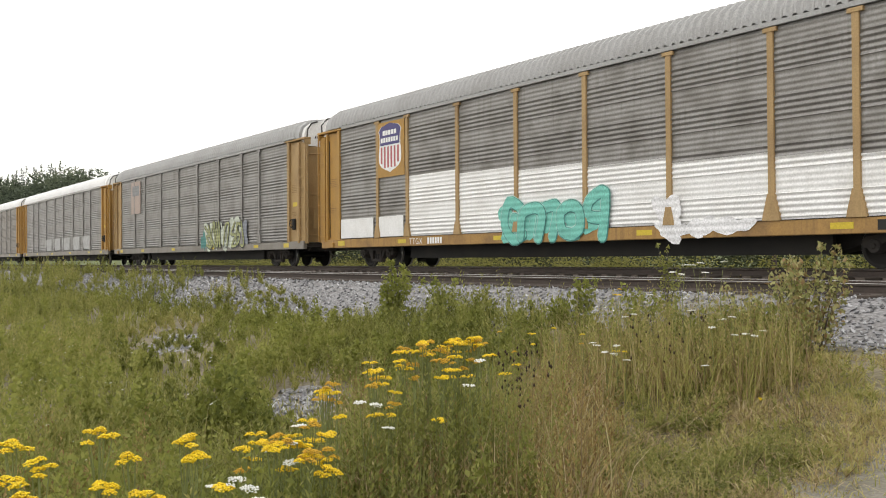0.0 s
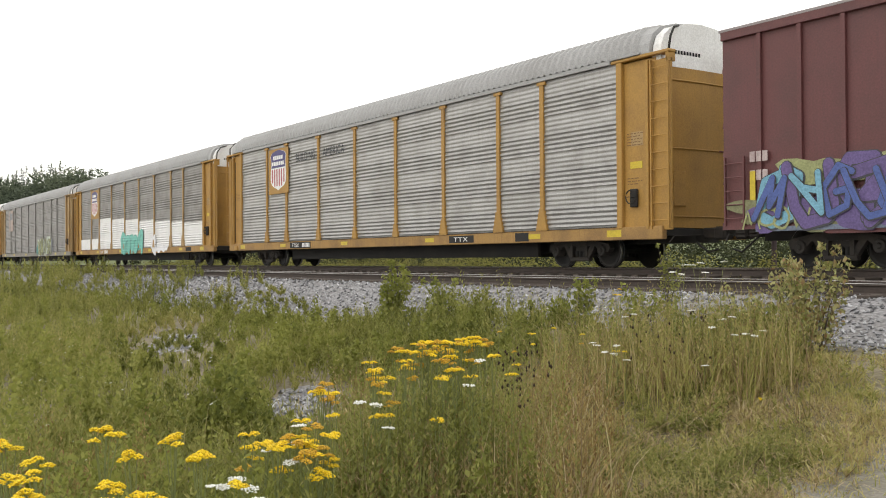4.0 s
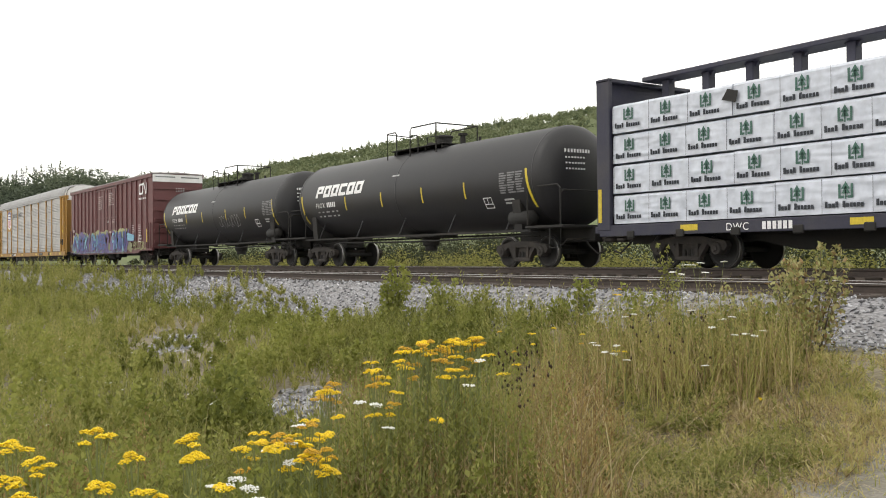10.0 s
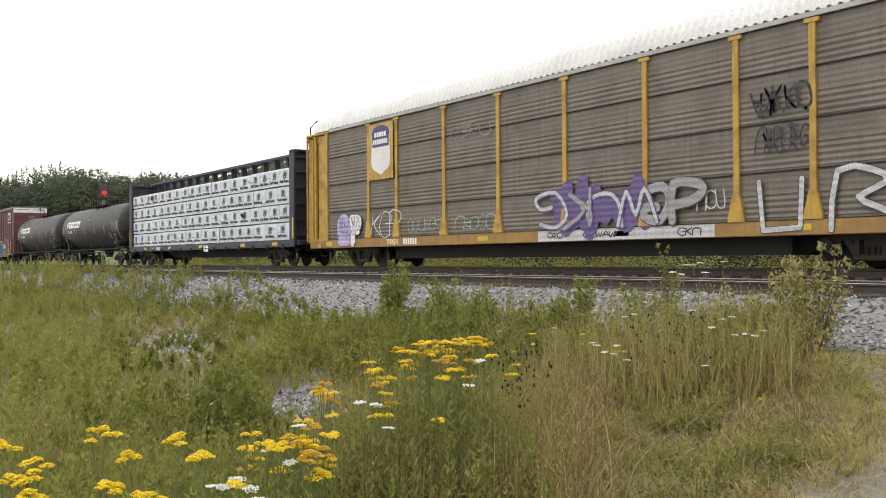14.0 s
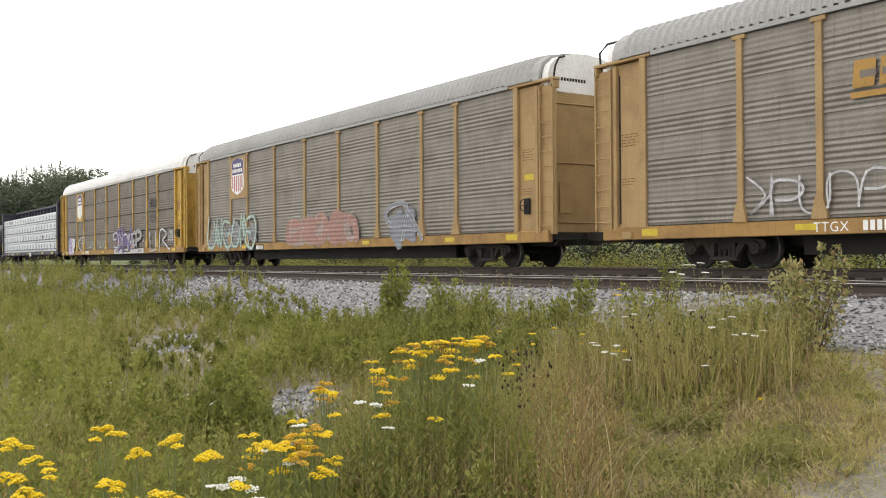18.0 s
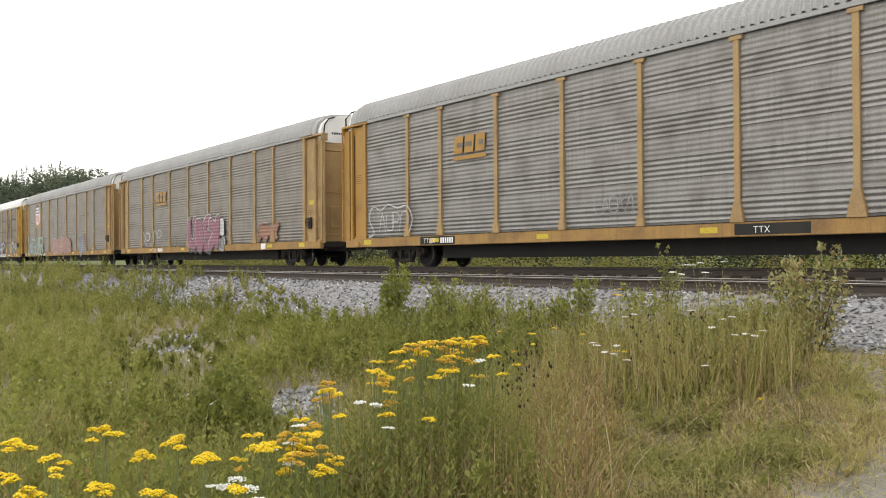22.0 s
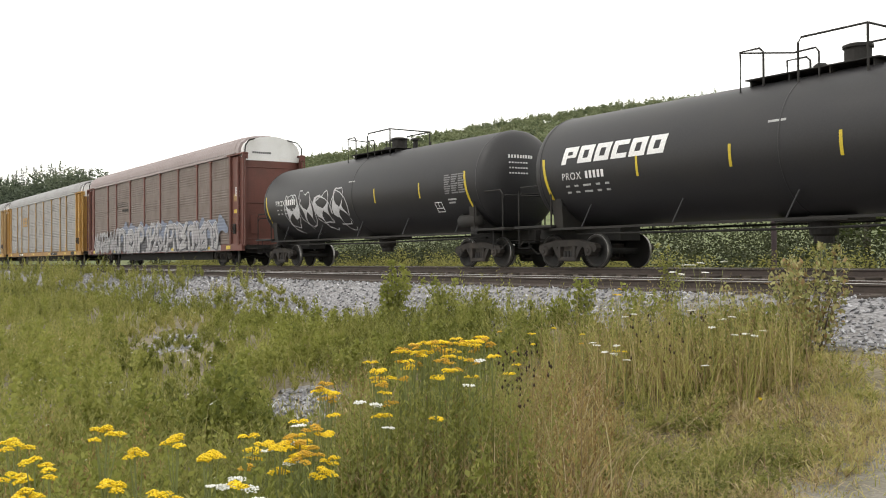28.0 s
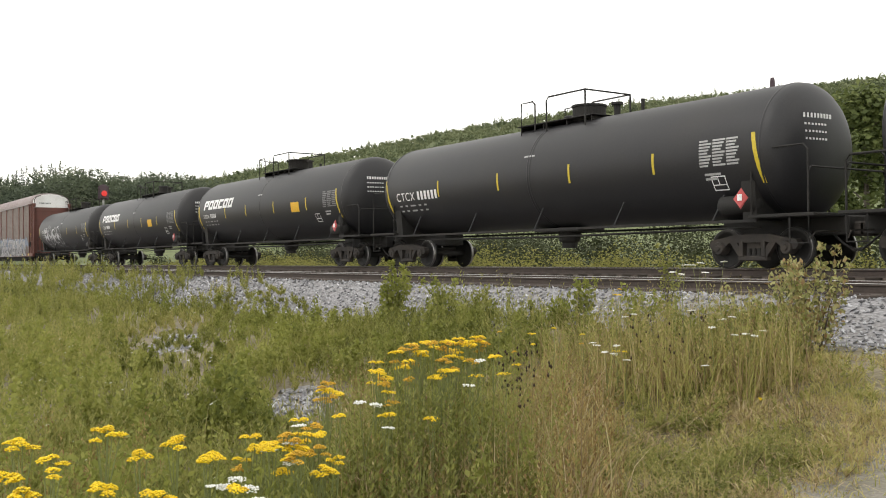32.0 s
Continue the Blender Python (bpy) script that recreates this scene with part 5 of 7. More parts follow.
def tank_wagon(centre, half, label, trucks, logo=True, strips=(), numbers=(4, 5), plate=None, orange=None, number_at=None, logo_at=-6.8, ends=(-7.42, 7.42), data_at=6.0, seams=(), r=1.55, low=0.0, dome=True, words="PROX", bucket=False, number_z=(2.5, 0.26), rail_top=2.27):
    zc = 1.12 + r
    w = thing("tank_wagon", label, "railway wagon", "wagons of the freight train")
    e = half - 0.75
    prof = [(0.02, -e)]
    for k in range(1, 9):
        a = math.pi / 2 * k / 8
        prof.append((r * math.sin(a) ** 0.8, -e + 0.62 * (1 - math.cos(a))))
    prof = prof + [(q, -x) for q, x in prof[::-1]]
    part("barrel", Shape().lathe_x(prof, 0, zc, 64), tank_black, w, smooth=True)
    for x in (-e + 0.66, 0.0, e - 0.66) + tuple(seams):
        part("weld_band", Shape().lathe_x([(r - 0.01, x - 0.03), (r + 0.008, x - 0.02), (r + 0.008, x + 0.02), (r - 0.01, x + 0.03)], 0, zc, 64), tank_black, w, smooth=True)
    for side in (-1, 1):
        y0, y1 = sorted((1.30 * side, 1.38 * side))
        part("side_rail", Shape().box(-half + 1.6, half - 1.6, y0, y1, 1.02, 1.08), frame_black, w)
        for k in range(-2, 3):
            x = k * (half - 2.2) / 2.2
            part("rail_bracket", Shape().tube([(x, 1.33 * side, 1.05), (x + 0.25, 1.2 * side, 1.66)], 0.022, 5), tank_black, w)
    for way in (-1, 1):
        s = Shape().box(*sorted((way * (half - 0.05), way * (half - 3.3))), -0.38, 0.38, 0.72, 1.12, 0.02)
        part("stub_sill", s, frame_black, w)
        x = way * (trucks + 0.1)
        part("saddle", Shape().prism_x([(-1.25, 1.05), (1.25, 1.05), (1.33, 1.95), (0.8, 1.4), (-0.8, 1.4), (-1.33, 1.95)], x - 0.18, x + 0.18), frame_black, w)
        part("end_platform", Shape().box(*sorted((way * (half - 0.15), way * (half - 1.75))), -1.45, 1.45, 1.10, 1.17, 0.01), frame_black, w)
        xs = sorted((way * (half - 0.3), way * (half - 1.7)))
        for side in (-1, 1):
            y = 1.40 * side
            part("end_handrail", Shape().tube([(xs[0], y, 1.17), (xs[0], y, rail_top - 0.12), (xs[0] + 0.1, y, rail_top), (xs[1] - 0.1, y, rail_top), (xs[1], y, rail_top - 0.12), (xs[1], y, 1.17)], 0.024, 6), frame_black, w)
        part("end_crossrail", Shape().tube([(way * (half - 0.3), -1.40, 1.17), (way * (half - 0.3), -1.40, 2.0), (way * (half - 0.3), -1.3, 2.12), (way * (half - 0.3), 1.3, 2.12), (way * (half - 0.3), 1.40, 2.0), (way * (half - 0.3), 1.40, 1.17)], 0.024, 6), frame_black, w)
        part("corner_step", Shape().tube([(way * (half - 0.3), -1.4, 1.1), (way * (half - 0.3), -1.4, 0.55), (way * (half - 0.75), -1.4, 0.55), (way * (half - 0.75), -1.4, 1.1)], 0.02, 5), frame_black, w)
        coupler(w, way * (half - 0.35), way)
        truck(w, way * trucks)
    part("air_reservoir", Shape().lathe_x([(0.1, half - 2.75), (0.21, half - 2.65), (0.21, half - 1.75), (0.1, half - 1.65)], -1.15, 1.42, 18), frame_black, w, smooth=True)
    part("outlet_valve", Shape().lathe_z([(0.22, 0.55), (0.22, 0.7), (0.3, 0.75), (0.35, 1.15)], 0, 0, 16).box(-0.9, 0.9, -0.5, 0.5, 1.02, 1.12), frame_black, w)
    part("brake_pipe", Shape().tube([(-half + 2, -0.7, 0.92), (0, -0.75, 0.86), (half - 2, -0.7, 0.92)], 0.03, 5), frame_black, w)
    top = zc + r
    part("walkway", Shape().box(-1.5, 1.75, -0.70, 0.70, top + 0.015, top + 0.045, 0.006), frame_black, w, "grated walkway on the barrel")
    for x in (-1.4, -0.4, 0.6, 1.59):
        part("walkway_bracket", Shape().box(x - 0.02, x + 0.02, -0.62, 0.62, top - 0.14, top + 0.02), frame_black, w)
    tall, hoop = 0.42 if dome else 0.32, -1.12 if words == "CTCX" else -1.5
    part("manway", Shape().lathe_z([(0.46, top - 0.05), (0.47, top + 0.36), (0.50, top + 0.37), (0.50, top + 0.42), (0.3, top + 0.44)] if words == "CTCX" else [(0.34, top), (0.40, top + 0.1), (0.47, top + 0.40), (0.56, top + 0.42), (0.56, top + 0.47), (0.3, top + 0.50)] if bucket else [(0.27, top), (0.27, top + tall), (0.31, top + tall), (0.31, top + tall + 0.06), (0.22, top + tall + 0.09)], 0.85, 0.0, 24), frame_black, w, smooth=False)
    part("valve_housing", Shape().lathe_z([(0.16, top), (0.16, top + 0.22), (0.1, top + 0.27)], -0.1, 0.1, 16), frame_black, w)
    rail = [(0.0, -0.85, top - 0.3), (0.0, -0.85, top + 0.60), (0.08, -0.85, top + 0.70), (1.6, -0.85, top + 0.70), (1.6, 0.85, top + 0.70), (0.08, 0.85, top + 0.70), (0.0, 0.85, top + 0.60), (0.0, 0.85, top - 0.3)]
    part("top_railing", Shape().tube(rail, 0.024, 6), frame_black, w, "thin safety railing")
    for x, y in ((1.6, -0.85), (1.6, 0.85)):
        part("rail_post", Shape().tube([(x, y, top - 0.3), (x, y, top + 0.70)], 0.026, 6), frame_black, w)
    for y in (-0.85, 0.85):
        part("ladder_hoop", Shape().tube([(hoop, y, top - 0.4), (hoop, y, top + 0.66), (hoop + 0.52, y, top + 0.66), (hoop + 0.62, y, top + 0.56), (hoop + 0.62, y, top - 0.2)], 0.024, 6), frame_black, w)
    if words != "CTCX":
        part("low_hoop", Shape().tube([(-1.5, -0.85, top + 0.64), (-0.1, -0.85, top + 0.40), (0.42, -0.85, top + 0.42), (0.5, -0.85, top + 0.32), (0.5, -0.85, top - 0.2)], 0.02, 6), frame_black, w)
    part("valve_pipe", Shape().lathe_z([(0.09, top), (0.09, top + 0.3), (0.16, top + 0.3), (0.16, top + 0.36), (0.05, top + 0.38)], 1.95, 0.0, 14), frame_black, w)
    part("vent_post", Shape().tube([(2.9, 0, top - 0.05), (2.9, 0, top + (0.33 if words == "CTCX" else 0.15))], 0.05, 8), frame_black, w)
    # reflector strips on the barrel
    for k, x in enumerate(ends):
        s = Shape()
        on_tank(s, x, x + 0.10, 1.85 - low, 2.95 - low, r, zc, lean=-0.16)
        part("reflector_strip", s, reflector, w, "yellow reflector")
    for x in strips:
        s = Shape()
        on_tank(s, x, x + 0.075, 2.25 - low, 2.75 - low, r, zc)
        part("reflector_strip", s, reflector, w, "yellow reflector")
    s = Shape()
    if logo:
        block_logo(s, logo_at, 2.74 - 0.5 * low, 3.7, 0.45, r, zc)
        part("company_mark", s, mark_white, w, "white block mark")
    s = Shape()
    x = number_at if number_at is not None else logo_at
    zz, hh = (2.32 - 0.4 * low, 0.22) if logo else number_z
    end = lettering(w, words, x, zz + 0.01, hh - 0.03, 0, mark_white, tank=(r, zc))
    for k in range(numbers[1]):
        xx = end + 0.16 + k * hh * 0.66
        on_tank(s, xx, xx + hh * 0.40, zz + 0.01, zz + hh - 0.02, r, zc)
    small = Shape()
    for row in range(2):
        for k in range(6):
            xx = x + 0.1 + k * 0.27 + 0.06 * ((k * 7 + row * 3) % 3)
            on_tank(small, xx, xx + 0.15, zz - 0.18 - 0.16 * row, zz - 0.13 - 0.16 * row, r, zc, cuts=2)
    part("wagon_number", s, mark_white, w, "white wagon number")
    part("stencil_print", small, mark_grey, w)
    s = Shape()
    px = data_at
    for row in range(9):
        for k in range(3):
            on_tank(s, px + k * 0.38, px + k * 0.38 + 0.24 + 0.11 * ((3 * k + 5 * row) % 4) / 3, 2.30 - low + row * 0.07, 2.30 - low + row * 0.07 + 0.042, r, zc, cuts=2)
    part("data_panel", s, mark_grey if words == "CTCX" else mark_dim, w, "worn grey data panel")
    s = Shape()
    box_at = e - (2.05 if words == "CTCX" else 3.05)
    for a, b, c, d in ((0, 0.5, 0, 0.03), (0, 0.5, 0.37, 0.40), (0, 0.03, 0, 0.4), (0.47, 0.5, 0, 0.4), (0.22, 0.25, 0.15, 0.4), (0, 0.5, 0.14, 0.17)):
        on_tank(s, box_at + 0.8 * a, box_at + 0.8 * b, 1.76 + 0.8 * c, 1.76 + 0.8 * d, r, zc, cuts=3)
    part("stencil_box", s, mark_white, w)
    s = Shape()
    for k, (xx, z) in enumerate(((-0.3, 3.1), (px + 0.1, 2.1 - low))):
        for row in range(1 + k % 3):
            on_tank(s, xx, xx + 0.45 - 0.1 * row, z - 0.1 * row, z - 0.1 * row + 0.05, r, zc, cuts=2)
    part("stencil_print", s, mark_grey, w)
    # print on the far-running end head
    s = Shape()
    for row in range(4):
        for k in range(9 - 2 * (row > 0)):
            z = zc + 0.62 - 0.16 * row
            y = -0.75 + 0.10 * k
            rr = math.hypot(y, z - zc)
            u = (rr / r) ** (1 / 0.8)
            xx = e - 0.62 * (1 - math.sqrt(max(0.0, 1 - u * u))) + 0.012
            t = 0.10 if row == 0 else 0.045
            s.add([(xx, y, z), (xx, y + 0.07, z), (xx, y + 0.07, z + t), (xx, y, z + t)], [(0, 1, 2, 3)])
    part("end_print", s, mark_white, w)
    if orange is not None:
        s = Shape()
        on_tank(s, orange, orange + 0.75, 2.22, 2.62, r, zc)
        part("orange_panel", s, mat("orange_yellow_panel", (0.72, 0.42, 0.02), 0.5, amount=0.2, bump=0), w, "orange-yellow warning panel")
    if plate:
        for x in (e - 1.1,):
            part("placard", Shape().add([(x, -1.60, 1.33), (x + 0.18, -1.59, 1.53), (x, -1.57, 1.73), (x - 0.18, -1.59, 1.53)], [(0, 1, 2, 3)]).add([(x, -1.57, 1.30), (x + 0.2, -1.57, 1.53), (x, -1.55, 1.76), (x - 0.2, -1.57, 1.53)], [(0, 1, 2, 3)]), placard_red, w, "red and white diamond placard")
            part("placard_mark", Shape().box(x - 0.06, x + 0.06, -1.61, -1.602, 1.48, 1.62), mark_white, w)
    TRAIN.append((w, centre))
    return w


def tank_scrawl(w, x0, x1, z0, z1, colour, seed, count=6, fill=None):
    r, s, q = random.Random(seed), Shape(), Shape()
    wd = (x1 - x0) / count
    for k in range(count):
        cx, cz = x0 + wd * (k + 0.5), (z0 + z1) / 2
        a0, turn = r.random() * 6.28, 3.5 + 3 * r.random()
        pts = [(cx + wd * 0.5 * math.cos(a0 + turn * i / 10), cz + (z1 - z0) * 0.45 * math.sin(a0 + turn * i / 10) * (0.7 + 0.4 * r.random())) for i in range(11)]
        stroke(s, pts, 0.028 if seed == 81 else 0.04, 0)
        if fill:
            blob(q, cx, cz, wd * 0.36, (z1 - z0) * (0.42 + 0.1 * r.random()), 0, r, 24, 0.4)
    rad = 1.49 if seed == 81 else 1.55
    wrap = lambda v, lift: [(x, -math.sqrt(max(0.0, (rad + lift) ** 2 - (z - 1.12 - rad) ** 2)), z) for x, _, z in v]
    s.v = wrap(s.v, 0.014)
    part("tag", s, paint(colour), w, "loose painted tag")
    if fill:
        q.v = wrap(q.v, 0.010)
        part("painted_patch", q, paint(fill), w)


def build_tanks():
    w = tank_wagon(60.0, 8.7, "black tank wagon with white block mark and yellow reflector strips", 6.45, strips=(-3.8, -1.5, 1.6, 3.9), logo_at=-5.9, ends=(-7.1, 7.0), data_at=5.9, r=1.49, low=0.08, dome=False)
    tank_scrawl(w, 0.7, 3.2, 1.8, 2.4, "flat_grey", 81, 8)
    tank_wagon(77.0, 8.7, "black tank wagon with white block mark beside the lumber wagon", 6.3, strips=(-3.6, -1.0, 1.6, 4.0), logo_at=-5.95, ends=(-7.05, 7.15), data_at=5.8, r=1.48, low=0.15, dome=False)
    w = tank_wagon(264.5, 9.1, "black tank wagon with large pale grey graffiti forms", 7.1, logo=False, strips=(1.6, 4.5), ends=(-7.45, 7.2), number_at=-6.6)
    tank_scrawl(w, -5.8, -0.4, 1.45, 2.95, "flat_chalk", 82, 4, "flat_chalk")
    tank_wagon(282.85, 9.1, "black tank wagon with white block mark and orange warning panel", 7.15, strips=(-4.1, -1.3, 1.4, 4.2), plate=True, orange=2.6)
    tank_wagon(301.25, 8.95, "black tank wagon with white block mark and orange panel", 6.95, strips=(-4.05, -1.6, 1.4, 4.5), plate=True, orange=3.15, ends=(-7.35, 7.2), bucket=True, r=1.525)
    tank_wagon(319.75, 9.1, "plain black tank wagon with small white print", 7.15, logo=False, strips=(-4.6, -1.5, 1.6, 4.6), plate=True, numbers=(4, 6), seams=(-0.1,), ends=(-7.6, 7.64), data_at=6.05, number_at=-7.1, words="CTCX", bucket=True, r=1.50, number_z=(2.2, 0.31), rail_top=2.58)
    tank_wagon(338.2, 9.1, "black tank wagon at the tail of the visible train", 7.15, logo=False, strips=(-4.0, 0.0, 4.0))


# ------------------------------------------------------------------ lumber wagon
def build_centerbeam():
    n = 22.5
    w = thing("centerbeam_wagon", "dark centre-beam flat wagon loaded with white-wrapped lumber", "railway wagon", "wagons of the freight train")
    part("floor_frame", Shape().box(-0.35, n + 0.35, -1.42, 1.42, 0.88, 1.06, 0.02), beam_blue, w)
    for side in (-1, 1):
        y0, y1 = sorted((1.40 * side, 1.50 * side))
        part("side_sill", Shape().box(-0.1, n + 0.1, y0, y1, 0.80, 1.08, 0.012), beam_blue, w)
        for k in range(14):
            y0, y1 = sorted((1.46 * side, 1.54 * side))
            part("winch", shared(("winch", side), "winch", frame_black, lambda s: s.box(-0.12, 0.12, y0, y1, 0.74, 0.92, 0.02)), parent=w, at=(1.0 + 1.58 * k, 0, 0))
    part("centre_sill", Shape().prism([(0, 0.62), (4, 0.62), (5, 0.42), (n - 5, 0.42), (n - 4, 0.62), (n, 0.62), (n, 0.9), (0, 0.9)], -0.4, 0.4), frame_black, w)
    part("top_chord", Shape().box(0.3, n - 0.3, -0.35, 0.35, 4.80, 4.92, 0.02), beam_blue, w)
    for k in range(17):
        x = 0.9 + (n - 1.8) * k / 16
        part("beam_post", shared("beampost", "beam_post", beam_blue, lambda s: s.box(-0.11, 0.11, -0.13, 0.13, 1.06, 4.80, 0.02)), parent=w, at=(x, 0, 0))
        part("post_gusset", shared("gusset", "post_gusset", beam_blue, lambda s: s.prism([(-0.2, 4.80), (-0.11, 4.68), (0.11, 4.68), (0.2, 4.80)], -0.05, 0.05)), parent=w, at=(x, 0, 0))
    for x, way in ((0.0, 1), (n, -1)):
        xs = sorted((x, x + way * 0.10))
        bulk = part("bulkhead", Shape().box(*xs, -1.45, 1.45, 1.0, 4.72, 0.01), beam_blue, w, "ribbed steel bulkhead")
        xo = sorted((x - way * 0.14, x))
        for z in (1.3, 1.95, 2.6, 3.25, 3.9, 4.5):
            part("bulkhead_rib", Shape().box(*xo, -1.42, 1.42, z - 0.05, z + 0.05, 0.01), beam_blue, bulk)
        for y in (-1.46, 1.46):
            part("bulkhead_post", Shape().box(*sorted((x - way * 0.16, x + way * 0.3)), y - 0.06, y + 0.06, 0.95, 4.76, 0.015), beam_blue, bulk)
        part("bulkhead_cap", Shape().box(*sorted((x - way * 0.18, x + way * 0.3)), -1.52, 1.52, 4.70, 4.80, 0.02), beam_blue, bulk)
        part("reflector_strip", Shape().box(*sorted((x - way * 0.1, x + way * 0.02)), -1.53, -1.522, 1.15, 2.0), reflector, w, "yellow reflector")
        coupler(w, x - way * 0.1, -way)
        truck(w, x + way * 2.4)
    for x in (2.6, 6.9, 11.6, 17.0, 20.5):
        part("reflector_patch", Shape().box(x, x + 0.5, -1.508, -1.5, 0.88, 1.02), reflector, w, "yellow reflector")
    s = Shape()
    end = lettering(w, "DWC", 3.9, 0.85, 0.17, -1.509, mark_white)
    bars(s, end + 0.35, 0.85, 0.17, 6, -1.505, 0.09, 0.45)
    s.box(12.3, 12.9, -1.508, -1.502, 0.70, 1.0)
    part("plate_cross", Shape().box(12.34, 12.86, -1.512, -1.509, 0.84, 0.87).box(12.58, 12.61, -1.512, -1.509, 0.72, 0.98), frame_black, w)
    part("wagon_number", s, mark_white, w, "white wagon number")
    r = random.Random(5)
    for side in (-1, 1):
        for row in range(4):
            x = 0.32
            cuts = [0.32, 4.05, 8.9, 13.2, 18.0, n - 0.32] if row % 2 else [0.32, 5.1, 9.6, 14.2, 18.3, n - 0.32]
            for a, b in zip(cuts, cuts[1:]):
                z0 = 1.09 + 0.757 * row
                z1 = z0 + 0.737 - 0.02 * r.random()
                sag = 0.05 * r.random()
                y0, y1 = sorted((0.2 * side, (1.44 - 0.03 * r.random()) * side))
                s, count = Shape(), 9
                yo, yi = (y0, y1) if side < 0 else (y1, y0)
                v = []
                for k in range(count + 1):
                    xx = a + 0.012 + (b - a - 0.024) * k / count
                    d = 0.014 * r.random() * (-1 if side < 0 else 1)
                    v += [(xx, yo - d, z0 + 0.02), (xx, yo - d * 0.4, z0 + 0.3), (xx, yo - d, z1 - 0.05), (xx, yo + 0.05 * (1 if side < 0 else -1), z1 + 0.012 * r.random()), (xx, yi, z1), (xx, yi, z0 + 0.02)]
                f = [(k * 6 + i, (k + 1) * 6 + i, (k + 1) * 6 + (i + 1) % 6, k * 6 + (i + 1) % 6) for k in range(count) for i in range(6)]
                if side > 0:
                    f = [q[::-1] for q in f]
                s.add(v, f + [(0, 1, 2, 3, 4, 5), tuple(count * 6 + i for i in (5, 4, 3, 2, 1, 0))])
                pack = part("lumber_pack", s, wrap_white, w, "lumber pack in white printed wrap")
                x, seam, pitch = a + 0.42, Shape(), (b - a - 0.1) / max(1, round((b - a) / 1.16))
                while side < 0 and x < b - 0.45:
                    h, m, words = z0 + 0.36, Shape(), Shape()
                    for p, q2, u, v2 in ((0, 0.05, 0, 0.24), (0.27, 0.32, 0, 0.24), (0, 0.12, -0.04, 0.01), (0.20, 0.32, -0.04, 0.01), (0.145, 0.175, -0.06, 0.12)):
                        m.box(x + p, x + q2, yo - 0.020, yo - 0.018, h + u, h + v2)
                    for rise in (0.05, 0.14):
                        m.add([(x + 0.065, yo - 0.020, h + rise), (x + 0.255, yo - 0.020, h + rise), (x + 0.16, yo - 0.020, h + rise + 0.15)], [(0, 1, 2)])
                    at = x - 0.30
                    for tall in (0.13, 0.085, 0.085, 0.12, 0, 0.13, 0.085, 0.085, 0.085, 0.085, 0.085):
                        if tall:
                            words.box(at, at + 0.062, yo - 0.018, yo - 0.016, h - 0.22, h - 0.22 + tall)
                        at += 0.078
                    seam.box(x - 0.37, x - 0.362, yo - 0.017, yo - 0.015, z0 + 0.03, z1 - 0.01)
                    part("wrap_emblem", m, mark_green, pack, "dark green house-shaped mark")
                    part("wrap_print", words, mark_dark, pack)
                    x += pitch
                if side < 0:
                    part("wrap_seam", seam, mark_dark, pack, "dark folded seams of the wrap")
    for flap in ([(16.95, -1.49, 2.33), (17.15, -1.50, 2.2), (17.4, -1.48, 2.12), (17.3, -1.47, 2.33), (17.05, -1.48, 2.42)], [(3.8, -1.49, 3.75), (4.2, -1.5, 3.65), (4.25, -1.48, 3.9), (3.95, -1.47, 3.98)]):
        part("torn_wrap", Shape().add(flap, [tuple(range(len(flap)))]), frame_black, w, "dark torn flap of wrap")
    TRAIN.append((w, 87.1))


build_racks()
build_boxcar()
build_tanks()
build_centerbeam()


# ------------------------------------------------------------------ woods, scrub and trackside posts
def ring_point(beta, r):
    """Plan position at an angle (degrees, from the track's far end) and distance from the standpoint."""
    b = np.radians(beta)
    return -r * np.cos(b), r * np.sin(b)


def leaf_cloud(centres, radii, count, size, seed, flat=0.5):
    """Many small leaf quads scattered in ellipsoids, denser towards their skins."""
    g = np.random.default_rng(seed)
    k = g.integers(0, len(centres), count)
    d = g.normal(size=(count, 3))
    d /= np.linalg.norm(d, axis=1, keepdims=True)
    p = centres[k] + d * radii[k] * (0.55 + 0.5 * g.random((count, 1)) ** 0.6)
    u = g.normal(size=(count, 3))
    u[:, 2] *= flat
    u /= np.linalg.norm(u, axis=1, keepdims=True)
    w = np.cross(u, d)
    w /= np.linalg.norm(w, axis=1, keepdims=True) + 1e-6
    s = (size * (0.6 + 0.8 * g.random((count, 1))))
    v = np.stack([p - u * s, p + w * s * 0.55, p + u * s, p - w * s * 0.55], 1)
    return v.reshape(-1, 3), np.arange(count * 4).reshape(-1, 4)


NO3, NO4 = np.zeros((0, 3), int), np.zeros((0, 4), int)
# hill leaf colours are paler and greyer: distance haze is mixed into them
far_leaves = leafy("haze_paled_mixed_foliage", [(0.085, 0.105, 0.062), (0.14, 0.165, 0.09), (0.20, 0.225, 0.12), (0.27, 0.285, 0.17)], 0.8, 0.02, 0.3, 0.75)
near_leaves = leafy("broadleaf_foliage", [(0.045, 0.062, 0.022), (0.09, 0.115, 0.036), (0.145, 0.175, 0.055), (0.21, 0.23, 0.085)], 0.7, 0.25, 0.35)
scrub_leaves = leafy("scrub_foliage", [(0.17, 0.17, 0.05), (0.26, 0.255, 0.072), (0.34, 0.325, 0.10), (0.41, 0.38, 0.15)], 0.7, 0.3, 0.5)


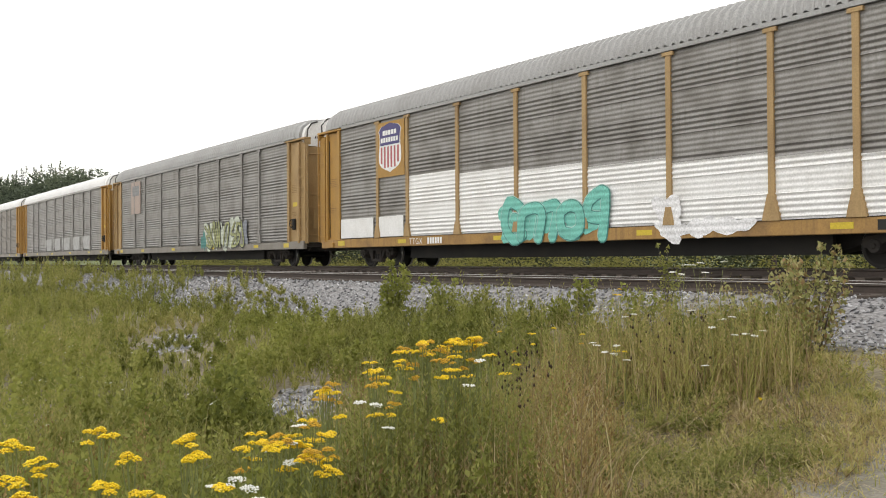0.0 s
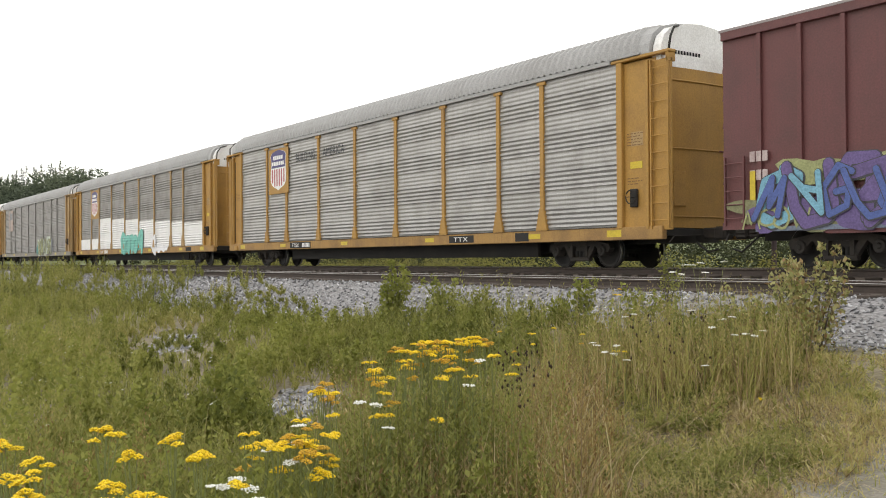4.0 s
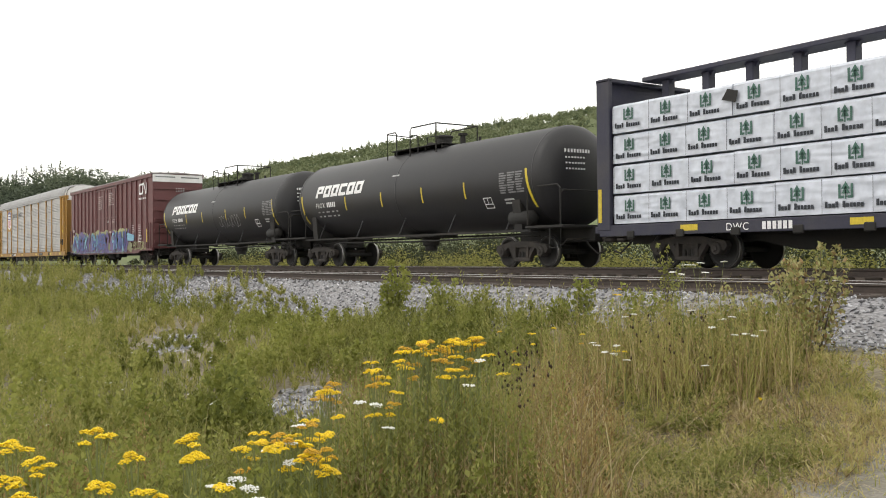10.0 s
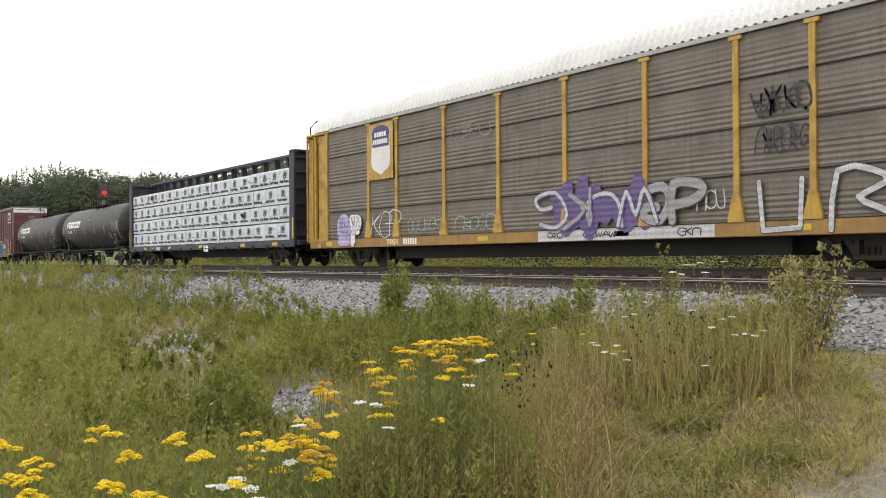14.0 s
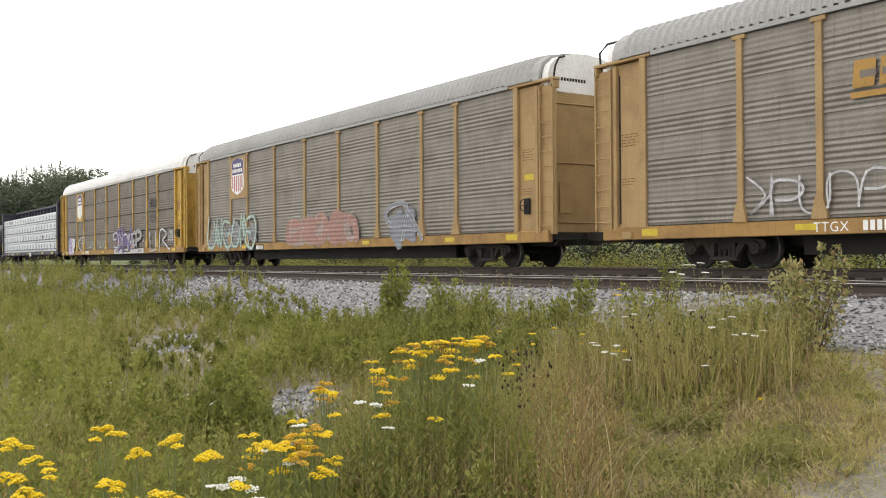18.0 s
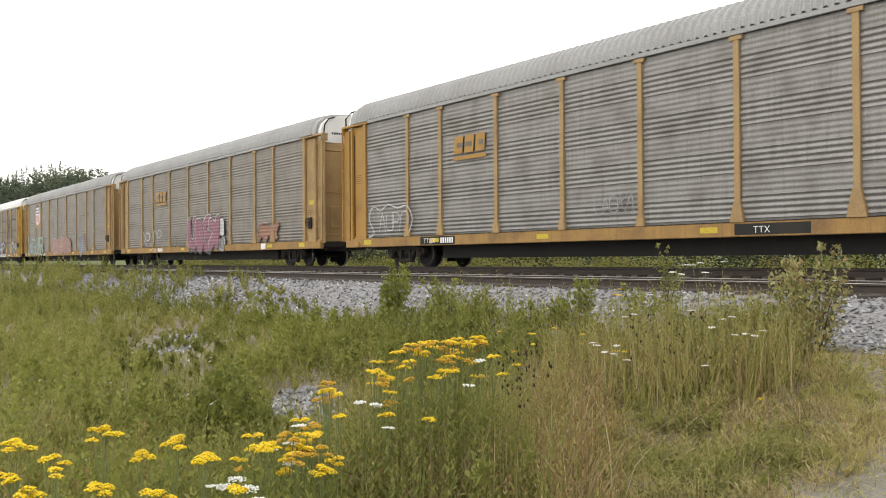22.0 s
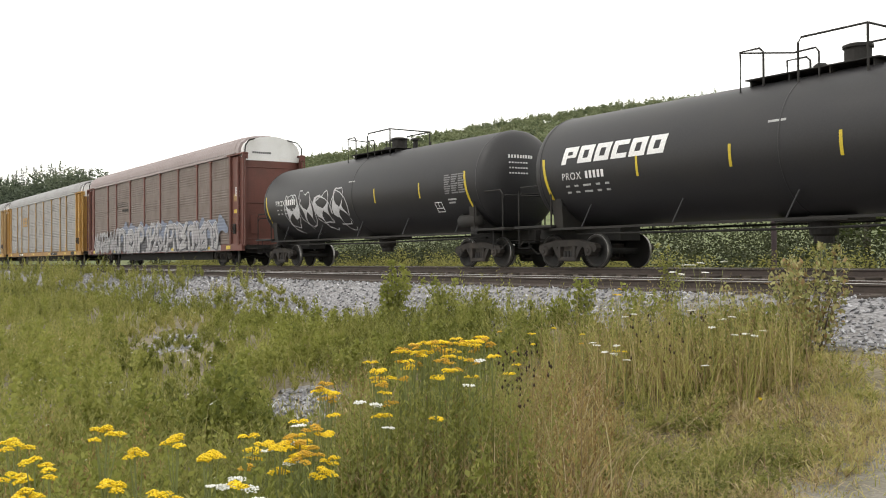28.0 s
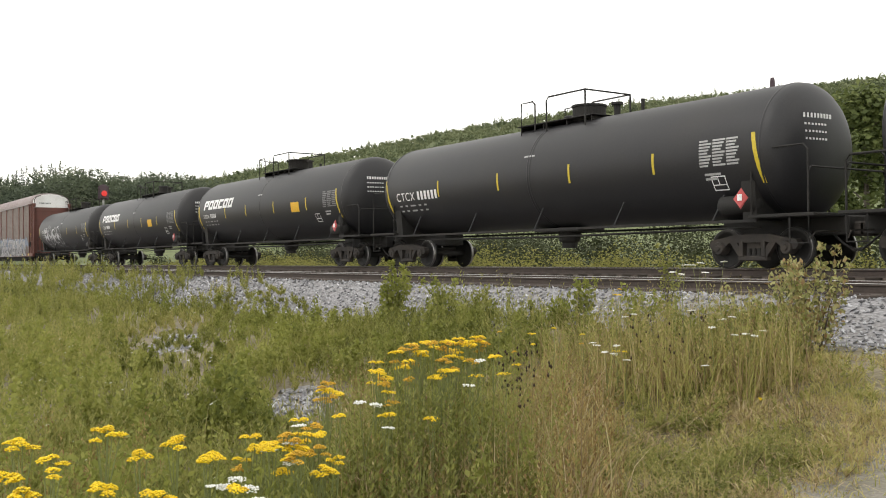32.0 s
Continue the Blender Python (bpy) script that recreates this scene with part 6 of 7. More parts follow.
def build_far_woods():
    """Spruce and broadleaf woods on the hill, one stand of many trees."""
    g = np.random.default_rng(3)
    kinds = []
    for q in range(4):                      # broadleaf crowns: clumped leaf quads
        c = g.normal(size=(9, 3)) * (1.5, 1.5, 1.9) + (0, 0, 7.5)
        kinds.append(leaf_cloud(c, np.full((9, 3), 1.7) * (0.7 + 0.6 * g.random((9, 1))), 380, 0.34, 30 + q)[0])
    for q in range(3):                      # spruce: tiers that narrow to a tip
        z = 1.0 + 9.6 * g.random(300) ** 0.95
        rad = (11.2 - z) * 0.20 * (0.35 + 0.7 * g.random(300))
        a = g.random(300) * 6.28
        p = np.stack([rad * np.cos(a), rad * np.sin(a), z], 1)
        out = np.stack([np.cos(a), np.sin(a), -0.45 + 0 * a], 1)
        side = np.stack([-np.sin(a), np.cos(a), 0 * a], 1)
        s = 0.55 * (0.5 + 0.7 * g.random((300, 1))) * np.clip((12 - z[:, None]) / 9, 0.4, 1)
        kinds.append(np.stack([p - out * s, p + side * s * 0.5, p + out * s, p - side * s * 0.5], 1).reshape(-1, 3))
    small = []
    for q in range(4):                      # the same seen from afar: coarser crowns
        c = g.normal(size=(5, 3)) * (1.4, 1.4, 1.6) + (0, 0, 6.5)
        small.append(leaf_cloud(c, np.full((5, 3), 1.9), 46, 1.15, 50 + q)[0])
    z = np.concatenate([3 + 10 * g.random(34), [13.6] * 6])
    a, rad = g.random(40) * 6.28, (14.5 - z) * 0.2
    p = np.stack([rad * np.cos(a), rad * np.sin(a), z], 1)
    up = np.stack([0.5 * np.cos(a), 0.5 * np.sin(a), 0 * a - 1], 1)
    side = np.stack([-np.sin(a), np.cos(a), 0 * a], 1)
    sz = np.clip((15 - z[:, None]) / 9, 0.25, 1)
    small.append(np.stack([p - up * sz, p + side * sz * 0.6, p + up * sz, p - side * sz * 0.6], 1).reshape(-1, 3))
    verts = []
    spots = [(5 + 23 * g.random(1500), 185 + 110 * g.random(1500), 0.66, False), (14 + 52 * g.random(5200), 520 + 700 * g.random(5200) ** 0.75, 0.85, True), (17 + 48 * g.random(900), 1090 + 130 * g.random(900), 0.7, True)]
    for betas, dist, prob, far in spots:
        x, y = ring_point(betas, dist)
        z = ground_z(x, y)
        for i in range(len(x)):
            spruce = g.random() > prob
            if far:
                t = small[4] if spruce else small[g.integers(4)]
            else:
                t = kinds[4 + g.integers(3)] if spruce else kinds[g.integers(4)]
            h = (0.75 + 0.5 * g.random()) * (1.0 if spruce else 0.95) * (1.0 if far else 0.94 if spruce else 0.80)
            c, s = math.cos(i), math.sin(i)
            k = t * h * (1.0 if far else 1.03 + 0.10 * max(0.0, min(1.0, (16.0 - betas[i]) / 4)))
            verts.append(np.stack([k[:, 0] * c - k[:, 1] * s + x[i], k[:, 0] * s + k[:, 1] * c + y[i], k[:, 2] + z[i] - 0.3], 1))
        if not far:
            v = np.concatenate(verts)
            cool = leafy("spruce_and_birch_foliage", [(0.068, 0.086, 0.062), (0.105, 0.128, 0.085), (0.14, 0.165, 0.105), (0.19, 0.21, 0.135)], 0.8, 0.05, 0.35, 0.6)
            tagged(new("woodland_edge", array_mesh("woodland_edge", v, np.arange(len(v)).reshape(-1, 4), NO3, cool)), "dark green woodland edge of spruce and birch", "woods", kind="stuff")
            verts = []
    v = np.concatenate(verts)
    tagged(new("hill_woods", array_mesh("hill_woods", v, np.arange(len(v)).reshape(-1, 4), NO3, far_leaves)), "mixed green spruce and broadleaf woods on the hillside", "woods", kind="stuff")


def tree(x, y, height, seed, label):
    g = random.Random(seed)
    z = float(ground_z(x, y))
    t = tagged(new("tree"), label, "tree", "trees behind the track")
    t.location = (x, y, z)
    trunk = Shape().tube([(0, 0, -0.2), (0.05, 0.03, height * 0.3), (-0.04, 0.08, height * 0.6), (0.02, 0.0, height * 0.92)], [0.02 * height, 0.016 * height, 0.011 * height, 0.003 * height], 8)
    centres = []
    for k in range(13):
        a, h = g.random() * 6.28, height * (0.28 + 0.62 * g.random())
        reach = height * 0.24 * (1.15 - h / height) * (0.6 + 0.6 * g.random()) + 0.3
        tip = (reach * math.cos(a), reach * math.sin(a), h + 0.25 * reach)
        trunk.tube([(0, 0, h - 0.4 * reach), (tip[0] * 0.5, tip[1] * 0.5, h), tip], [0.007 * height, 0.004 * height, 0.0015 * height], 5)
        centres.append(tip)
    centres += [(0.1 * height * (g.random() - 0.5), 0.1 * height * (g.random() - 0.5), height * (0.55 + 0.4 * g.random())) for _ in range(8)]
    c = np.array(centres)
    part("trunk", trunk, bark, t)
    v, q = leaf_cloud(c, np.full((len(c), 3), height * 0.115) * (0.6 + 0.7 * np.random.default_rng(seed).random((len(c), 1))), 5200, height * 0.0125 + 0.04, seed)
    crown = new("crown", array_mesh("crown", v, q, NO3, near_leaves))
    crown.parent = t


def build_scrub():
    """Bushes and tall weeds just behind the far track."""
    g = np.random.default_rng(9)
    n = 430
    x = -75 + 82 * g.random(n)
    y = 22.6 + 3.4 * g.random(n) ** 1.2
    h = (0.6 + 0.95 * g.random(n) ** 1.3) + 0.22 * np.clip(y - 23.5, 0, 20)
    c, r = [], []
    for i in range(n):
        z = float(ground_z(x[i], y[i]))
        for k in range(6):
            c.append((x[i] + 0.5 * h[i] * g.normal() * 0.6, y[i] + 0.5 * h[i] * g.normal() * 0.5, z + h[i] * (0.15 + 0.75 * g.random())))
            r.append((0.30 * h[i], 0.30 * h[i], 0.34 * h[i]))
    v, q = leaf_cloud(np.array(c), np.array(r), 120000, 0.046, 5)
    tagged(new("trackside_scrub", array_mesh("trackside_scrub", v, q, NO3, scrub_leaves)), "yellow-green bushes and weeds behind the railway", "scrub", kind="stuff")
    n = 420
    x, y = -95 + 105 * g.random(n), 27.5 + 30 * g.random(n) ** 1.3
    h = (1.1 + 1.0 * g.random(n)) + 0.085 * (y - 27)
    c, r = [], []
    for i in range(n):
        z = float(ground_z(x[i], y[i]))
        for k in range(7):
            c.append((x[i] + 0.3 * h[i] * g.normal(), y[i] + 0.3 * h[i] * g.normal(), z + h[i] * (0.2 + 0.7 * g.random())))
            r.append((0.25 * h[i],) * 3)
    v, q = leaf_cloud(np.array(c), np.array(r), 150000, 0.085, 6)
    thicket = leafy("dark_thicket_foliage", [(0.018, 0.022, 0.012), (0.036, 0.043, 0.02), (0.058, 0.066, 0.03), (0.09, 0.098, 0.045)], 0.75, 0.2, 0.25)
    tagged(new("background_bushes", array_mesh("background_bushes", v, q, NO3, thicket)), "dark green thicket between the railway and the hill", "bushes", kind="stuff")


def build_back_grass():
    """Tall grass along the foot of the far bank."""
    g = np.random.default_rng(17)
    n = 30000
    x, y = -80 + 88 * g.random(n), 21.4 + 3.2 * g.random(n)
    lump = patchy(x, y, 1.3, 4.0)
    v, q, t = blades(x, y, (0.45 + 0.75 * g.random(n)) * (0.45 + 0.9 * lump) * np.clip((y - 20.8) / 1.2, 0.3, 1), 0.018 + 0.014 * g.random(n), 18, 0.5, 0.6)
    tagged(new("trackside_grass", array_mesh("trackside_grass", v, q, t, scrub_leaves)), "tall yellow-green grass behind the railway", "grass", kind="stuff")


def build_posts():
    s = thing("railway_signal", "slim trackside signal mast with a red light", "railway signal")
    s.location = (-86.6, 23.0, float(ground_z(-86.6, 23.0)))
    h = 6.3 - s.location.z
    part("mast", Shape().tube([(0, 0, -0.1), (0, 0, h + 0.5)], 0.09, 10), mat("grey_mast_paint", (0.35, 0.35, 0.34), 0.6), s)
    part("signal_head", Shape().box(-0.05, 0.25, -0.32, 0.32, h - 0.55, h + 0.6, 0.05).prism_x([(-0.45, h - 0.65), (0.45, h - 0.65), (0.45, h + 0.55), (0, h + 0.75), (-0.45, h + 0.55)], 0.0, 0.03), pole_steel, s)
    red = bpy.data.materials.new("red_signal_lens")
    red.use_nodes = True
    b = red.node_tree.nodes["Principled BSDF"]
    b.inputs["Base Color"].default_value, b.inputs["Emission Color"].default_value, b.inputs["Emission Strength"].default_value = (0.4, 0.02, 0.02, 1), (1.0, 0.06, 0.05, 1), 0.35
    part("lens", Shape().lathe_x([(0.10, 0.25), (0.24, 0.26), (0.25, 0.31), (0.1, 0.34)], 0.0, h - 0.1, 20), red, s, "glowing red lens")
    part("ladder_rail", Shape().tube([(-0.3, 0, 0), (-0.25, 0, h - 0.4)], 0.02, 5), pole_steel, s)
    p = thing("trackside_post", "dark rusty steel post standing behind the railway", "post")
    p.location = (-18.6, 25.0, float(ground_z(-18.6, 25.0)))
    h = 5.76 - p.location.z
    part("shaft", Shape().tube([(0, 0, -0.1), (0, 0, h - 0.1), (0, 0, h)], [0.08, 0.08, 0.05], 10), pole_steel, p)
    part("base_plate", Shape().box(-0.2, 0.2, -0.2, 0.2, -0.02, 0.05, 0.01), pole_steel, p)


build_far_woods()
for tx, ty, th, ts in ((-25.5, 41.0, 9.3, 1), (-21.5, 40.0, 8.6, 2), (-29.5, 44.5, 9.2, 3), (-18.0, 39.0, 8.8, 4), (-24.0, 46.0, 11.0, 5), (-14.0, 41.0, 9.0, 6)):
    tree(tx, ty, th, ts, "broadleaf tree with a dense light green crown")
build_scrub()
build_posts()


# ------------------------------------------------------------------ verge plants
lush = leafy("lush_weed_leaves", [(0.068, 0.079, 0.025), (0.160, 0.174, 0.046), (0.264, 0.270, 0.072), (0.358, 0.339, 0.110), (0.462, 0.396, 0.187)], 0.6, 0.4, 0.50, 0.55)
straw = leafy("dry_grass_stalks", [(0.099, 0.081, 0.037), (0.232, 0.209, 0.075), (0.383, 0.331, 0.133), (0.232, 0.157, 0.081), (0.441, 0.371, 0.162), (0.696, 0.603, 0.371)], 0.7, 0.8, 0.45, 0.22)
turf = leafy("short_verge_grass", [(0.080, 0.083, 0.032), (0.297, 0.302, 0.095), (0.519, 0.466, 0.185), (0.403, 0.307, 0.164), (0.700, 0.615, 0.392)], 0.7, 1.1, 0.45, 0.5)
fresh = leafy("fresh_weed_leaves", [(0.094, 0.110, 0.029), (0.198, 0.220, 0.051), (0.303, 0.315, 0.079), (0.407, 0.402, 0.132)], 0.6, 0.5, 0.54, 0.5)
dead = leafy("dead_brown_stalks", [(0.132, 0.094, 0.050), (0.275, 0.198, 0.110), (0.462, 0.363, 0.209), (0.660, 0.561, 0.374)], 0.8, 1.5, 0.15)
bright = leafy("bright_railside_leaves", [(0.165, 0.165, 0.053), (0.308, 0.303, 0.090), (0.440, 0.413, 0.143), (0.363, 0.270, 0.132), (0.594, 0.528, 0.264)], 0.65, 0.7, 0.5, 0.3)
russet = leafy("russet_weed_leaves", [(0.125, 0.075, 0.037), (0.263, 0.169, 0.069), (0.375, 0.275, 0.106), (0.450, 0.375, 0.150)], 0.7, 0.8, 0.35, 0.3)
stem_green = mat("green_stem", (0.19, 0.215, 0.07), 0.7, amount=0.3, scale=6)
tansy_gold = mat("golden_yellow_florets", (0.84, 0.60, 0.006), 0.6, dirt=(0.66, 0.41, 0.005), amount=0.6, scale=14, fine=90, bump=0.4, vary=0.25)
tansy_ochre = mat("ochre_florets", (0.62, 0.37, 0.02), 0.65, dirt=(0.40, 0.21, 0.02), amount=0.7, scale=14, fine=90, bump=0.4, vary=0.25)
umbel_white = mat("white_florets", (0.84, 0.84, 0.80), 0.7, dirt=(0.66, 0.67, 0.58), amount=0.5, scale=20, fine=90, bump=0.4, vary=0.15)
seed_brown = mat("dark_seed_heads", (0.045, 0.028, 0.018), 0.9, amount=0.3)


def blades(x, y, h, w, seed, lean=0.35, curl=0.5):
    """Grass blades of three faces each at the given places."""
    g = np.random.default_rng(seed)
    n = len(x)
    z = ground_z(x, y) - 0.02
    a, f = g.random(n) * 6.283, g.random(n) * 6.283
    tilt = lean * g.random(n)
    dx, dy = np.cos(a) * tilt, np.sin(a) * tilt
    sx, sy = np.cos(f) * w / 2, np.sin(f) * w / 2
    mid = 0.55 * h
    mx, my, mz = x + dx * mid, y + dy * mid, z + mid
    tx, ty, tz = x + dx * h * (1 + curl), y + dy * h * (1 + curl), z + h * (1 - 0.35 * tilt)
    v = np.stack([np.stack([x - sx, y - sy, z], 1), np.stack([x + sx, y + sy, z], 1), np.stack([mx + sx * 0.75, my + sy * 0.75, mz], 1), np.stack([mx - sx * 0.75, my - sy * 0.75, mz], 1), np.stack([tx, ty, tz], 1)], 1)
    k = 5 * np.arange(n)[:, None]
    return v.reshape(-1, 3), k + np.array([[0, 1, 2, 3]]), k + np.array([[3, 2, 4]])


def weeds(x, y, h, leaf, seed, per=22, up=0.5):
    """Leafy stalks: a thin stem and leaves all the way up, as leaf quads."""
    g = np.random.default_rng(seed)
    n = len(x)
    z = ground_z(x, y)
    t = np.tile(np.linspace(0.12, 1.0, per), (n, 1)) + 0.04 * g.normal(size=(n, per))
    a = g.random((n, per)) * 6.283
    lx, ly = 0.16 * g.normal(size=(n, 1)), 0.16 * g.normal(size=(n, 1))
    size = leaf[:, None] * (1.15 - 0.75 * t) * (0.7 + 0.6 * g.random((n, per)))
    base = np.stack([x[:, None] + lx * h[:, None] * t, y[:, None] + ly * h[:, None] * t, z[:, None] + h[:, None] * t], -1)
    out = np.stack([np.cos(a), np.sin(a), up + 0.5 * g.random((n, per))], -1)
    side = np.stack([-np.sin(a), np.cos(a), 0.3 * g.normal(size=(n, per))], -1)
    s = size[..., None]
    v = np.stack([base, base + out * s * 0.55 + side * s * 0.24, base + out * s * 1.1, base + out * s * 0.55 - side * s * 0.24], 2).reshape(-1, 3)
    q = np.arange(n * per * 4).reshape(-1, 4)
    sv, sq, st = blades(x, y, h, 0.0035 + 0.0002 * np.hypot(x, y), seed + 1, 0.05, 0.0)
    return np.concatenate([v, sv]), np.concatenate([q, sq + len(v)]), st + len(v)


def build_verge():
    g = np.random.default_rng(21)

    def spots(n, b0, b1, r0, r1, power=1.0, loose=1.2):
        return ring_point(b0 + (b1 - b0) * g.random(n) + loose * g.normal(size=n), (r0 + (r1 - r0) * g.random(n) ** power) * np.exp(0.05 * g.normal(size=n)))

    def stuff(name, label, sets, material):
        v, q, t, k = [], [], [], 0
        for a, b, c in sets:
            v.append(a), q.append(b + k), t.append(c + k)
            k += len(a)
        tagged(new(name, array_mesh(name, np.concatenate(v), np.concatenate(q), np.concatenate(t), material)), label, "grass", kind="stuff")

    def tufts(n, b0, b1, r0, r1, each, wide, power=1.0):
        """Places of blades that stand in separate tufts, with the size of each tuft."""
        x, y = spots(n, b0, b1, r0, r1, power)
        big = np.repeat(0.45 + 0.9 * g.random(n) ** 1.5, each)
        x, y = np.repeat(x, each) + wide * big * g.normal(size=n * each), np.repeat(y, each) + wide * big * g.normal(size=n * each)
        return x, y, big

    # lush weeds on the verge and the foot of the bank, down the line, in clumps
    x, y = spots(8200, 8, 33, 6.0, 62, 1.6, 2.2)
    lump = patchy(x, y, 1.5, 1.0) * 0.6 + patchy(x, y, 0.6, 8.0) * 0.4
    keep = (y > 1.2) & (y < 13.1 - 2.6 * step(-34, -15, x)) & (g.random(len(x)) > 0.95 * bare(x, y)) & (lump > 0.36 + 0.2 * g.random(len(x)) * (x > -22))
    x, y, lump = x[keep], y[keep], lump[keep]
    r = np.hypot(x, y)
    slope = np.where(x > -28, np.clip((11.6 - y) / 2.6, 0.3, 1), np.where(y > 11.2, 0.95, 1))
    h = (0.25 + 0.45 * g.random(len(x))) * (0.35 + 1.3 * lump) * slope * low_growth(x, y)
    lx, ly = spots(2600, 7, 15, 50, 120, 1.0, 0.5)
    keep = (ly > 7.5) & (ly < 13.3)
    lx, ly = lx[keep], ly[keep]
    zero = weeds(lx, ly, 0.45 + 0.6 * g.random(len(lx)), 0.12 + 0.05 * g.random(len(lx)), 30, 18, 0.8)
    one = weeds(x, y, h * (1 - 0.75 * bare(x, y)), 0.036 + 0.0016 * r, 31, 34, 0.8)
    x, y = spots(17000, 8, 34, 5.5, 55, 1.5, 2.2)
    lump = patchy(x, y, 1.2, 3.0)
    keep = (y > 1.0) & (y < 11.4) & (g.random(len(x)) > 0.95 * bare(x, y)) & (lump > 0.32)
    x, y, lump = x[keep], y[keep], lump[keep]
    r = np.hypot(x, y)
    two = blades(x, y, (0.15 + 0.4 * g.random(len(x))) * (0.4 + 1.1 * lump) * np.clip((11.6 - y) / 2.6, 0.4, 1) * low_growth(x, y), 0.006 + 0.0010 * r, 33, 0.6)
    # close leafy growth under the tansies
    x, y = spots(1250, 8, 27, 3.0, 6.4)
    three = weeds(x, y, (0.30 + 0.6 * g.random(len(x))) * (0.5 + 0.8 * patchy(x, y, 0.5, 2.0)) * 0.85, 0.046 + 0 * x, 35, 34, 0.8)
    # taller growth before the ballast
    x, y = spots(1150, 27, 55, 9.6, 19.0)
    wide = np.degrees(np.arctan2(y, -x))
    lump = patchy(x, y, 0.9, 5.5)
    keep = (y < 11.0) & (bare(x, y) < 0.3) & (lump > 0.45) & (y > 7.0) & (wide < 55)
    x, y, lump = x[keep], y[keep], lump[keep]
    four = weeds(x, y, (0.25 + 0.6 * g.random(len(x))) * (0.4 + 1.1 * lump) * np.clip((11.9 - y) / 2.4, 0.35, 1) * np.where(x > -10, 1.2, 1.0) * low_growth(x, y), 0.036 + 0.0022 * np.hypot(x, y), 36, 26, 0.9)
    x, y = spots(1000, 27, 40, 4.9, 9.8)
    lump = patchy(x, y, 0.55, 4.5)
    keep = lump > 0.42
    x, y, lump = x[keep], y[keep], lump[keep]
    five = weeds(x, y, (0.25 + 0.65 * g.random(len(x))) * (0.5 + lump), 0.042 + 0 * x, 37, 28, 0.8)
    stuff("verge_weeds", "lush yellow-green weeds covering the railway verge", [zero, one, two, three, four, five], lush)
    # tall dry grass with brown stalks, in tussocks
    x, y, big = tufts(190, 28, 42, 5.2, 9.8, 13, 0.10)
    a = blades(x, y, (0.25 + 0.62 * g.random(len(x)) ** 1.2) * (0.5 + 0.6 * big) * np.clip(np.hypot(x, y) / 7.0, 0.6, 1), (0.004 + 0.0006 * np.hypot(x, y)) * (0.5 + g.random(len(x))), 41, 0.75, 0.8)
    x, y, big = tufts(120, 40.5, 54, 10.4, 12.4, 13, 0.08)
    keep = (y < 11.0) & (bare(x, y) < 0.4)
    x, y, big = x[keep], y[keep], big[keep]
    b = blades(x, y, (0.35 + 0.7 * g.random(len(x)) ** 1.2) * (0.4 + 0.6 * big), 0.010 * (0.5 + 0.8 * g.random(len(x))), 43, 0.5, 0.6)
    x, y = spots(560, 28, 41, 4.9, 9.5)
    c = weeds(x, y, (0.35 + 0.6 * g.random(len(x))) * (0.6 + 0.6 * patchy(x, y, 0.5, 3.0)), 0.036 + 0 * x, 45, 26, 0.9)
    stuff("tall_dry_grass", "tall brown and green grass stalks gone to seed", [a, b, c], straw)
    # russet and withered weeds, standing in patches
    x, y = spots(760, 29, 43, 5.4, 9.8)
    keep = patchy(x, y, 0.5, 7.0) > 0.46
    a = weeds(x[keep], y[keep], 0.45 + 0.5 * g.random(keep.sum()), 0.032 + 0 * x[keep], 46, 24, 1.0)
    x, y = spots(260, 43.5, 50.5, 10.6, 12.3)
    keep = (y < 11.0) & (patchy(x, y, 0.4, 3.0) > 0.46)
    b = weeds(x[keep], y[keep], 0.5 + 0.5 * g.random(keep.sum()), 0.045 + 0 * x[keep], 47, 24, 0.9)
    x, y = spots(150, 9, 17, 4.4, 7.5)
    c = weeds(x, y, 0.45 + 0.4 * g.random(len(x)), 0.034 + 0 * x, 44, 22, 0.9)
    stuff("russet_weeds", "russet-brown withered weeds among the green ones", [a, c], russet)
    strip = [b]
    # fresh weeds by the rails and low leafy patches in the worn grass
    x, y = spots(230, 40, 54, 10.6, 12.4)
    keep = (y < 11.0) & (bare(x, y) < 0.3) & (patchy(x, y, 0.8, 3.3) > 0.42)
    x, y = x[keep], y[keep]
    d = weeds(x, y, 0.35 + 0.55 * g.random(len(x)), 0.050 + 0 * x, 48, 26, 0.8)
    x, y = spots(1500, 43, 58, 6.4, 11.2)
    keep = (bare(x, y) < 0.3) & (patchy(x, y, 0.42, 6.6) > 0.54)
    x, y = x[keep], y[keep]
    e = weeds(x, y, 0.06 + 0.16 * g.random(len(x)), 0.040 + 0 * x, 50, 14, 0.5)
    x, y, big = tufts(46, 43, 57, 7.0, 11.0, 10, 0.10)
    f = weeds(x, y, (0.10 + 0.16 * g.random(len(x))) * big, 0.055 + 0 * x, 52, 12, 0.4)
    x, y = spots(330, 41, 54, 10.2, 12.2)
    keep = (y < 11.0) & (bare(x, y) < 0.3)
    more = weeds(x[keep], y[keep], 0.4 + 0.55 * g.random(keep.sum()), 0.042 + 0 * x[keep], 54, 24, 0.9)
    x, y, big = tufts(70, 41, 54, 10.0, 12.2, 10, 0.09)
    stems = blades(x, y, (0.4 + 0.65 * g.random(len(x))) * (0.5 + 0.5 * big), 0.008 + 0.006 * g.random(len(x)), 58, 0.45, 0.5)
    stuff("railside_weeds", "pale yellow-green weeds and stems beside the ballast", strip + [d, more, stems], bright)
    stuff("green_weeds", "fresh green weeds among the grass", [e, f], lush)
    # short worn turf along the dirt track, thin in places, with tufts
    x, y = spots(34000, 40, 62, 5.6, 12.2, 0.75)
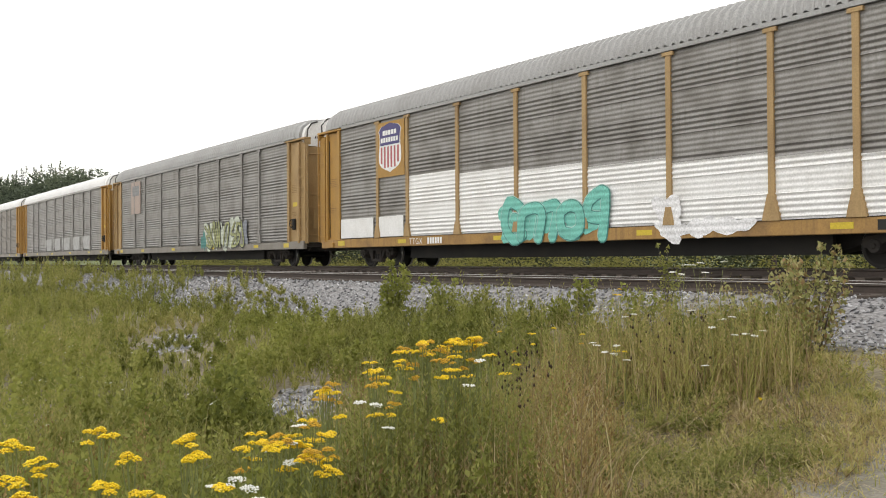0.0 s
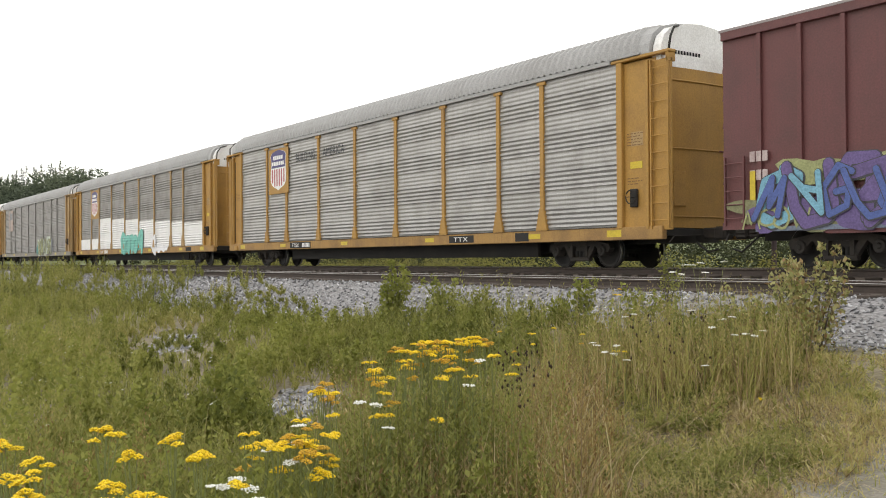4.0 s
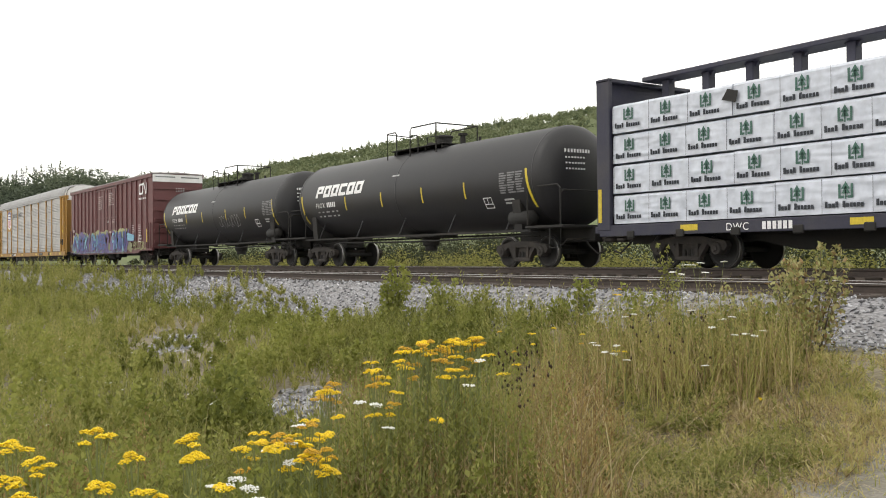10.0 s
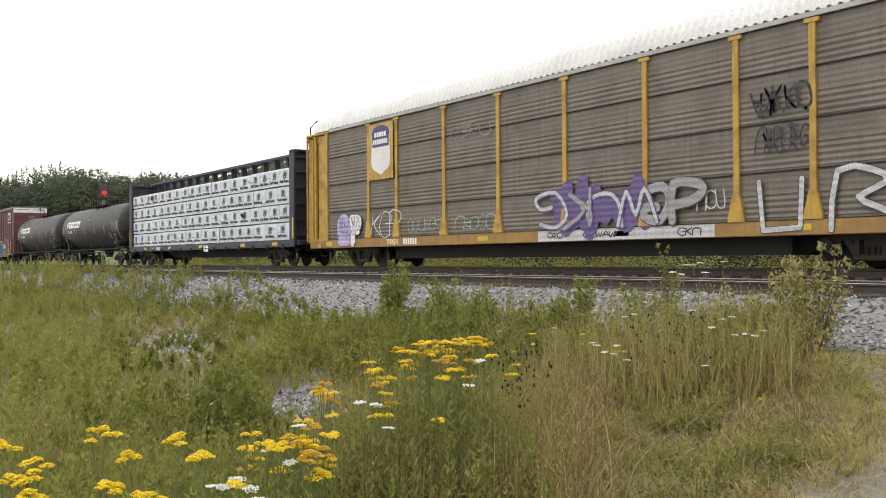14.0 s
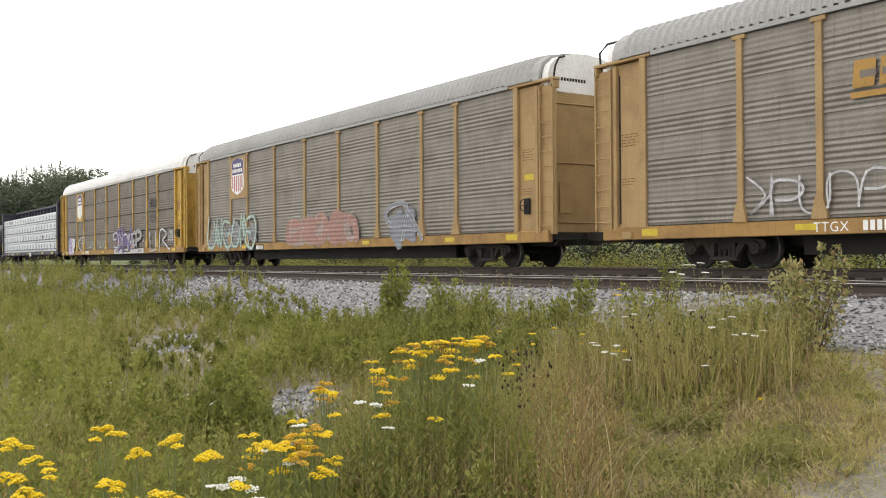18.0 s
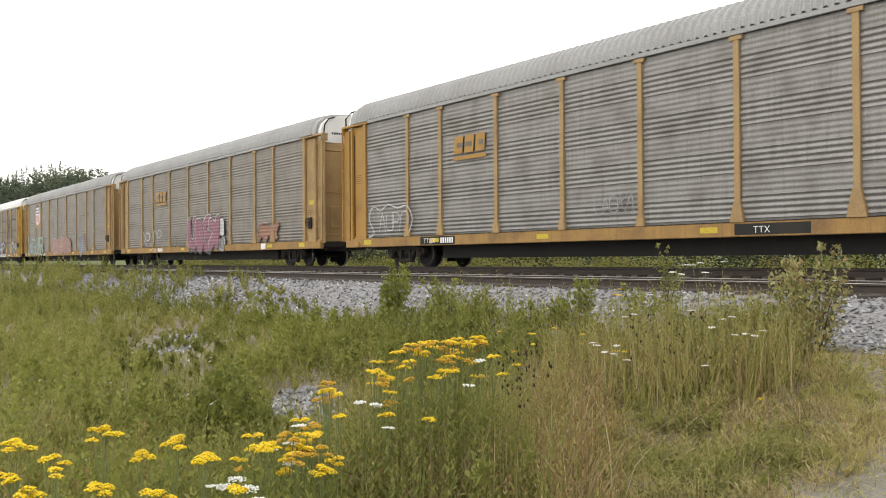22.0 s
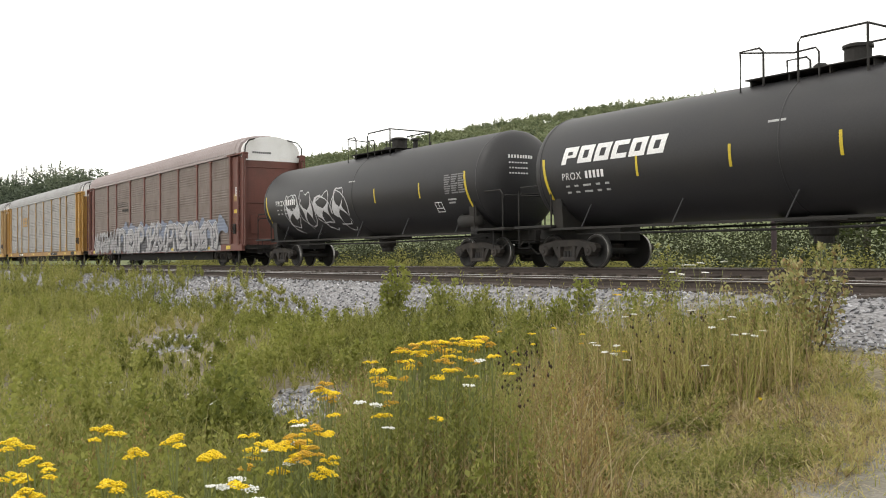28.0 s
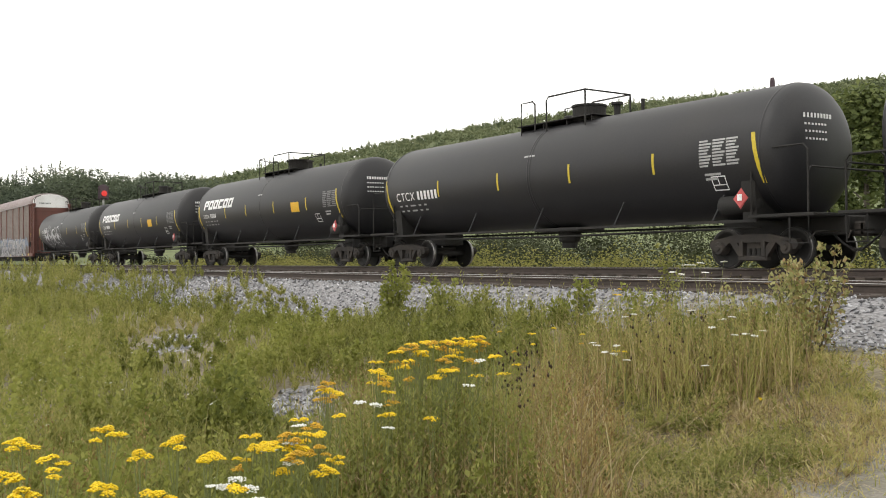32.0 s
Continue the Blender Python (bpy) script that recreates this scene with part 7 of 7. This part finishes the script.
    lump = patchy(x, y, 0.5, 2.5) * 0.55 + patchy(x, y, 0.16, 1.0) * 0.45
    keep = (y < 10.9) & (g.random(len(x)) > 0.985 * bare(x, y)) & (lump > 0.36 + 0.2 * g.random(len(x)))
    x, y, lump = x[keep], y[keep], lump[keep]
    d = blades(x, y, (0.02 + 0.07 * g.random(len(x))) * (0.55 + 1.3 * lump), 0.007 + 0.0006 * np.hypot(x, y), 47, 1.4)
    x, y, big = tufts(620, 41, 60, 6.2, 11.6, 16, 0.05)
    keep = (y < 10.9) & (bare(x, y) < 0.5)
    x, y, big = x[keep], y[keep], big[keep]
    tuft = blades(x, y, (0.07 + 0.17 * g.random(len(x))) * big, 0.010 + 0 * x, 57, 1.3, 0.9)
    x, y = spots(30000, 5, 75, 1.2, 9.6)
    keep = ((np.hypot(x, y) < 4.6) | (x > -7)) & (bare(x, y) < 0.6) & (patchy(x, y, 0.3, 4.0) > 0.36)
    e = blades(x[keep], y[keep], 0.03 + 0.07 * g.random(keep.sum()), 0.008 + 0 * x[keep], 49, 1.1)
    x, y = spots(900, 42, 60, 6.8, 11.6)
    keep = (bare(x, y) < 0.4) & (patchy(x, y, 0.45, 6.0) > 0.52)
    f = weeds(x[keep], y[keep], 0.05 + 0.16 * g.random(keep.sum()), 0.045 + 0 * x[keep], 51, 16, 0.6)
    stuff("short_grass", "short patchy worn grass beside the dirt track", [d, e, f, tuft], turf)
    x, y = spots(4600, 41, 59, 6.0, 11.0)
    keep = (bare(x, y) < 0.6) & (patchy(x, y, 0.38, 9.0) > 0.42)
    x, y = x[keep], y[keep]
    litter = blades(x, y, 0.05 + 0.22 * g.random(len(x)), 0.007 + 0.007 * g.random(len(x)), 53, 2.8, 0.2)
    x, y, big = tufts(130, 29, 42, 5.4, 9.2, 8, 0.11)
    upright = blades(x, y, (0.35 + 0.65 * g.random(len(x))) * (0.6 + 0.4 * big), 0.005 + 0.006 * g.random(len(x)), 55, 0.6, 0.5)
    x, y, big = tufts(36, 42, 54, 10.2, 12.0, 7, 0.10)
    far = blades(x, y, 0.35 + 0.6 * g.random(len(x)), 0.007 + 0.006 * g.random(len(x)), 56, 0.4, 0.3)
    stuff("dead_stalks", "brown dead stalks standing and lying in the grass", [litter, upright, far], dead)
    # tiny white blossoms scattered through the green
    x, y = spots(330, 8, 56, 6.5, 26, 1.4)
    wide = np.degrees(np.arctan2(y, -x))
    keep = (y < 11) & (y > 1.5) & (bare(x, y) < 0.5) & ((wide < 21) | ((wide > 42) & (wide < 53) & (np.hypot(x, y) > 10.3)))
    x, y = x[keep], y[keep]
    z = ground_z(x, y) + (0.25 + 0.5 * g.random(len(x))) * np.clip((11.6 - y) / 2.6, 0.4, 1)
    q = (0.006 + 0.0009 * np.hypot(x, y)) * (0.6 + 0.7 * g.random(len(x)))
    v = np.stack([np.stack([x - q, y, z], 1), np.stack([x, y - q, z - 0.3 * q], 1), np.stack([x + q, y, z + 0.2 * q], 1), np.stack([x, y + q, z + 0.5 * q], 1)], 1).reshape(-1, 3)
    tagged(new("white_blossoms", array_mesh("white_blossoms", v, np.arange(len(v)).reshape(-1, 4), NO3, umbel_white)), "tiny white blossoms scattered among the weeds", "blossoms", kind="stuff")
    # dark seed heads on dry stalks
    s = Shape()
    for k in range(110):
        near = k < 62
        bx, by = ring_point(38.7 + 0.8 * g.normal() if near else 47.5 + 1.6 * g.normal(), 7.0 + 0.8 * g.random() if near else 10.2 + g.random())
        z = float(ground_z(bx, by)) + (0.70 + 0.42 * g.random() if near else 0.35 + 0.55 * g.random())
        q = (0.009 + 0.006 * g.random()) * (1.0 if near else 1.2)
        s.add([(bx - q, by, z), (bx, by - q, z), (bx + q, by, z), (bx, by + q, z), (bx, by, z + 1.5 * q), (bx, by, z - 1.3 * q)], [(0, 1, 4), (1, 2, 4), (2, 3, 4), (3, 0, 4), (1, 0, 5), (2, 1, 5), (3, 2, 5), (0, 3, 5)])
    tagged(new("seed_heads", s.mesh("seed_heads", seed_brown)), "dark brown dried seed heads among the grass", "seed heads", kind="stuff")


def build_bushy_weeds():
    """Rounded clumps of leafy weeds, each of several leaf masses."""
    g = np.random.default_rng(77)
    zones = [(190, 9, 27, 8.5, 42, 1.5, 0.35, 0.85, 0.013), (120, 24, 40, 11, 19, 1.0, 0.30, 0.60, 0.014), (40, 40, 54, 11.4, 12.8, 1.0, 0.4, 0.8, 0.014), (70, 7, 25, 3.4, 6.6, 1.0, 0.4, 0.85, 0.012), (46, 27, 41, 5.0, 9.0, 1.0, 0.3, 0.65, 0.012)]
    v, q, k = [], [], 0
    for i, (n, b0, b1, r0, r1, power, h0, h1, leaf) in enumerate(zones):
        x, y = ring_point(b0 + (b1 - b0) * g.random(n), r0 + (r1 - r0) * g.random(n) ** power)
        keep = (y < np.where(x > -28, 10.4, 11.6)) & (y > 1.0) & (bare(x, y) < 0.3)
        x, y = x[keep], y[keep]
        h = (h0 + (h1 - h0) * g.random(len(x))) * low_growth(x, y)
        r = np.hypot(x, y)
        c, rad = [], []
        for j in range(len(x)):
            z = float(ground_z(x[j], y[j]))
            for _ in range(7):
                u = g.random()
                c.append((x[j] + 0.32 * h[j] * (1.1 - u) * g.normal(), y[j] + 0.32 * h[j] * (1.1 - u) * g.normal(), z + h[j] * (0.1 + 0.85 * u)))
                rad.append((0.12 * h[j], 0.12 * h[j], 0.24 * h[j]))
        size = leaf * (1 + 0.035 * float(np.mean(r)))
        a, b = leaf_cloud(np.array(c), np.array(rad), 250 * len(x), size * 1.45, 200 + i, 1.6)
        v.append(a), q.append(b + k)
        k += len(a)
    tagged(new("bushy_weeds", array_mesh("bushy_weeds", np.concatenate(v), np.concatenate(q), NO3, fresh)), "rounded clumps of leafy green weeds on the verge", "weeds", kind="stuff")


PLANTS = []


def head_mesh(seed, material, radius, count, size, dome=0.5):
    """A flat cluster of small round florets."""
    g, s = random.Random(seed), Shape()
    for k in range(count):
        a, r = k * 2.4, radius * math.sqrt((k + 0.5) / count)
        x, y = r * math.cos(a), r * math.sin(a)
        z = -dome * r * r / radius + 0.006 * g.random()
        q = size * (0.8 + 0.4 * g.random())
        top = [(x + q * math.cos(b), y + q * math.sin(b), z) for b in (i * math.pi / 3 for i in range(6))]
        s.add(top + [(x, y, z + q * 0.75), (x, y, z - q * 0.5)], [(i, (i + 1) % 6, 6) for i in range(6)] + [((i + 1) % 6, i, 7) for i in range(6)])
    return s.mesh("flower_head", material, True)


def flower_plant(name, label, category, group, height, heads, spread, meshes, seed, leaves=10):
    """A stalk that forks under its flower heads, with feathery leaves."""
    g = random.Random(seed)
    t = tagged(new(name), label, category, group)
    stem = Shape().tube([(0, 0, -0.05), (0.01, 0.01, height * 0.4), (0, 0, height * 0.72)], [0.006, 0.005, 0.004], 5)
    for k in range(heads):
        a, r = k * 2.4 + g.random(), spread * math.sqrt((k + 0.2) / heads)
        tip = (r * math.cos(a), r * math.sin(a), height - 0.35 * r - 0.03 * g.random())
        stem.tube([(0, 0, height * 0.70), (tip[0] * 0.6, tip[1] * 0.6, height * 0.86), tip], [0.0035, 0.003, 0.0022], 4)
        o = part("flower_head", meshes[g.randrange(len(meshes))], parent=t, at=tip)
        o.rotation_euler = (0.35 * (g.random() - 0.5), 0.35 * (g.random() - 0.5), 6.28 * g.random())
    part("stem", stem, stem_green, t)
    for k in range(leaves):
        s, a, z = Shape(), g.random() * 6.28, height * (0.1 + 0.68 * k / leaves)
        n, ln = 5, 0.13 * (1.2 - z / height)
        for i in range(n):
            u = (i + 1) / n
            cx, cy, cz = math.cos(a) * ln * u, math.sin(a) * ln * u, z + ln * u * 0.5 - 0.06 * u * u
            w = 0.035 * (1 - 0.5 * u)
            for sg in (-1, 1):
                s.add([(cx, cy, cz), (cx - math.sin(a) * sg * w + 0.012 * math.cos(a), cy + math.cos(a) * sg * w + 0.012 * math.sin(a), cz + 0.01), (cx + 0.018 * math.cos(a), cy + 0.018 * math.sin(a), cz + 0.004)], [(0, 1, 2)])
        part("leaf", s, lush, t)
    return t


def build_flowers():
    gold = [head_mesh(k, tansy_gold, 0.026, 26, 0.0068, 0.45) for k in range(4)]
    ochre = [head_mesh(5 + k, tansy_ochre, 0.026, 26, 0.0068, 0.45) for k in range(3)]
    white = [head_mesh(10 + k, umbel_white, 0.040, 30, 0.0072, 0.15) for k in range(3)]
    # stands of golden plants: angle, distance, height of the top over rail level, spread across, plants, size (0 to 2)
    near = [(10.3, 4.1, -0.42, 0.4, 2, 1), (14.6, 4.1, -0.39, 0.2, 1, 2), (11.7, 3.9, -0.45, 0.2, 2, 0), (16.8, 4.0, -0.47, 0.1, 1, 0), (18.9, 4.1, -0.44, 0.2, 1, 1), (20.2, 4.0, -0.50, 0.1, 1, 1), (10.6, 3.6, -0.50, 0.2, 1, 0),
            (14.9, 3.7, -0.52, 0.2, 1, 1), (15.6, 3.5, -0.54, 0.3, 1, 1), (17.7, 3.7, -0.56, 0.3, 1, 1), (22.0, 3.8, -0.58, 0.3, 1, 0)]
    mid = [(23.1, 4.8, -0.56, 0.5, 5, 0), (25.2, 4.7, -0.56, 0.7, 6, 1), (26.3, 4.9, -0.54, 0.6, 6, 0), (26.9, 4.7, -0.63, 0.5, 3, 1), (27.4, 5.9, -0.46, 0.4, 7, 0), (30.3, 6.3, -0.38, 0.6, 8, 0), (31.8, 6.6, -0.32, 0.3, 6, 0),
           (33.6, 6.9, -0.30, 0.7, 13, 0), (35.0, 7.1, -0.30, 0.7, 13, 0), (36.4, 7.1, -0.29, 0.6, 10, 0), (34.4, 6.6, -0.40, 1.6, 10, 0), (31.2, 6.0, -0.54, 1.2, 5, 0)]
    far = [(37.6, 9.6, -0.42, 0.1, 1, 0), (39.6, 9.9, -0.48, 0.2, 2, 0), (38.4, 9.2, -0.58, 0.4, 2, 0), (40.9, 9.8, -0.43, 0.1, 1, 0), (44.8, 11.4, -0.06, 0.2, 2, 0), (42.6, 10.6, -0.55, 0.5, 2, 0), (44.5, 10.4, -0.70, 0.4, 2, 0), (54.8, 12.2, -0.34, 0.1, 1, 0), (52.6, 9.8, -1.08, 0.1, 1, 0)]
    g = np.random.default_rng(88)
    plants = []
    for rank, stands in enumerate((near, mid, far)):
        for b, r, z, wide, count, size in stands:
            for k in range(count):
                plants.append((b + (wide * g.normal() if k else 0), r + (0.16 * g.normal() if k else 0), z - (0.16 * g.random() if k else 0), size, rank))
    px, py, ph = [], [], []
    for b, r, z, size, rank in plants:
        if rank < 2:
            many = 10 if rank == 0 else 5
            x, y = ring_point(b + 1.3 * g.normal(size=many), r + 0.24 * g.normal(size=many))
            px.append(x), py.append(y)
            ph.append((z - ground_z(x, y)) * (0.62 + 0.33 * g.random(many)))
    px, py, ph = np.concatenate(px), np.concatenate(py), np.concatenate(ph)
    v, q, t = weeds(px, py, ph, 0.044 + 0 * px, 89, 32, 0.8)
    tagged(new("tansy_foliage", array_mesh("tansy_foliage", v, q, t, fresh)), "feathery green foliage round the golden flowers", "weeds", kind="stuff")
    first = {}
    for k, (b, r, z, size, rank) in enumerate(plants):
        x, y = ring_point(b, r)
        kind = (k % 3, size, rank)
        h0 = 1.12 if rank < 2 else 0.7
        if kind not in first:
            heads = ((3, 2, 4) if rank < 2 else (1, 2, 1), (5, 6, 4), (8, 7, 6))[size][k % 3]
            heads_of = gold if rank == 0 or k % 3 else ochre
            o = first[kind] = flower_plant("tansy_plant", "golden tansy plant with flat button clusters" if heads_of is gold else "fading ochre tansy plant with flat button clusters", "wildflower", "golden tansies on the verge", h0, heads, (0.048, 0.055, 0.075)[size], heads_of, 60 + k, 6)
            o.location = (x, y, z - h0)
        else:
            o = copy_thing(first[kind], pose(float(x), float(y), z - h0, 0, 0, 47 * k))
        PLANTS.append((o, (float(x), float(y), z - h0), 47 * k, rank < 2))
    umbels = [(48.3, 11.0, 0.20), (49.2, 11.0, 0.22), (50.4, 11.2, 0.25), (49.8, 10.8, 0.12), (47.9, 11.0, 0.12), (46.4, 11.2, -0.12), (48.6, 10.6, -0.28), (50.9, 10.6, -0.35), (50.0, 10.2, -0.42), (51.4, 10.4, -0.52), (51.9, 10.3, -0.50), (52.6, 10.6, -0.47), (49.3, 10.0, -0.80), (45.4, 10.6, -0.33), (44.6, 10.2, -0.62)]
    umbels += [(43.6, 10.2, -0.63), (44.0, 10.0, -0.68), (45.0, 9.8, -0.72), (42.9, 10.4, -0.62), (57.0, 12.6, -0.70), (36.6, 6.4, -0.38), (36.2, 6.2, -0.53), (29.6, 5.8, -0.57), (30.9, 5.6, -0.67), (25.3, 5.0, -0.56), (24.9, 4.7, -0.60), (25.4, 4.5, -0.64), (22.7, 4.2, -0.65), (21.9, 4.1, -0.65), (20.8, 4.0, -0.60), (21.2, 3.7, -0.63), (23.0, 3.7, -0.62)]
    first = {}
    for k, (b, r, z) in enumerate(umbels):
        x, y = ring_point(b, r)
        kind = k % 3
        h0 = 1.25
        if kind not in first:
            o = first[kind] = flower_plant("wild_carrot_plant", "wild carrot with flat white flower heads on thin stalks", "wildflower", "white wild carrots on the verge", h0, 1 + kind % 2, 0.10, white, 90 + k, 6)
            o.location = (x, y, z - h0)
        else:
            o = copy_thing(first[kind], pose(float(x), float(y), z - h0, 0, 0, 61 * k))
        PLANTS.append((o, (float(x), float(y), z - h0), 61 * k, False))


def sapling(b, r, height, spread, seed, label, count, size, colours):
    """An upright leafy shrub on several thin stems."""
    g = random.Random(seed)
    x, y = ring_point(b, r)
    t = tagged(new("weed_shrub"), label, "shrub", "tall shrubs by the rails")
    t.location = (x, y, float(ground_z(x, y)))
    centres = []
    for k in range(7):
        a, h = g.random() * 6.28, height * (0.6 + 0.4 * g.random())
        tip = (spread * math.cos(a) * g.random(), spread * math.sin(a) * g.random(), h)
        part("stem", Shape().tube([(0.02 * math.cos(a), 0.02 * math.sin(a), -0.03), (tip[0] * 0.4, tip[1] * 0.4, h * 0.5), tip], [0.007, 0.005, 0.002], 5), bark, t)
        centres += [(tip[0] * u, tip[1] * u, h * u) for u in (0.12, 0.26, 0.4, 0.55, 0.7, 0.85, 1.0)]
    c = np.array(centres)
    v, q = leaf_cloud(c, np.stack([spread * (0.62 - 0.48 * c[:, 2] / height)] * 3, 1), count, size, seed, 1.3)
    o = new("leaves", array_mesh("leaves", v, q, NO3, colours))
    o.parent = t


pale_leaves = leafy("pale_grey_green_leaves", [(0.12, 0.135, 0.045), (0.24, 0.25, 0.085), (0.40, 0.39, 0.17), (0.28, 0.18, 0.085), (0.52, 0.50, 0.27)], 0.65, 2.0, 0.3)
build_back_grass()
build_verge()
build_bushy_weeds()
build_flowers()
sapling(55.6, 12.5, 1.30, 0.40, 1, "pale-leaved shrub standing before the rails", 1000, 0.034, pale_leaves)
sapling(54.2, 12.3, 1.15, 0.45, 2, "pale-leaved shrub with russet stems before the rails", 1200, 0.034, pale_leaves)
sapling(51.8, 11.6, 0.95, 0.36, 3, "bushy green and russet weed before the rails", 900, 0.030, pale_leaves)
sapling(31.2, 18.0, 1.36, 0.42, 4, "tall spire of bright green weed at the ballast edge", 1500, 0.042, fresh)
sapling(34.4, 17.0, 1.0, 0.45, 5, "loose green weed at the ballast edge", 900, 0.036, fresh)
sapling(36.0, 16.4, 0.8, 0.5, 8, "low green weed at the ballast edge", 800, 0.036, lush)
sapling(42.4, 13.3, 1.05, 0.32, 6, "bushy green weed at the ballast edge", 800, 0.032, fresh)
sapling(45.8, 12.6, 0.95, 0.34, 9, "bushy yellow-green weed before the rails", 700, 0.032, fresh)
sapling(47.5, 15.6, 1.15, 0.3, 7, "green weed growing beside the near track", 500, 0.030, lush)


# ------------------------------------------------------------------ what moves
def motions():
    for wagon, place in TRAIN:
        walk(wagon, [(t, pose(place + travel(t), YC, 0)) for t in range(0, 33, 2)])

    for k, (plant, at, turn, near) in enumerate(PLANTS):
        if near:        # the wind rocks the tall golden plants on their roots
            walk(plant, [(t, pose(*at, 1.6 * math.sin(1.9 * t + k) + 0.8 * math.sin(0.6 * t + 2 * k), 1.8 * math.sin(1.3 * t + 1.7 * k), turn)) for t in (0.75 * i for i in range(43))] + [(32.0, pose(*at, 1.6 * math.sin(60.8 + k), 1.8 * math.sin(41.6 + 1.7 * k), turn))])


motions()
